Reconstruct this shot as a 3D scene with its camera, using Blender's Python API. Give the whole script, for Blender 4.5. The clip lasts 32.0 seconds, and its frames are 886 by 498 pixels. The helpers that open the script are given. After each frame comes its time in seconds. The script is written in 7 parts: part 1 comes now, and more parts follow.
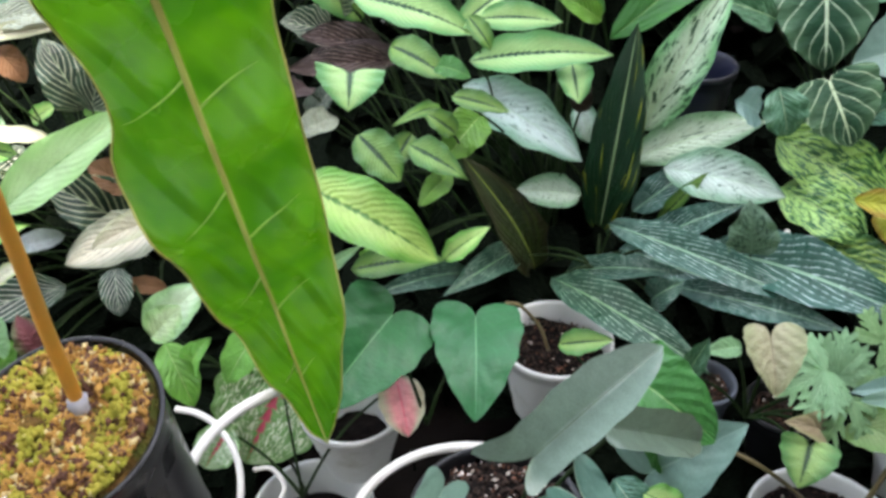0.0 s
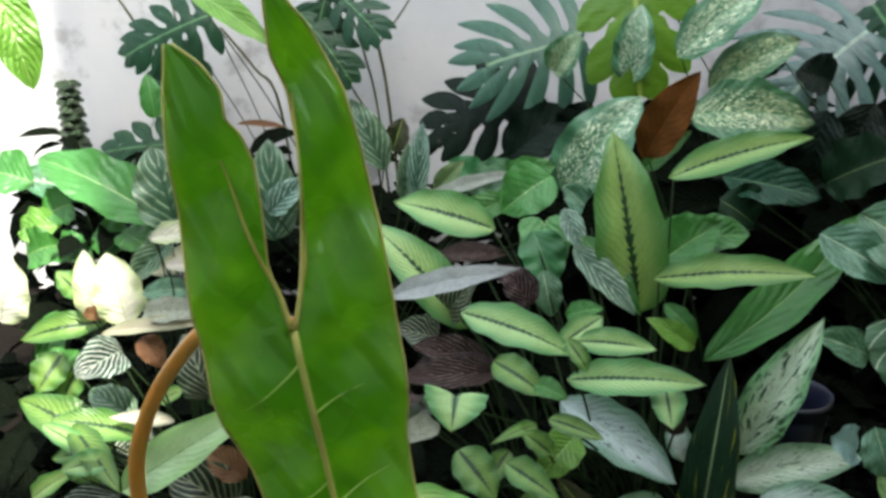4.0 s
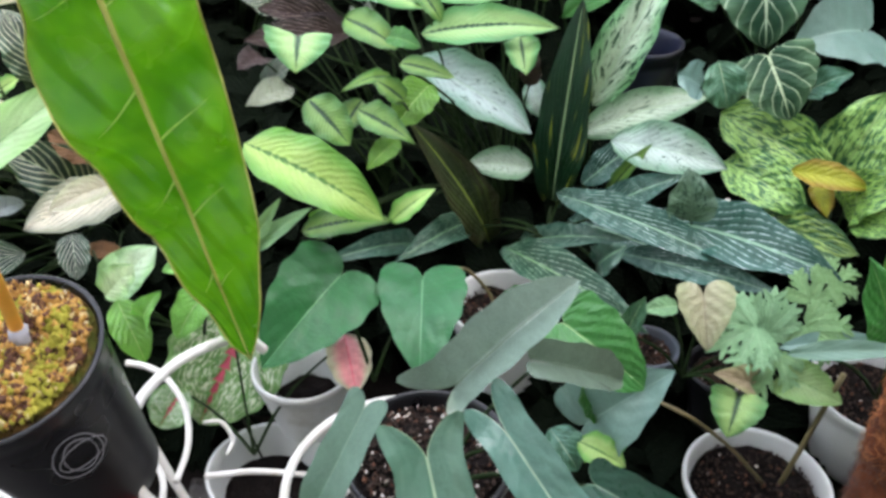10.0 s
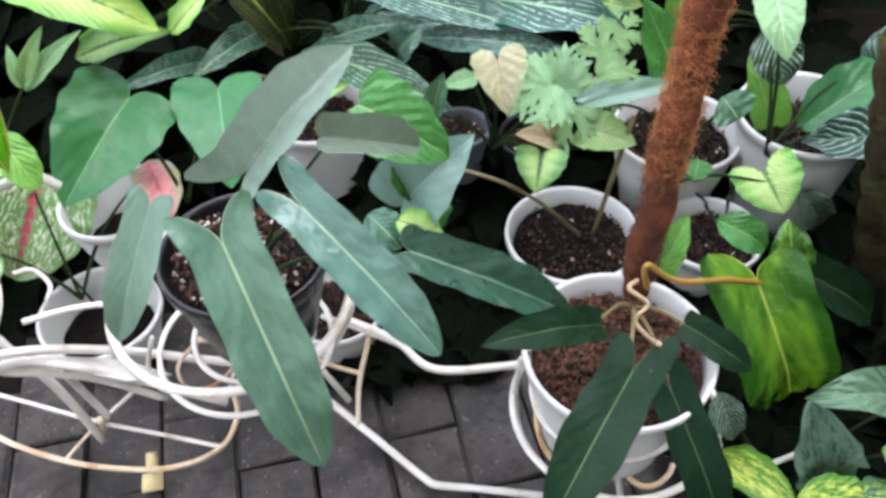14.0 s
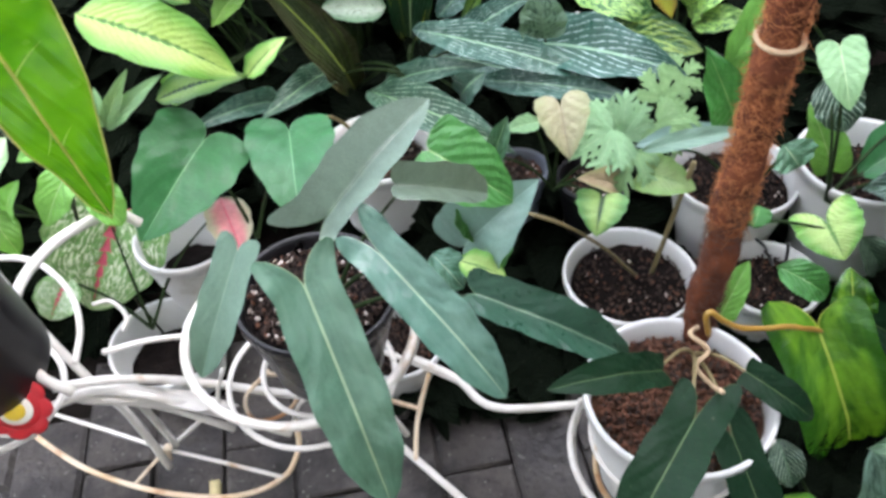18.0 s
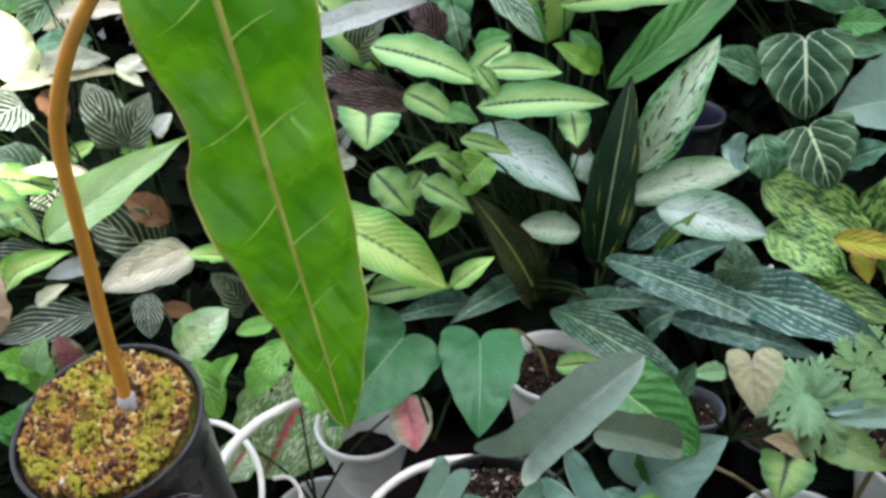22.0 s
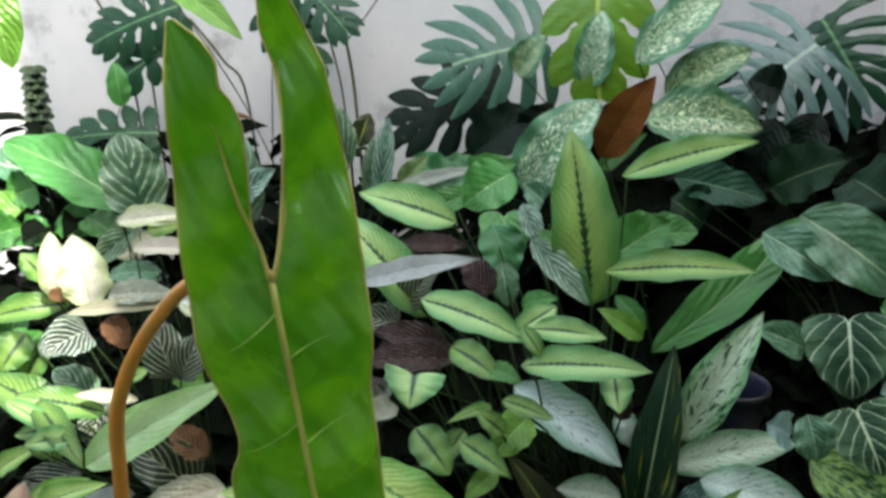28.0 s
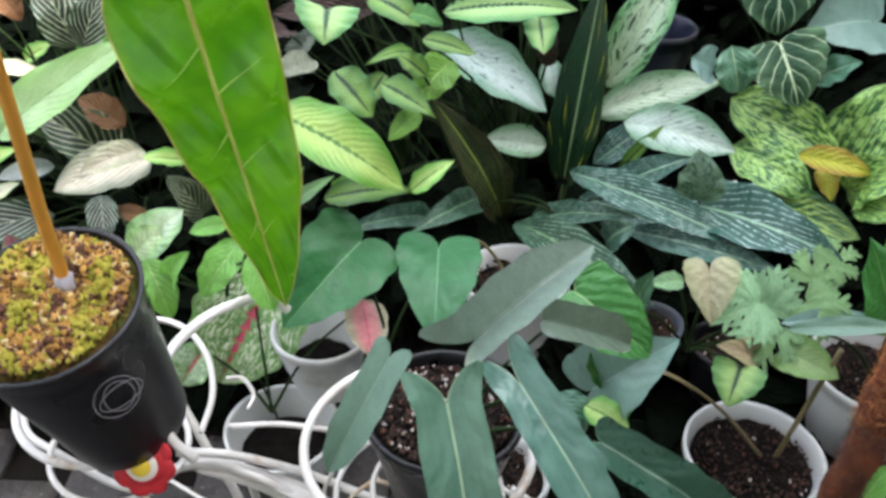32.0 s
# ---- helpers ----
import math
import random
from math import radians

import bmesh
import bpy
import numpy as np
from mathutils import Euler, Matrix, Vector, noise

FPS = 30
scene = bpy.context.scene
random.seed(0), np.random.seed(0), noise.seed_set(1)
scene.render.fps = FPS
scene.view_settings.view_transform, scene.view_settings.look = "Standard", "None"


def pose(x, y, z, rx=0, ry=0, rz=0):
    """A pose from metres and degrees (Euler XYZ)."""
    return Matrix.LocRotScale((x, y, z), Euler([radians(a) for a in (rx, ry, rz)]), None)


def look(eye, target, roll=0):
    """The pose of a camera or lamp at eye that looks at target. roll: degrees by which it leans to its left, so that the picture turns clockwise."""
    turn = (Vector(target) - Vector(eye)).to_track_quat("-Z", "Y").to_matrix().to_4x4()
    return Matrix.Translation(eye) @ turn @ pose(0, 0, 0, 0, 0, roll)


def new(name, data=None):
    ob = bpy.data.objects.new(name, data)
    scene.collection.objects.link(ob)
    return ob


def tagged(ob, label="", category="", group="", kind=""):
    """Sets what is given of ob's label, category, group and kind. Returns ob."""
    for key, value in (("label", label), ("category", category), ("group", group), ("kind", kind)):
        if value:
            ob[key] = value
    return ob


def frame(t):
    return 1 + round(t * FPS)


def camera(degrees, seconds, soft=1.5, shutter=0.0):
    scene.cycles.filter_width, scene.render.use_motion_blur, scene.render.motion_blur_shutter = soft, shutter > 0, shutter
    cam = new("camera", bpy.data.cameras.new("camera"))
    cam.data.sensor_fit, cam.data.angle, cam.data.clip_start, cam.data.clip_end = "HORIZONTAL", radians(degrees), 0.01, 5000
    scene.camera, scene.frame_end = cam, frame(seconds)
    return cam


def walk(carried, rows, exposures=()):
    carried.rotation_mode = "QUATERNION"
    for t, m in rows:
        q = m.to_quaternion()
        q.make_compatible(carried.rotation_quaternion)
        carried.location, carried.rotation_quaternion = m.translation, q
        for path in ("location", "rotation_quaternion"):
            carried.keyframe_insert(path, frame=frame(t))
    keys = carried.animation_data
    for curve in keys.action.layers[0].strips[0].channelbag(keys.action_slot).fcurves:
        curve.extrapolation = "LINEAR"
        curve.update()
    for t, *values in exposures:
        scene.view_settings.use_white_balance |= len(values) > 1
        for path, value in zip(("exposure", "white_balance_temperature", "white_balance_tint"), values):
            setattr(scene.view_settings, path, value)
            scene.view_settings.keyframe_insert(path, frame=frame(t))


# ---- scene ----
cam = camera(54.9, 32.0, soft=3.2)
PATH = [
    (0, (0.0389, 0.0361, 1.1492), (-0.0248, 1.6463, -0.0356), -1.49),
    (0.5, (0.0385, 0.0283, 1.1746), (-0.0778, 1.7041, 0.0881), -1.86),
    (1, (0.0413, 0.0239, 1.1932), (-0.1217, 1.7521, 0.1999), -2.02),
    (1.5, (0.0383, 0.0227, 1.2481), (-0.1636, 1.7744, 0.3040), -1.97),
    (2, (0.0352, 0.0099, 1.2547), (-0.2018, 1.7973, 0.3894), -1.94),
    (2.5, (0.0326, 0.0054, 1.2550), (-0.2296, 1.8248, 0.4664), -1.70),
    (3, (0.0347, 0.0100, 1.2528), (-0.2466, 1.8549, 0.5341), -1.32),
    (3.5, (0.0351, 0.0059, 1.2549), (-0.2570, 1.8689, 0.5897), -1.13),
    (5.5, (0.0352, -0.0056, 1.2663), (-0.2348, 1.8706, 0.6298), 0.07),
    (6, (0.0438, -0.0134, 1.2628), (-0.2093, 1.8594, 0.6091), 0.11),
    (6.5, (0.0491, -0.0147, 1.2524), (-0.1883, 1.8505, 0.5690), 0.06),
    (7, (0.0541, -0.0137, 1.2381), (-0.1581, 1.8362, 0.5097), 0.09),
    (7.5, (0.0574, -0.0035, 1.2134), (-0.1225, 1.8204, 0.4116), 0.23),
    (8, (0.0726, -0.0130, 1.1909), (-0.0973, 1.7760, 0.3134), -0.25),
    (8.5, (0.0947, -0.0183, 1.1601), (-0.0683, 1.7391, 0.2189), -0.68),
    (9, (0.0951, -0.0172, 1.1527), (-0.0254, 1.6950, 0.1263), -0.37),
    (9.5, (0.0965, -0.0220, 1.1501), (0.0152, 1.6377, 0.0372), -0.47),
    (10, (0.0912, -0.0287, 1.1202), (0.0642, 1.5912, -0.0523), -0.45),
    (10.5, (0.0985, -0.0394, 1.1007), (0.1047, 1.5323, -0.1366), -0.59),
    (11, (0.1046, -0.0383, 1.0933), (0.1550, 1.4857, -0.2010), -0.91),
    (11.5, (0.1097, -0.0412, 1.0874), (0.1978, 1.4433, -0.2508), -1.13),
    (12, (0.1107, -0.0427, 1.0819), (0.2280, 1.4132, -0.2839), -0.91),
    (12.5, (0.1152, -0.0474, 1.0784), (0.2660, 1.3835, -0.3114), -0.83),
    (13, (0.1269, -0.0560, 1.0769), (0.3228, 1.3407, -0.3408), -0.87),
    (13.5, (0.1443, -0.0648, 1.0737), (0.3793, 1.3030, -0.3658), -1.43),
    (14, (0.1465, -0.0705, 1.0777), (0.4212, 1.2598, -0.3899), -1.68),
    (14.5, (0.1386, -0.0787, 1.0733), (0.4320, 1.2224, -0.4165), -1.87),
    (16.5, (0.1343, -0.0771, 1.0790), (0.3979, 1.2196, -0.4210), -2.72),
    (17, (0.1309, -0.0791, 1.0818), (0.3766, 1.2327, -0.4077), -3.14),
    (17.5, (0.1249, -0.0751, 1.1014), (0.3441, 1.2762, -0.3564), -3.29),
    (18, (0.1204, -0.0708, 1.1099), (0.3096, 1.3231, -0.3116), -3.39),
    (18.5, (0.1114, -0.0688, 1.1162), (0.2732, 1.3508, -0.2834), -3.19),
    (19, (0.1009, -0.0700, 1.1128), (0.2511, 1.3611, -0.2763), -2.68),
    (19.5, (0.0927, -0.0716, 1.1157), (0.2354, 1.3751, -0.2582), -2.16),
    (20, (0.0746, -0.0723, 1.1341), (0.1757, 1.4360, -0.1742), -1.69),
    (20.5, (0.0513, -0.0683, 1.1646), (0.0861, 1.4933, -0.0844), -1.49),
    (21, (0.0442, -0.0572, 1.1698), (0.0247, 1.5395, -0.0339), -1.22),
    (21.5, (0.0433, -0.0551, 1.1727), (-0.0076, 1.5768, 0.0181), -0.91),
    (22, (0.0417, -0.0624, 1.1880), (-0.0401, 1.6096, 0.0942), -1.07),
    (22.5, (0.0405, -0.0687, 1.1968), (-0.0610, 1.6376, 0.1601), -1.07),
    (23, (0.0420, -0.0729, 1.2005), (-0.0782, 1.6658, 0.2199), -1.23),
    (23.5, (0.0428, -0.0728, 1.2115), (-0.0867, 1.6916, 0.2800), -1.07),
    (24, (0.0408, -0.0796, 1.2215), (-0.1095, 1.7118, 0.3448), -1.09),
    (24.5, (0.0404, -0.0780, 1.2386), (-0.1328, 1.7320, 0.4057), -1.09),
    (25, (0.0421, -0.0733, 1.2466), (-0.1421, 1.7614, 0.4703), -0.83),
    (25.5, (0.0457, -0.0667, 1.2677), (-0.1639, 1.7803, 0.5279), -0.86),
    (27.5, (0.0416, -0.0702, 1.2419), (-0.1754, 1.8367, 0.6787), 1.07),
    (28, (0.0429, -0.0562, 1.2561), (-0.1611, 1.8267, 0.6127), 1.42),
    (28.5, (0.0456, -0.0621, 1.2355), (-0.1424, 1.7961, 0.5205), 1.79),
    (29, (0.0507, -0.0689, 1.2244), (-0.1328, 1.7606, 0.4355), 1.75),
    (29.5, (0.0526, -0.0689, 1.2075), (-0.1199, 1.7322, 0.3547), 1.74),
    (30, (0.0525, -0.0657, 1.1899), (-0.0997, 1.7010, 0.2642), 1.77),
    (30.5, (0.0515, -0.0682, 1.1700), (-0.0685, 1.6655, 0.1807), 1.76),
    (31, (0.0550, -0.0753, 1.1522), (-0.0420, 1.6131, 0.0846), 1.71),
    (31.5, (0.0617, -0.0787, 1.1371), (-0.0052, 1.5609, -0.0061), 1.64),
    (32, (0.0745, -0.0789, 1.1294), (0.0393, 1.5209, -0.0704), 1.06),
]
# the phone brightens its picture when it looks down into the shade
STOPS = ((0, 3.3), (1.5, 2.85), (3, 2.5), (6, 2.35), (7.5, 2.7), (9, 3.15), (11, 3.65), (14, 3.9), (17, 3.9), (19, 3.85), (20, 3.8), (21, 3.4), (23, 3.0), (25, 2.65), (28, 2.45), (29, 2.78), (30, 2.9), (32, 3.4))
walk(cam, [(t, look(eye, target, roll)) for t, eye, target, roll in PATH], [(t, stop, 6600 + 40 * shade, 10 + 6 * shade) for t, stop in STOPS for shade in (min(1, max(0, stop - 2.9)),)])

# ---- world, sun ----
world = bpy.data.worlds.new("sky")
scene.world = world
world.use_nodes = True
wn = world.node_tree
sky = wn.nodes.new("ShaderNodeTexSky")
sky.sky_type, sky.sun_disc = "NISHITA", False
SUN_EL, SUN_AZ = 50.0, 145.0          # degrees: height, and compass turn from +y towards +x
sky.sun_elevation, sky.sun_rotation = radians(SUN_EL), radians(SUN_AZ)
sky.dust_density, sky.ozone_density = 3.0, 0.8
wn.nodes["Background"].inputs[1].default_value = 0.15
haze = wn.nodes.new("ShaderNodeHueSaturation")      # thin cloud takes most of the blue away
haze.inputs["Saturation"].default_value = 0.42
wn.links.new(sky.outputs[0], haze.inputs["Color"])
wn.links.new(haze.outputs[0], wn.nodes["Background"].inputs[0])
sun = new("sun", bpy.data.lights.new("sun", "SUN"))
sun.data.energy, sun.data.angle, sun.data.color = 2.3, radians(1.0), (1.0, 0.94, 0.82)
ce, se = math.cos(radians(SUN_EL)), math.sin(radians(SUN_EL))
sun_way = Vector((math.sin(radians(SUN_AZ)) * ce, math.cos(radians(SUN_AZ)) * ce, se))
sun.matrix_world = look(sun_way * 20, (0, 0, 0))


# ---- materials ----
class Nodes:
    """Short hand for a node tree."""

    def __init__(self, name):
        self.m = bpy.data.materials.new(name)
        self.m.use_nodes = True
        self.t = self.m.node_tree
        self.bsdf = self.t.nodes["Principled BSDF"]
        self.out = self.t.nodes["Material Output"]

    def put(self, socket, v):
        if isinstance(v, bpy.types.NodeSocket):
            self.t.links.new(v, socket)
        elif isinstance(v, (tuple, list)):
            socket.default_value = (*v, 1.0)[: len(socket.default_value)]
        else:
            socket.default_value = v

    def node(self, kind, ins=(), out=0, **props):
        n = self.t.nodes.new(kind)
        if "operation" in props:
            n.operation, n.use_clamp = props["operation"], props["use_clamp"]
        if "uv_map" in props:
            n.uv_map = props["uv_map"]
        if "interpolation_type" in props:
            n.interpolation_type = props["interpolation_type"]
        for k, v in (ins.items() if isinstance(ins, dict) else enumerate(ins)):
            self.put(n.inputs[k], v)
        return n.outputs[out]

    def math(self, op, a, b=0.0, clamp=False):
        return self.node("ShaderNodeMath", (a, b), operation=op, use_clamp=clamp)

    def ramp(self, x, lo, hi, a=0.0, b=1.0):
        """x from lo..hi mapped smoothly to a..b."""
        return self.node("ShaderNodeMapRange", (x, lo, hi, a, b), interpolation_type="SMOOTHSTEP")

    def mix(self, f, a, b, blend="MIX"):
        n = self.t.nodes.new("ShaderNodeMix")
        n.data_type, n.blend_type = "RGBA", blend
        self.put(n.inputs[0], f), self.put(n.inputs[6], a), self.put(n.inputs[7], b)
        return n.outputs[2]

    def noise(self, scale, detail=3.0, where=None, out=0, rough=0.5):
        ins = {"Scale": scale, "Detail": detail, "Roughness": rough}
        if where is not None:
            ins["Vector"] = where
        return self.node("ShaderNodeTexNoise", ins, out)

    def coords(self):
        return self.node("ShaderNodeTexCoord", (), 3)

    def bump(self, height, strength, dist=0.002):
        self.put(self.bsdf.inputs["Normal"], self.node("ShaderNodeBump", {"Strength": strength, "Distance": dist, "Height": height}))

    def set(self, **kw):
        for k, v in kw.items():
            self.put(self.bsdf.inputs[{"color": "Base Color", "rough": "Roughness", "metal": "Metallic", "spec": "Specular IOR Level", "coat": "Coat Weight", "ior": "IOR"}[k]], v)
        return self.m


def leaf_mat(name, base, edge=None, rib=None, rib_w=0.05, vein=None, veins=9, slant=0.35, vein_w=0.16, vein_s=0.5,
             band=None, band_w=0.2, jag=0.0, blotch=None, blotch_scale=5.0, blotch_cut=0.55, blotch_zone=(0.0, 1.0), blotch_stretch=0.35, blotch_soft=0.03,
             rough=0.36, thin=0.22, glow=None, vary=0.18, ripple=0.5, spec=0.5, fade=0.15, aspect=3.0, wobble=0.12):
    """A leaf: u runs across from the midrib (0) to the edge (1), v from the base to the tip."""
    k = Nodes(name)
    uv = k.node("ShaderNodeUVMap", (), 0, uv_map="uv")
    sep = k.t.nodes.new("ShaderNodeSeparateXYZ")
    k.put(sep.inputs[0], uv)
    side = k.math("MULTIPLY", k.math("SUBTRACT", sep.outputs[0], 0.5), 2.0)
    v = sep.outputs[1]
    u = k.math("ABSOLUTE", side)
    rnd = k.node("ShaderNodeObjectInfo", (), 5)
    shift = k.math("MULTIPLY", rnd, 37.0)
    flat = k.node("ShaderNodeCombineXYZ", (k.math("MULTIPLY", side, 0.5), k.math("MULTIPLY", v, aspect), shift))
    wob = k.noise(3.0, 2.0, flat)
    fine = k.noise(26.0, 3.0, flat)
    # the chevron coordinate: veins leave the midrib and sweep towards the tip
    c = k.math("SUBTRACT", v, k.math("MULTIPLY", u, slant))
    c = k.math("ADD", c, k.math("MULTIPLY", k.math("SUBTRACT", wob, 0.5), wobble))
    tri = k.math("ABSOLUTE", k.math("SUBTRACT", k.math("FRACT", k.math("MULTIPLY", c, float(veins))), 0.5))
    col = k.mix(k.ramp(fine, 0.3, 0.7), base, tuple(x * 0.86 for x in base))
    if edge:
        col = k.mix(k.ramp(k.math("ADD", u, k.math("MULTIPLY", wob, 0.4)), 0.5, 1.15), col, edge)
    if blotch:
        st = k.node("ShaderNodeCombineXYZ", (k.math("MULTIPLY", u, blotch_stretch * 2), k.math("MULTIPLY", c, 1.0), k.math("ADD", shift, k.math("MULTIPLY", side, 0.3))))
        bn = k.noise(blotch_scale, 3.0, st, rough=0.62)
        zone = k.math("MULTIPLY", k.ramp(u, blotch_zone[0] - 0.12, blotch_zone[0] + 0.05), k.ramp(u, blotch_zone[1] - 0.1, blotch_zone[1] + 0.12, 1.0, 0.0))
        col = k.mix(k.math("MULTIPLY", zone, k.ramp(bn, blotch_cut - blotch_soft, blotch_cut + blotch_soft)), col, blotch)
    if vein:
        line = k.math("MULTIPLY", k.ramp(tri, 0.0, vein_w, 1.0, 0.0), k.ramp(k.noise(6.0, 3.0, flat), 0.36, 0.62, fade, 1.0))
        col = k.mix(k.math("MULTIPLY", line, vein_s), col, vein)
    if band:
        reach = k.math("ADD", band_w, k.math("MULTIPLY", k.math("SUBTRACT", 0.5, tri), jag))
        reach = k.math("MULTIPLY", reach, k.ramp(v, 0.45, 1.05, 1.0, 0.25))
        inside = k.ramp(k.math("SUBTRACT", reach, k.math("ADD", u, k.math("MULTIPLY", k.math("SUBTRACT", fine, 0.5), 0.1))), -0.02, 0.03)
        col = k.mix(inside, col, band)
    if rib:
        col = k.mix(k.ramp(u, rib_w * 0.5, rib_w, 1.0, 0.0), col, rib)
    tone = k.math("ADD", 1.0 - vary, k.math("MULTIPLY", rnd, 2 * vary))
    tone = k.math("MULTIPLY", tone, k.ramp(wob, 0.25, 0.75, 0.90, 1.08))
    grey = k.node("ShaderNodeCombineXYZ", (tone, tone, k.math("MULTIPLY", tone, k.ramp(rnd, 0.0, 1.0, 0.85, 1.15))))
    col = k.mix(1.0, col, grey, "MULTIPLY")
    # dust and small scars
    col = k.mix(k.math("MULTIPLY", k.ramp(k.noise(9.0, 5.0, flat), 0.66, 0.75), 0.10), col, (0.3, 0.29, 0.2))
    k.set(color=col, rough=k.ramp(k.noise(7.0, 4.0, flat), 0.3, 0.7, rough - 0.03, rough + 0.05), spec=spec)
    relief = k.math("ADD", k.math("MULTIPLY", k.ramp(tri, 0.0, 0.5), 0.9), k.math("MULTIPLY", k.noise(8.0, 2.0, flat), 2.2))
    relief = k.math("ADD", relief, k.math("MULTIPLY", k.ramp(u, 0.0, 0.1), 0.8))
    k.bump(k.math("ADD", relief, k.math("MULTIPLY", fine, 0.12)), ripple, 0.003)
    if thin > 0:
        tr = k.t.nodes.new("ShaderNodeBsdfTranslucent")
        through_col = k.mix(1.0, col, glow or (1.0, 1.0, 0.55), "MULTIPLY")
        k.put(tr.inputs[0], through_col)
        mx = k.t.nodes.new("ShaderNodeMixShader")
        mx.inputs[0].default_value = thin
        k.t.links.new(k.bsdf.outputs[0], mx.inputs[1])
        k.t.links.new(tr.outputs[0], mx.inputs[2])
        k.t.links.new(mx.outputs[0], k.out.inputs[0])
    return k.m


def glossy_leaf(name, light, dark, thin=0.27, glow=(1.0, 1.1, 0.3), rough=0.2, spec=0.7):
    """A smooth thick blade: soft broad patches of two greens, fine pores, veins pressed in from the midrib."""
    k = Nodes(name)
    w = k.coords()
    uv = k.node("ShaderNodeUVMap", (), 0, uv_map="uv")
    sep = k.t.nodes.new("ShaderNodeSeparateXYZ")
    k.put(sep.inputs[0], uv)
    side = k.math("SUBTRACT", sep.outputs[0], 0.5)
    u = k.math("ABSOLUTE", side)
    wide = k.noise(24.0, 2.0, w)
    col = k.mix(k.ramp(wide, 0.38, 0.62), dark, light)
    col = k.mix(k.math("MULTIPLY", k.ramp(k.noise(42.0, 2.0, w), 0.45, 0.75), 0.30), col, tuple(x * 1.35 for x in light))
    col = k.mix(k.math("MULTIPLY", k.ramp(u, 0.40, 0.5), 0.35), col, (0.20, 0.36, 0.03))
    col = k.mix(k.ramp(u, 0.012, 0.03, 0.6, 0.0), col, (0.30, 0.42, 0.06))
    k.set(color=col, rough=k.ramp(k.noise(30.0, 2.0, w), 0.3, 0.7, rough - 0.03, rough + 0.08), spec=spec)
    c = k.math("ADD", k.math("MULTIPLY", sep.outputs[1], 9.0), k.math("MULTIPLY", side, 3.0))
    groove = k.ramp(k.math("ABSOLUTE", k.math("SUBTRACT", k.math("FRACT", c), 0.5)), 0.0, 0.32)
    relief = k.math("ADD", k.math("MULTIPLY", groove, 1.5), k.math("MULTIPLY", k.noise(22.0, 1.0, w), 2.6))
    k.bump(k.math("ADD", relief, k.math("MULTIPLY", k.noise(900.0, 2.0, w), 0.02)), 0.65, 0.004)
    tr = k.t.nodes.new("ShaderNodeBsdfTranslucent")
    k.put(tr.inputs[0], k.mix(1.0, col, glow, "MULTIPLY"))
    mx = k.t.nodes.new("ShaderNodeMixShader")
    mx.inputs[0].default_value = thin
    k.t.links.new(k.bsdf.outputs[0], mx.inputs[1])
    k.t.links.new(tr.outputs[0], mx.inputs[2])
    k.t.links.new(mx.outputs[0], k.out.inputs[0])
    return k.m


def plain_mat(name, a, b=None, scale=12.0, rough=0.5, metal=0.0, bump=0.3, dist=0.001, dirt=None, dirt_cut=0.6, dirt_scale=4.0, spec=0.5):
    k = Nodes(name)
    w = k.coords()
    n = k.noise(scale, 5.0, w)
    col = k.mix(k.ramp(n, 0.3, 0.7), a, b or tuple(x * 0.8 for x in a))
    if dirt:
        col = k.mix(k.ramp(k.noise(dirt_scale, 6.0, w, rough=0.65), dirt_cut - 0.06, dirt_cut + 0.1), col, dirt)
    k.set(color=col, rough=k.ramp(k.noise(scale * 0.7, 3.0, w), 0.3, 0.7, rough - 0.08, rough + 0.1), metal=metal, spec=spec)
    k.bump(k.noise(scale * 3.0, 5.0, w), bump, dist)
    return k.m


def paver_mat(name):
    k = Nodes(name)
    w = k.node("ShaderNodeNewGeometry", (), 0)
    rnd = k.node("ShaderNodeObjectInfo", (), 5)
    col = k.mix(k.ramp(k.noise(9.0, 6.0, w, rough=0.65), 0.36, 0.64), (0.016, 0.0135, 0.012), (0.052, 0.045, 0.039))
    col = k.mix(k.ramp(k.noise(60.0, 5.0, w, rough=0.7), 0.5, 0.72), col, (0.010, 0.009, 0.008))
    col = k.mix(k.math("MULTIPLY", k.ramp(k.noise(120.0, 2.0, w), 0.66, 0.72), 0.7), col, (0.15, 0.14, 0.125))
    tone = k.math("ADD", 0.75, k.math("MULTIPLY", rnd, 0.5))
    col = k.mix(1.0, col, k.node("ShaderNodeCombineXYZ", (tone, tone, tone)), "MULTIPLY")
    k.set(color=col, rough=k.ramp(k.noise(6.0, 3.0, w), 0.35, 0.65, 0.42, 0.75), spec=0.35)
    k.bump(k.math("ADD", k.noise(70.0, 5.0, w), k.math("MULTIPLY", k.noise(14.0, 3.0, w), 2.0)), 0.8, 0.005)
    return k.m


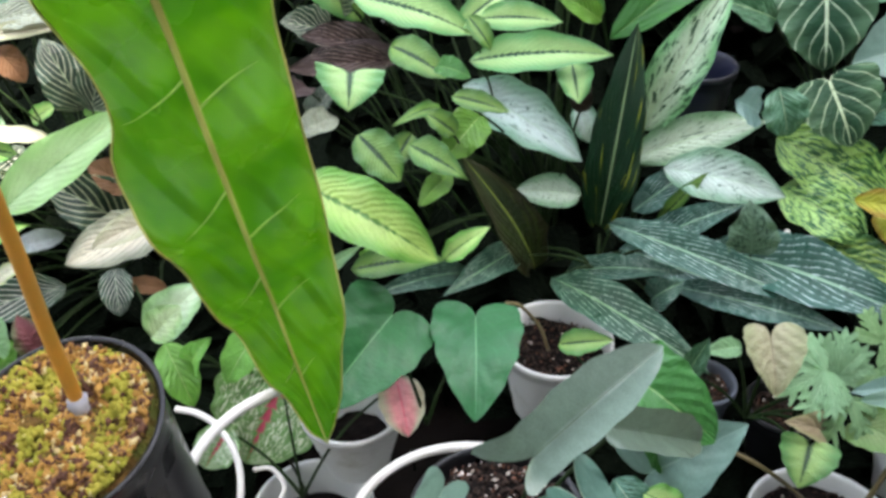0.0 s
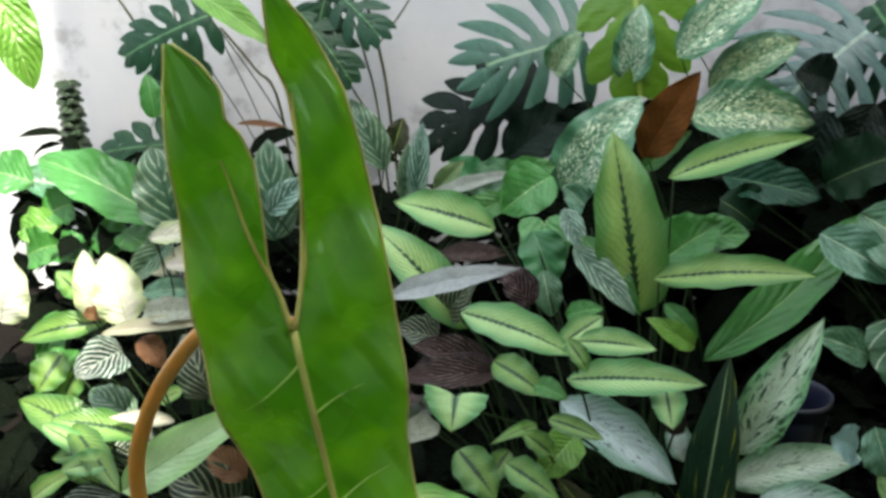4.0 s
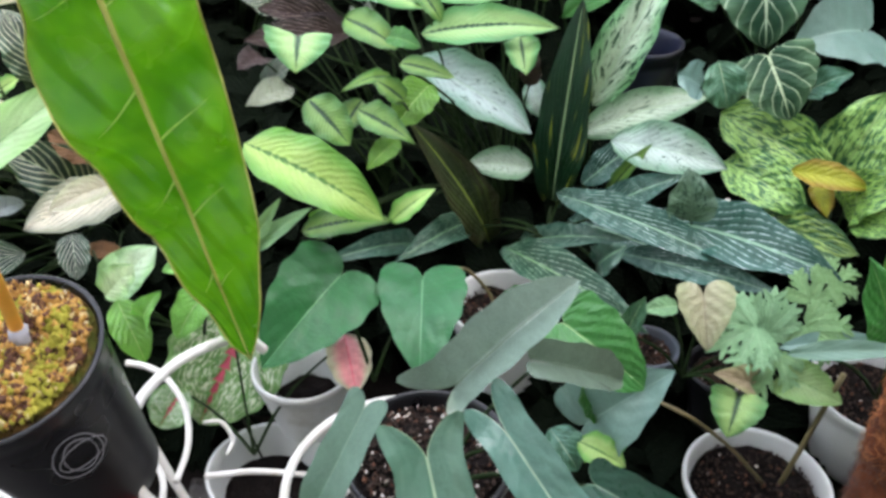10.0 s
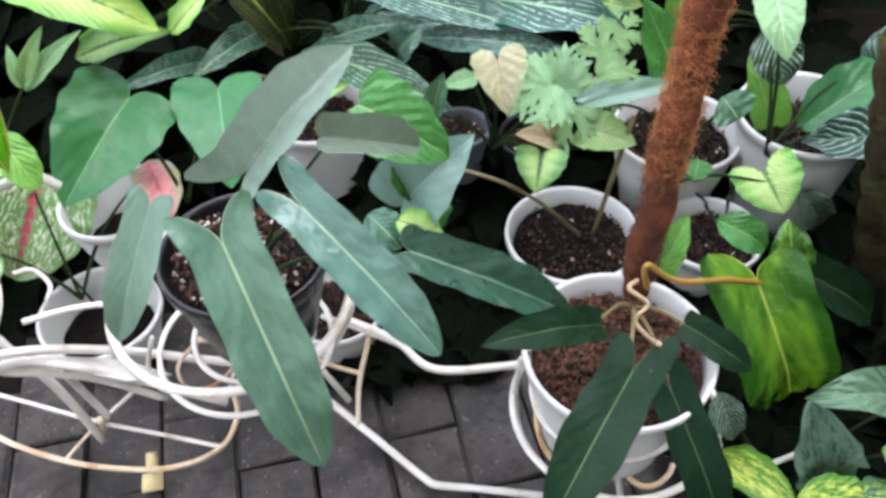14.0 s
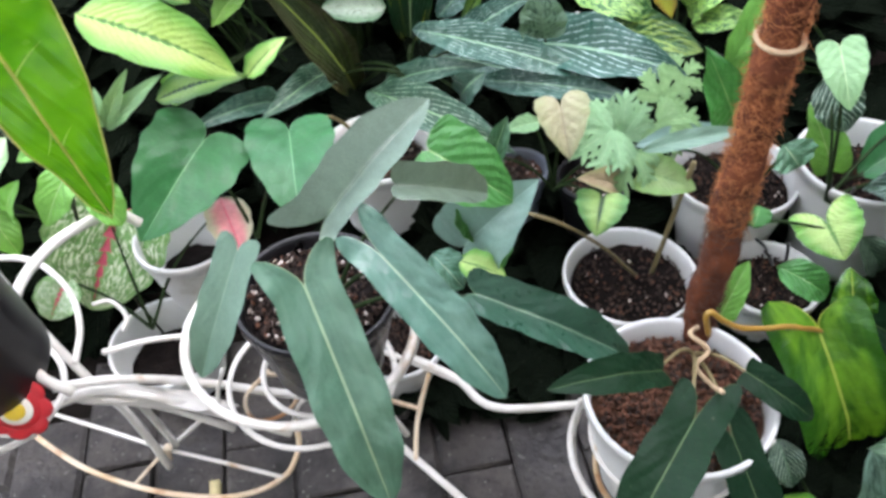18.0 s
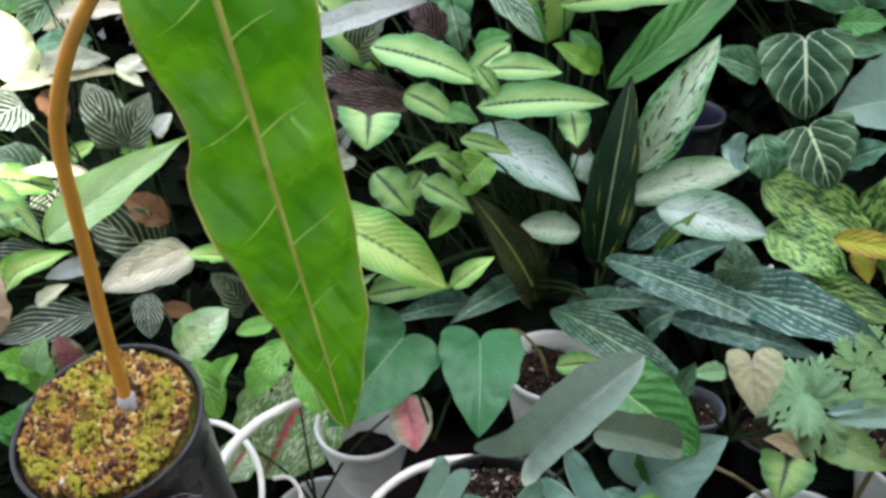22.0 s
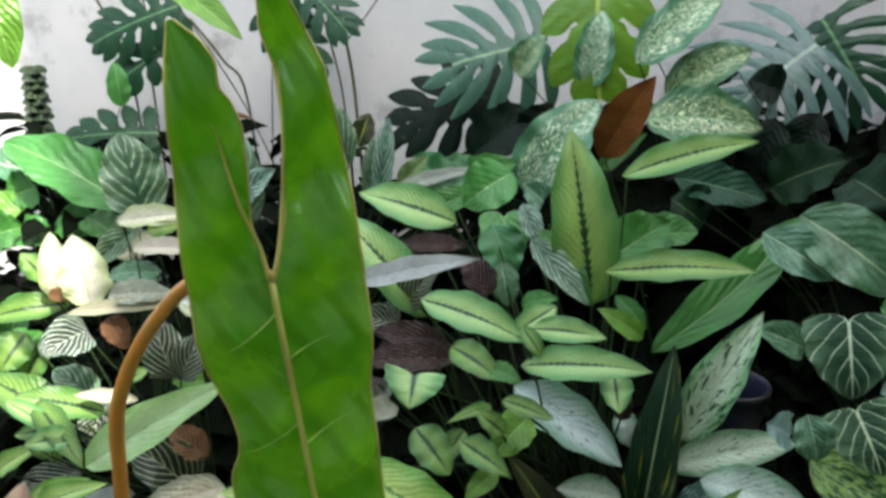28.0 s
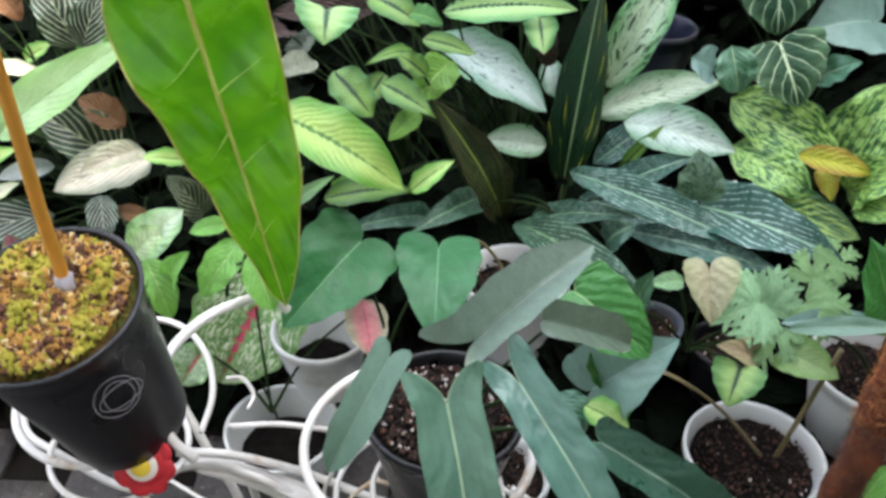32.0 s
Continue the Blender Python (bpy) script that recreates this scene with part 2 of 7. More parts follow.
M = {
    "pot_navy": plain_mat("dark_blue_plastic", (0.016, 0.02, 0.045), (0.012, 0.014, 0.03), 8, 0.4, bump=0.05, dirt=(0.02, 0.02, 0.02), dirt_cut=0.6),
    "stripesilver": leaf_mat("silvery_pink_striped_leaf", (0.40, 0.45, 0.40), vein=(0.07, 0.09, 0.07), veins=8, slant=0.65, vein_w=0.19, vein_s=0.85, fade=0.5, rough=0.28, ripple=0.6, thin=0.15),
    # plaster of the added unseen walls and roof, dark to cut bounced light
    "house": plain_mat("dark_blocker_plaster", (0.13, 0.13, 0.135), (0.10, 0.10, 0.105), 3, 0.9, bump=0.3, dist=0.003),
    "monsteragrey": leaf_mat("grey_green_split_leaf", (0.065, 0.125, 0.095), rib=(0.18, 0.27, 0.18), rib_w=0.03, veins=8, rough=0.28, thin=0.1, spec=0.4),
    "sheath": plain_mat("grey_papery_sheath", (0.32, 0.31, 0.33), (0.22, 0.2, 0.2), 30, 0.7),
    "vein_pale": plain_mat("pale_green_vein", (0.34, 0.54, 0.09), (0.28, 0.48, 0.07), 30, 0.4),
    "paddle": leaf_mat("olive_green_leaf", (0.12, 0.28, 0.035), rib=(0.26, 0.42, 0.12), rib_w=0.04, veins=9, slant=0.35, rough=0.32, thin=0.25),
    "streakdark": leaf_mat("dark_upright_leaf", (0.010, 0.045, 0.022), blotch=(0.40, 0.42, 0.05), blotch_scale=9, blotch_cut=0.61, blotch_stretch=0.05, blotch_zone=(0.45, 1.1), slant=0.8, veins=8, rib=(0.32, 0.45, 0.28), rib_w=0.06, rough=0.33, thin=0.08),
    "front": glossy_leaf("front_leaf_green", (0.105, 0.305, 0.011), (0.058, 0.22, 0.007), rough=0.22, spec=0.55),
    "lime": leaf_mat("lime_leaf", (0.31, 0.50, 0.17), edge=(0.08, 0.24, 0.07), band=(0.015, 0.06, 0.02), band_w=0.045, jag=0.20, veins=19, slant=0.25, vein=(0.12, 0.32, 0.08), vein_w=0.22, vein_s=0.34, ripple=0.32, rough=0.34, aspect=3.4),
    "limeglow": leaf_mat("bright_lime_leaf", (0.41, 0.60, 0.18), edge=(0.13, 0.35, 0.06), band=(0.07, 0.20, 0.03), band_w=0.025, jag=0.16, veins=15, slant=0.3, vein=(0.20, 0.42, 0.05), vein_w=0.25, vein_s=0.3, ripple=0.32, rough=0.36),
    "silver": leaf_mat("silver_leaf", (0.50, 0.63, 0.54), edge=(0.15, 0.30, 0.18), blotch=(0.018, 0.07, 0.03), blotch_scale=20, blotch_cut=0.625, ripple=0.3, blotch_zone=(0.10, 0.98), blotch_stretch=0.13, rib=(0.38, 0.54, 0.38), rib_w=0.03, vein=(0.26, 0.42, 0.30), veins=12, vein_w=0.12, vein_s=0.3, rough=0.30, vary=0.12),
    "streak": leaf_mat("streaked_dark_leaf", (0.022, 0.075, 0.046), edge=(0.030, 0.09, 0.06), vein=(0.46, 0.58, 0.50), veins=8, slant=0.62, vein_w=0.15, vein_s=0.85, fade=0.0, rib=(0.20, 0.34, 0.20), rib_w=0.06, ripple=0.16, rough=0.3, spec=0.35, thin=0.06, aspect=6.0, wobble=0.06),
    "streakred": leaf_mat("dark_bronze_leaf", (0.026, 0.042, 0.013), edge=(0.035, 0.03, 0.013), blotch=(0.06, 0.085, 0.02), blotch_scale=10, blotch_cut=0.58, blotch_stretch=0.05, slant=0.8, veins=7, rib=(0.30, 0.36, 0.08), rib_w=0.07, rough=0.33, thin=0.1),
    "veined": leaf_mat("white_veined_heart_leaf", (0.022, 0.075, 0.038), vein=(0.50, 0.63, 0.45), veins=5, slant=0.45, vein_w=0.085, vein_s=0.9, fade=0.85, rib=(0.50, 0.62, 0.44), rib_w=0.05, edge=(0.07, 0.15, 0.08), rough=0.5, spec=0.25, thin=0.12, wobble=0.03),
    "pewter": leaf_mat("pewter_green_leaf", (0.045, 0.145, 0.07), vein=(0.22, 0.38, 0.24), veins=7, slant=0.45, vein_w=0.09, vein_s=0.45, rib=(0.34, 0.48, 0.30), rib_w=0.035, blotch=(0.11, 0.25, 0.16), blotch_scale=4, blotch_cut=0.52, blotch_soft=0.12, ripple=0.4, rough=0.30, thin=0.15),
    "speckle": leaf_mat("speckled_leaf", (0.055, 0.18, 0.085), blotch=(0.64, 0.74, 0.48), blotch_scale=46.0, blotch_cut=0.545, blotch_zone=(0.0, 0.66), blotch_stretch=0.15, blotch_soft=0.03, rib=(0.12, 0.27, 0.12), rib_w=0.04, rough=0.33, thin=0.15),
    "stripe": leaf_mat("striped_leaf", (0.009, 0.030, 0.016), vein=(0.48, 0.49, 0.38), veins=7, slant=0.6, vein_w=0.21, vein_s=0.95, fade=0.75, rib=(0.3, 0.36, 0.24), rib_w=0.03, edge=(0.02, 0.06, 0.03), rough=0.36, thin=0.12, wobble=0.06),
    "stripefine": leaf_mat("fine_striped_leaf", (0.04, 0.12, 0.07), vein=(0.46, 0.56, 0.46), veins=6, slant=0.5, vein_w=0.22, vein_s=0.8, fade=0.4, rib=(0.03, 0.09, 0.05), rib_w=0.08, edge=(0.10, 0.2, 0.13), rough=0.32, thin=0.18, wobble=0.07),
    "stripepale": leaf_mat("pale_striped_leaf", (0.60, 0.57, 0.40), vein=(0.07, 0.10, 0.05), veins=8, slant=0.6, vein_w=0.15, vein_s=0.9, fade=0.4, edge=(0.22, 0.24, 0.15), rough=0.45, thin=0.2, wobble=0.07),
    "purple": leaf_mat("purple_underside_leaf", (0.024, 0.013, 0.012), vein=(0.26, 0.20, 0.17), veins=7, slant=0.6, vein_w=0.17, vein_s=0.75, fade=0.35, edge=(0.015, 0.01, 0.009), rough=0.45, spec=0.2, thin=0.1),
    "camo": leaf_mat("camouflage_leaf", (0.038, 0.145, 0.045), blotch=(0.32, 0.55, 0.15), blotch_scale=11, blotch_cut=0.485, blotch_soft=0.03, blotch_stretch=0.6, slant=0.3, veins=8, rib=(0.3, 0.46, 0.16), rib_w=0.03, rough=0.34, thin=0.15),
    "camodark": leaf_mat("dark_camouflage_leaf", (0.05, 0.15, 0.05), blotch=(0.30, 0.46, 0.12), blotch_scale=10.0, blotch_cut=0.5, blotch_zone=(0.08, 0.8), blotch_stretch=0.25, rough=0.38, thin=0.15),
    "maranta": leaf_mat("maranta_leaf", (0.11, 0.20, 0.13), blotch=(0.02, 0.06, 0.03), blotch_scale=12.0, blotch_cut=0.53, blotch_zone=(0.15, 0.75), blotch_stretch=0.3, slant=0.35, rough=0.45),
    "green": leaf_mat("green_leaf", (0.05, 0.20, 0.04), rib=(0.20, 0.36, 0.12), rib_w=0.035, vein=(0.12, 0.30, 0.08), veins=7, slant=0.4, vein_w=0.05, vein_s=0.35, rough=0.32, thin=0.22),
    "lightgreen": leaf_mat("light_green_leaf", (0.16, 0.40, 0.07), rib=(0.34, 0.50, 0.2), rib_w=0.035, vein=(0.28, 0.48, 0.16), veins=7, slant=0.4, vein_w=0.05, vein_s=0.4, rough=0.36, thin=0.3),
    "deep": leaf_mat("deep_green_heart_leaf", (0.030, 0.138, 0.043), rib=(0.11, 0.27, 0.11), rib_w=0.02, vein=(0.062, 0.195, 0.075), veins=5, slant=0.5, vein_w=0.05, vein_s=0.4, rough=0.32, spec=0.36, thin=0.15, ripple=0.25),
    "glaucous": leaf_mat("blue_green_leaf", (0.076, 0.174, 0.113), rib=(0.26, 0.38, 0.23), rib_w=0.05, aspect=4.5, veins=9, slant=0.2, rough=0.22, thin=0.12, ripple=0.2, spec=0.7, blotch=(0.098, 0.20, 0.135), blotch_scale=3, blotch_cut=0.5, blotch_soft=0.2),
    "satin": leaf_mat("silvery_leaf", (0.17, 0.24, 0.185), rib=(0.10, 0.155, 0.10), rib_w=0.03, aspect=4.5, veins=8, slant=0.2, ripple=0.12, rough=0.2, thin=0.08, spec=1.0),
    "dusk": leaf_mat("dark_velvet_leaf", (0.0055, 0.024, 0.009), rib=(0.075, 0.12, 0.05), rib_w=0.03, aspect=4.5, veins=8, slant=0.3, ripple=0.2, rough=0.46, spec=0.13, thin=0.06),
    "fresh": leaf_mat("yellow_green_leaf", (0.035, 0.14, 0.013), rib=(0.46, 0.60, 0.09), rib_w=0.04, aspect=4.5, veins=7, slant=0.3, rough=0.22, thin=0.22, ripple=0.4, spec=0.8, blotch=(0.16, 0.37, 0.026), blotch_scale=3.5, blotch_cut=0.5, blotch_soft=0.15, blotch_stretch=0.2, blotch_zone=(0.0, 0.7)),
    "monstera": leaf_mat("split_leaf", (0.012, 0.05, 0.024), rib=(0.08, 0.19, 0.08), rib_w=0.03, veins=8, rough=0.34, thin=0.1, spec=0.2),
    "monsterabright": leaf_mat("young_split_leaf", (0.11, 0.26, 0.02), rib=(0.34, 0.48, 0.1), rib_w=0.05, veins=8, rough=0.32, thin=0.2),
    # near black: deep shade at the back is put into this colour
    "black": leaf_mat("shade_black_leaf", (0.004, 0.011, 0.006), veins=8, rough=0.5, thin=0.03, spec=0.12),
    # near-black colour that holds the deep shade of the gaps
    "shade": leaf_mat("gap_shade_leaf", (0.003, 0.005, 0.0025), veins=8, rough=0.9, thin=0.0, spec=0.03),
    "brown": leaf_mat("brown_felt_leaf", (0.11, 0.042, 0.009), rib=(0.15, 0.06, 0.018), rib_w=0.04, veins=9, rough=0.8, thin=0.1, spec=0.12, ripple=0.25),
    "dry": leaf_mat("withered_leaf", (0.15, 0.07, 0.025), veins=9, rough=0.7, thin=0.2),
    "pinkcal": leaf_mat("pink_centred_leaf", (0.15, 0.32, 0.09), band=(0.48, 0.06, 0.10), band_w=0.02, jag=0.20, veins=9, slant=0.45, blotch=(0.62, 0.68, 0.50), blotch_scale=20, blotch_cut=0.53, blotch_stretch=0.6, blotch_zone=(0.15, 0.9), rough=0.42, thin=0.25),
    "pink": leaf_mat("pink_leaf", (0.85, 0.34, 0.32), edge=(0.5, 0.5, 0.3), rib=(0.8, 0.18, 0.22), rib_w=0.06, veins=5, rough=0.5, thin=0.3, glow=(1, 0.8, 0.7)),
    "cream": leaf_mat("cream_leaf", (0.46, 0.44, 0.32), edge=(0.36, 0.38, 0.24), rib=(0.30, 0.24, 0.17), rib_w=0.03, vein=(0.28, 0.22, 0.16), veins=5, slant=0.5, vein_w=0.06, vein_s=0.6, rough=0.5, thin=0.2),
    "mint": leaf_mat("mint_green_leaf", (0.24, 0.44, 0.20), rib=(0.38, 0.56, 0.28), rib_w=0.05, veins=6, rough=0.42, thin=0.25),
    "yellow": leaf_mat("yellow_leaf", (0.40, 0.40, 0.03), edge=(0.3, 0.2, 0.02), veins=7, rough=0.45, thin=0.3),
    # near white: the blown-out sunlight is put into the leaf colour
    "white": leaf_mat("painted_sunlit_leaf", (0.82, 0.83, 0.76), rib=(0.45, 0.52, 0.3), rib_w=0.03, edge=(0.52, 0.62, 0.36), veins=8, rough=0.4, thin=0.3, glow=(1.0, 1.0, 0.95)),
    "magenta": leaf_mat("dark_red_leaf", (0.2, 0.06, 0.08), edge=(0.12, 0.12, 0.06), veins=7, rough=0.5, thin=0.25),
    "stem_green": plain_mat("green_stem", (0.012, 0.028, 0.007), (0.017, 0.028, 0.010), 30, 0.6, spec=0.1),
    "stem_dark": plain_mat("dark_stem", (0.010, 0.012, 0.006), (0.016, 0.014, 0.008), 30, 0.6, spec=0.1),
    "stem_orange": plain_mat("orange_stalk", (0.60, 0.25, 0.03), (0.52, 0.25, 0.035), 40, 0.38, dirt=(0.42, 0.2, 0.04), dirt_cut=0.62),
    "stem_tan": plain_mat("tan_stalk", (0.14, 0.11, 0.045), (0.17, 0.135, 0.06), 30, 0.5),
    "edge_gold": plain_mat("golden_leaf_edge", (0.42, 0.46, 0.10), (0.40, 0.36, 0.08), 30, 0.45),
    "pot_white": plain_mat("white_plastic", (0.60, 0.61, 0.585), (0.54, 0.54, 0.51), 6, 0.42, bump=0.05, dirt=(0.33, 0.31, 0.25), dirt_cut=0.62, dirt_scale=5),
    "pot_black": plain_mat("black_plastic", (0.004, 0.004, 0.005), (0.006, 0.006, 0.007), 8, 0.32, bump=0.08, dirt=(0.025, 0.023, 0.02), dirt_cut=0.62, dirt_scale=6, spec=0.4),
    "pot_grey": plain_mat("grey_plastic", (0.10, 0.115, 0.14), (0.08, 0.09, 0.11), 8, 0.45, bump=0.05, dirt=(0.06, 0.06, 0.06), dirt_cut=0.6),
    "soil": plain_mat("potting_soil", (0.004, 0.003, 0.0025), (0.009, 0.006, 0.005), 60, 0.95, bump=1.0, dist=0.006, spec=0.1),
    "bark": plain_mat("bark_chips", (0.08, 0.035, 0.018), (0.03, 0.015, 0.009), 50, 0.9, bump=1.0, dist=0.006, spec=0.2),
    "chip_dark": plain_mat("dark_soil_crumb", (0.05, 0.03, 0.022), (0.022, 0.014, 0.01), 60, 0.9, bump=0.6, dist=0.003, spec=0.25),
    "chip_brown": plain_mat("brown_bark_crumb", (0.13, 0.055, 0.03), (0.07, 0.03, 0.017), 60, 0.85, bump=0.6, dist=0.003, spec=0.25),
    "chip_white": plain_mat("pumice_crumb", (0.62, 0.56, 0.5), (0.45, 0.38, 0.32), 60, 0.8, bump=0.6, dist=0.003),
    "moss_pole": plain_mat("dark_mossy_bark", (0.055, 0.04, 0.02), (0.02, 0.016, 0.008), 30, 0.95, bump=1.0, dist=0.012, dirt=(0.05, 0.06, 0.015), dirt_cut=0.55, dirt_scale=14, spec=0.1),
    "moss": plain_mat("golden_moss", (0.20, 0.11, 0.03), (0.06, 0.035, 0.012), 60, 0.95, bump=1.0, dist=0.01, dirt=(0.09, 0.10, 0.02), dirt_cut=0.5, dirt_scale=20, spec=0.1),
    "moss_gold": plain_mat("dry_moss_tuft", (0.46, 0.26, 0.07), (0.24, 0.12, 0.03), 60, 0.95, bump=0.6, dist=0.003, spec=0.1),
    "moss_green": plain_mat("green_moss_tuft", (0.24, 0.23, 0.03), (0.36, 0.31, 0.05), 60, 0.95, bump=0.6, dist=0.003, spec=0.1),
    "iron": plain_mat("white_painted_iron", (0.66, 0.64, 0.59), (0.54, 0.51, 0.45), 26, 0.40, bump=0.4, dist=0.002, dirt=(0.36, 0.22, 0.10), dirt_cut=0.63, dirt_scale=14),
    "iron_rusty": plain_mat("rust_stained_iron", (0.66, 0.56, 0.42), (0.5, 0.34, 0.18), 14, 0.6, bump=0.3, dirt=(0.32, 0.14, 0.05), dirt_cut=0.56, dirt_scale=12),
    "coir": plain_mat("brown_coir", (0.16, 0.05, 0.022), (0.08, 0.026, 0.014), 40, 0.95, bump=1.0, dist=0.006, spec=0.15),
    "coir_fibre": plain_mat("coir_fibre", (0.46, 0.19, 0.075), (0.26, 0.09, 0.035), 60, 0.9, bump=0.2, spec=0.2),
    "red": plain_mat("red_paint", (0.48, 0.012, 0.018), (0.36, 0.01, 0.015), 14, 0.4, bump=0.2, dirt=(0.5, 0.3, 0.25), dirt_cut=0.72),
    "petal_white": plain_mat("white_paint", (0.75, 0.7, 0.6), None, 14, 0.4),
    "petal_yellow": plain_mat("yellow_paint", (0.7, 0.5, 0.03), None, 14, 0.4),
    "twine": plain_mat("pale_root", (0.45, 0.33, 0.2), (0.35, 0.25, 0.15), 40, 0.8),
    "straw": plain_mat("straw_tag", (0.6, 0.52, 0.27), (0.5, 0.42, 0.2), 20, 0.7),
    "paver": paver_mat("worn_grey_paver"),
    "earth": plain_mat("dark_earth", (0.006, 0.005, 0.004), (0.009, 0.007, 0.006), 20, 0.95, bump=0.8, dist=0.004, spec=0.05),
    "wall": plain_mat("limewashed_wall", (0.49, 0.50, 0.485), (0.41, 0.43, 0.435), 2.5, 0.85, bump=0.3, dist=0.003, dirt=(0.27, 0.275, 0.265), dirt_cut=0.60, dirt_scale=4.5),
    "monsteramid": leaf_mat("mid_green_split_leaf", (0.030, 0.088, 0.050), rib=(0.14, 0.24, 0.12), rib_w=0.03, veins=8, rough=0.3, thin=0.12, spec=0.35),
    # darker copy of the lime leaf, with the canopy's shade put into its colour
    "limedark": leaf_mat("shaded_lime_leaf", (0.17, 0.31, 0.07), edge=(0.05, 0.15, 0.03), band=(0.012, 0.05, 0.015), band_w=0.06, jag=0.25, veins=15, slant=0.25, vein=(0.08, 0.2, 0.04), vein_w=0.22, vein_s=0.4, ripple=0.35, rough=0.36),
    "silverlime": leaf_mat("pale_flecked_leaf", (0.46, 0.60, 0.38), edge=(0.15, 0.36, 0.14), blotch=(0.012, 0.055, 0.02), blotch_scale=14, blotch_cut=0.565, ripple=0.3, blotch_zone=(0.15, 0.98), blotch_stretch=0.14, rib=(0.36, 0.54, 0.30), rib_w=0.03, vein=(0.22, 0.4, 0.2), veins=12, vein_w=0.12, vein_s=0.3, rough=0.32, vary=0.1),
    "succulent": leaf_mat("dark_fleshy_leaf", (0.014, 0.035, 0.009), rib=(0.04, 0.08, 0.02), rib_w=0.1, veins=6, rough=0.35, thin=0.0, spec=0.35),
    "fittonia": leaf_mat("silver_barred_leaf", (0.016, 0.06, 0.032), vein=(0.46, 0.60, 0.50), veins=8, slant=0.5, vein_w=0.17, vein_s=0.95, fade=0.55, rib=(0.10, 0.2, 0.12), rib_w=0.05, rough=0.34, thin=0.12),
    "moss_pale": plain_mat("bleached_moss_tuft", (0.58, 0.47, 0.24), (0.42, 0.31, 0.13), 60, 0.95, bump=0.6, dist=0.003, spec=0.1),
    "palegreen": leaf_mat("pale_green_leaf", (0.33, 0.50, 0.22), edge=(0.24, 0.43, 0.15), band=(0.12, 0.28, 0.08), band_w=0.012, jag=0.05, veins=11, slant=0.35, vein=(0.22, 0.4, 0.14), vein_w=0.2, vein_s=0.25, ripple=0.3, rough=0.38, thin=0.3),
    "strapdark": leaf_mat("dark_blue_green_leaf", (0.03, 0.088, 0.05), rib=(0.16, 0.25, 0.15), rib_w=0.05, aspect=4.5, veins=9, slant=0.2, rough=0.3, thin=0.1, ripple=0.2),
    "powder": leaf_mat("powdery_blue_green_leaf", (0.15, 0.26, 0.20), rib=(0.22, 0.34, 0.26), rib_w=0.03, aspect=2.0, veins=7, slant=0.35, ripple=0.15, rough=0.38, thin=0.12),
    "tancream": leaf_mat("tan_cream_leaf", (0.40, 0.31, 0.22), edge=(0.36, 0.34, 0.2), rib=(0.32, 0.24, 0.17), rib_w=0.03, veins=5, rough=0.5, thin=0.2),
    "stalk_ochre": plain_mat("ochre_stalk", (0.34, 0.19, 0.03), (0.27, 0.16, 0.03), 40, 0.4),
    "coir_wet": plain_mat("damp_coir_fibre", (0.13, 0.065, 0.045), (0.07, 0.035, 0.028), 60, 0.9, bump=0.2, spec=0.2),
    "blush": leaf_mat("pinkish_beige_leaf", (0.52, 0.36, 0.29), edge=(0.42, 0.32, 0.24), rib=(0.44, 0.28, 0.22), rib_w=0.03, veins=7, rough=0.5, thin=0.2),
    "mintpale": leaf_mat("pale_mint_leaf", (0.46, 0.60, 0.38), edge=(0.26, 0.46, 0.2), rib=(0.5, 0.64, 0.4), rib_w=0.03, veins=7, rough=0.42, thin=0.25),
    "quilt": leaf_mat("quilted_grey_green_leaf", (0.13, 0.25, 0.165), rib=(0.24, 0.38, 0.26), rib_w=0.04, vein=(0.07, 0.15, 0.09), veins=7, slant=0.3, vein_w=0.12, vein_s=0.5, rough=0.34, thin=0.12, ripple=0.8),
    "camoglow": leaf_mat("lime_splashed_leaf", (0.10, 0.30, 0.03), blotch=(0.52, 0.62, 0.12), blotch_scale=7, blotch_cut=0.49, blotch_soft=0.08, blotch_zone=(0.0, 0.72), blotch_stretch=0.5, slant=0.3, veins=8, rough=0.34, thin=0.2),
    "stripelime": leaf_mat("lime_striped_leaf", (0.05, 0.13, 0.04), vein=(0.50, 0.60, 0.28), veins=7, slant=0.5, vein_w=0.22, vein_s=0.85, fade=0.4, rough=0.34, thin=0.2),
    "stem_olive": plain_mat("olive_stem", (0.065, 0.07, 0.03), (0.045, 0.045, 0.022), 30, 0.55, spec=0.2),
}


# ---- builders ----
V = Vector


def mesh_of(bm, material, smooth=True):
    me = bpy.data.meshes.new("mesh")
    bm.to_mesh(me)
    bm.free()
    if smooth:
        me.shade_smooth()
    for m in material if isinstance(material, (list, tuple)) else (material,):
        me.materials.append(m)
    return me


def part(name, bm, material, parent, label=""):
    ob = new(name, mesh_of(bm, material))
    ob.parent = parent
    return tagged(ob, label)


def thing(name, label, category, group="", kind=""):
    return tagged(new(name), label, category, group, kind)


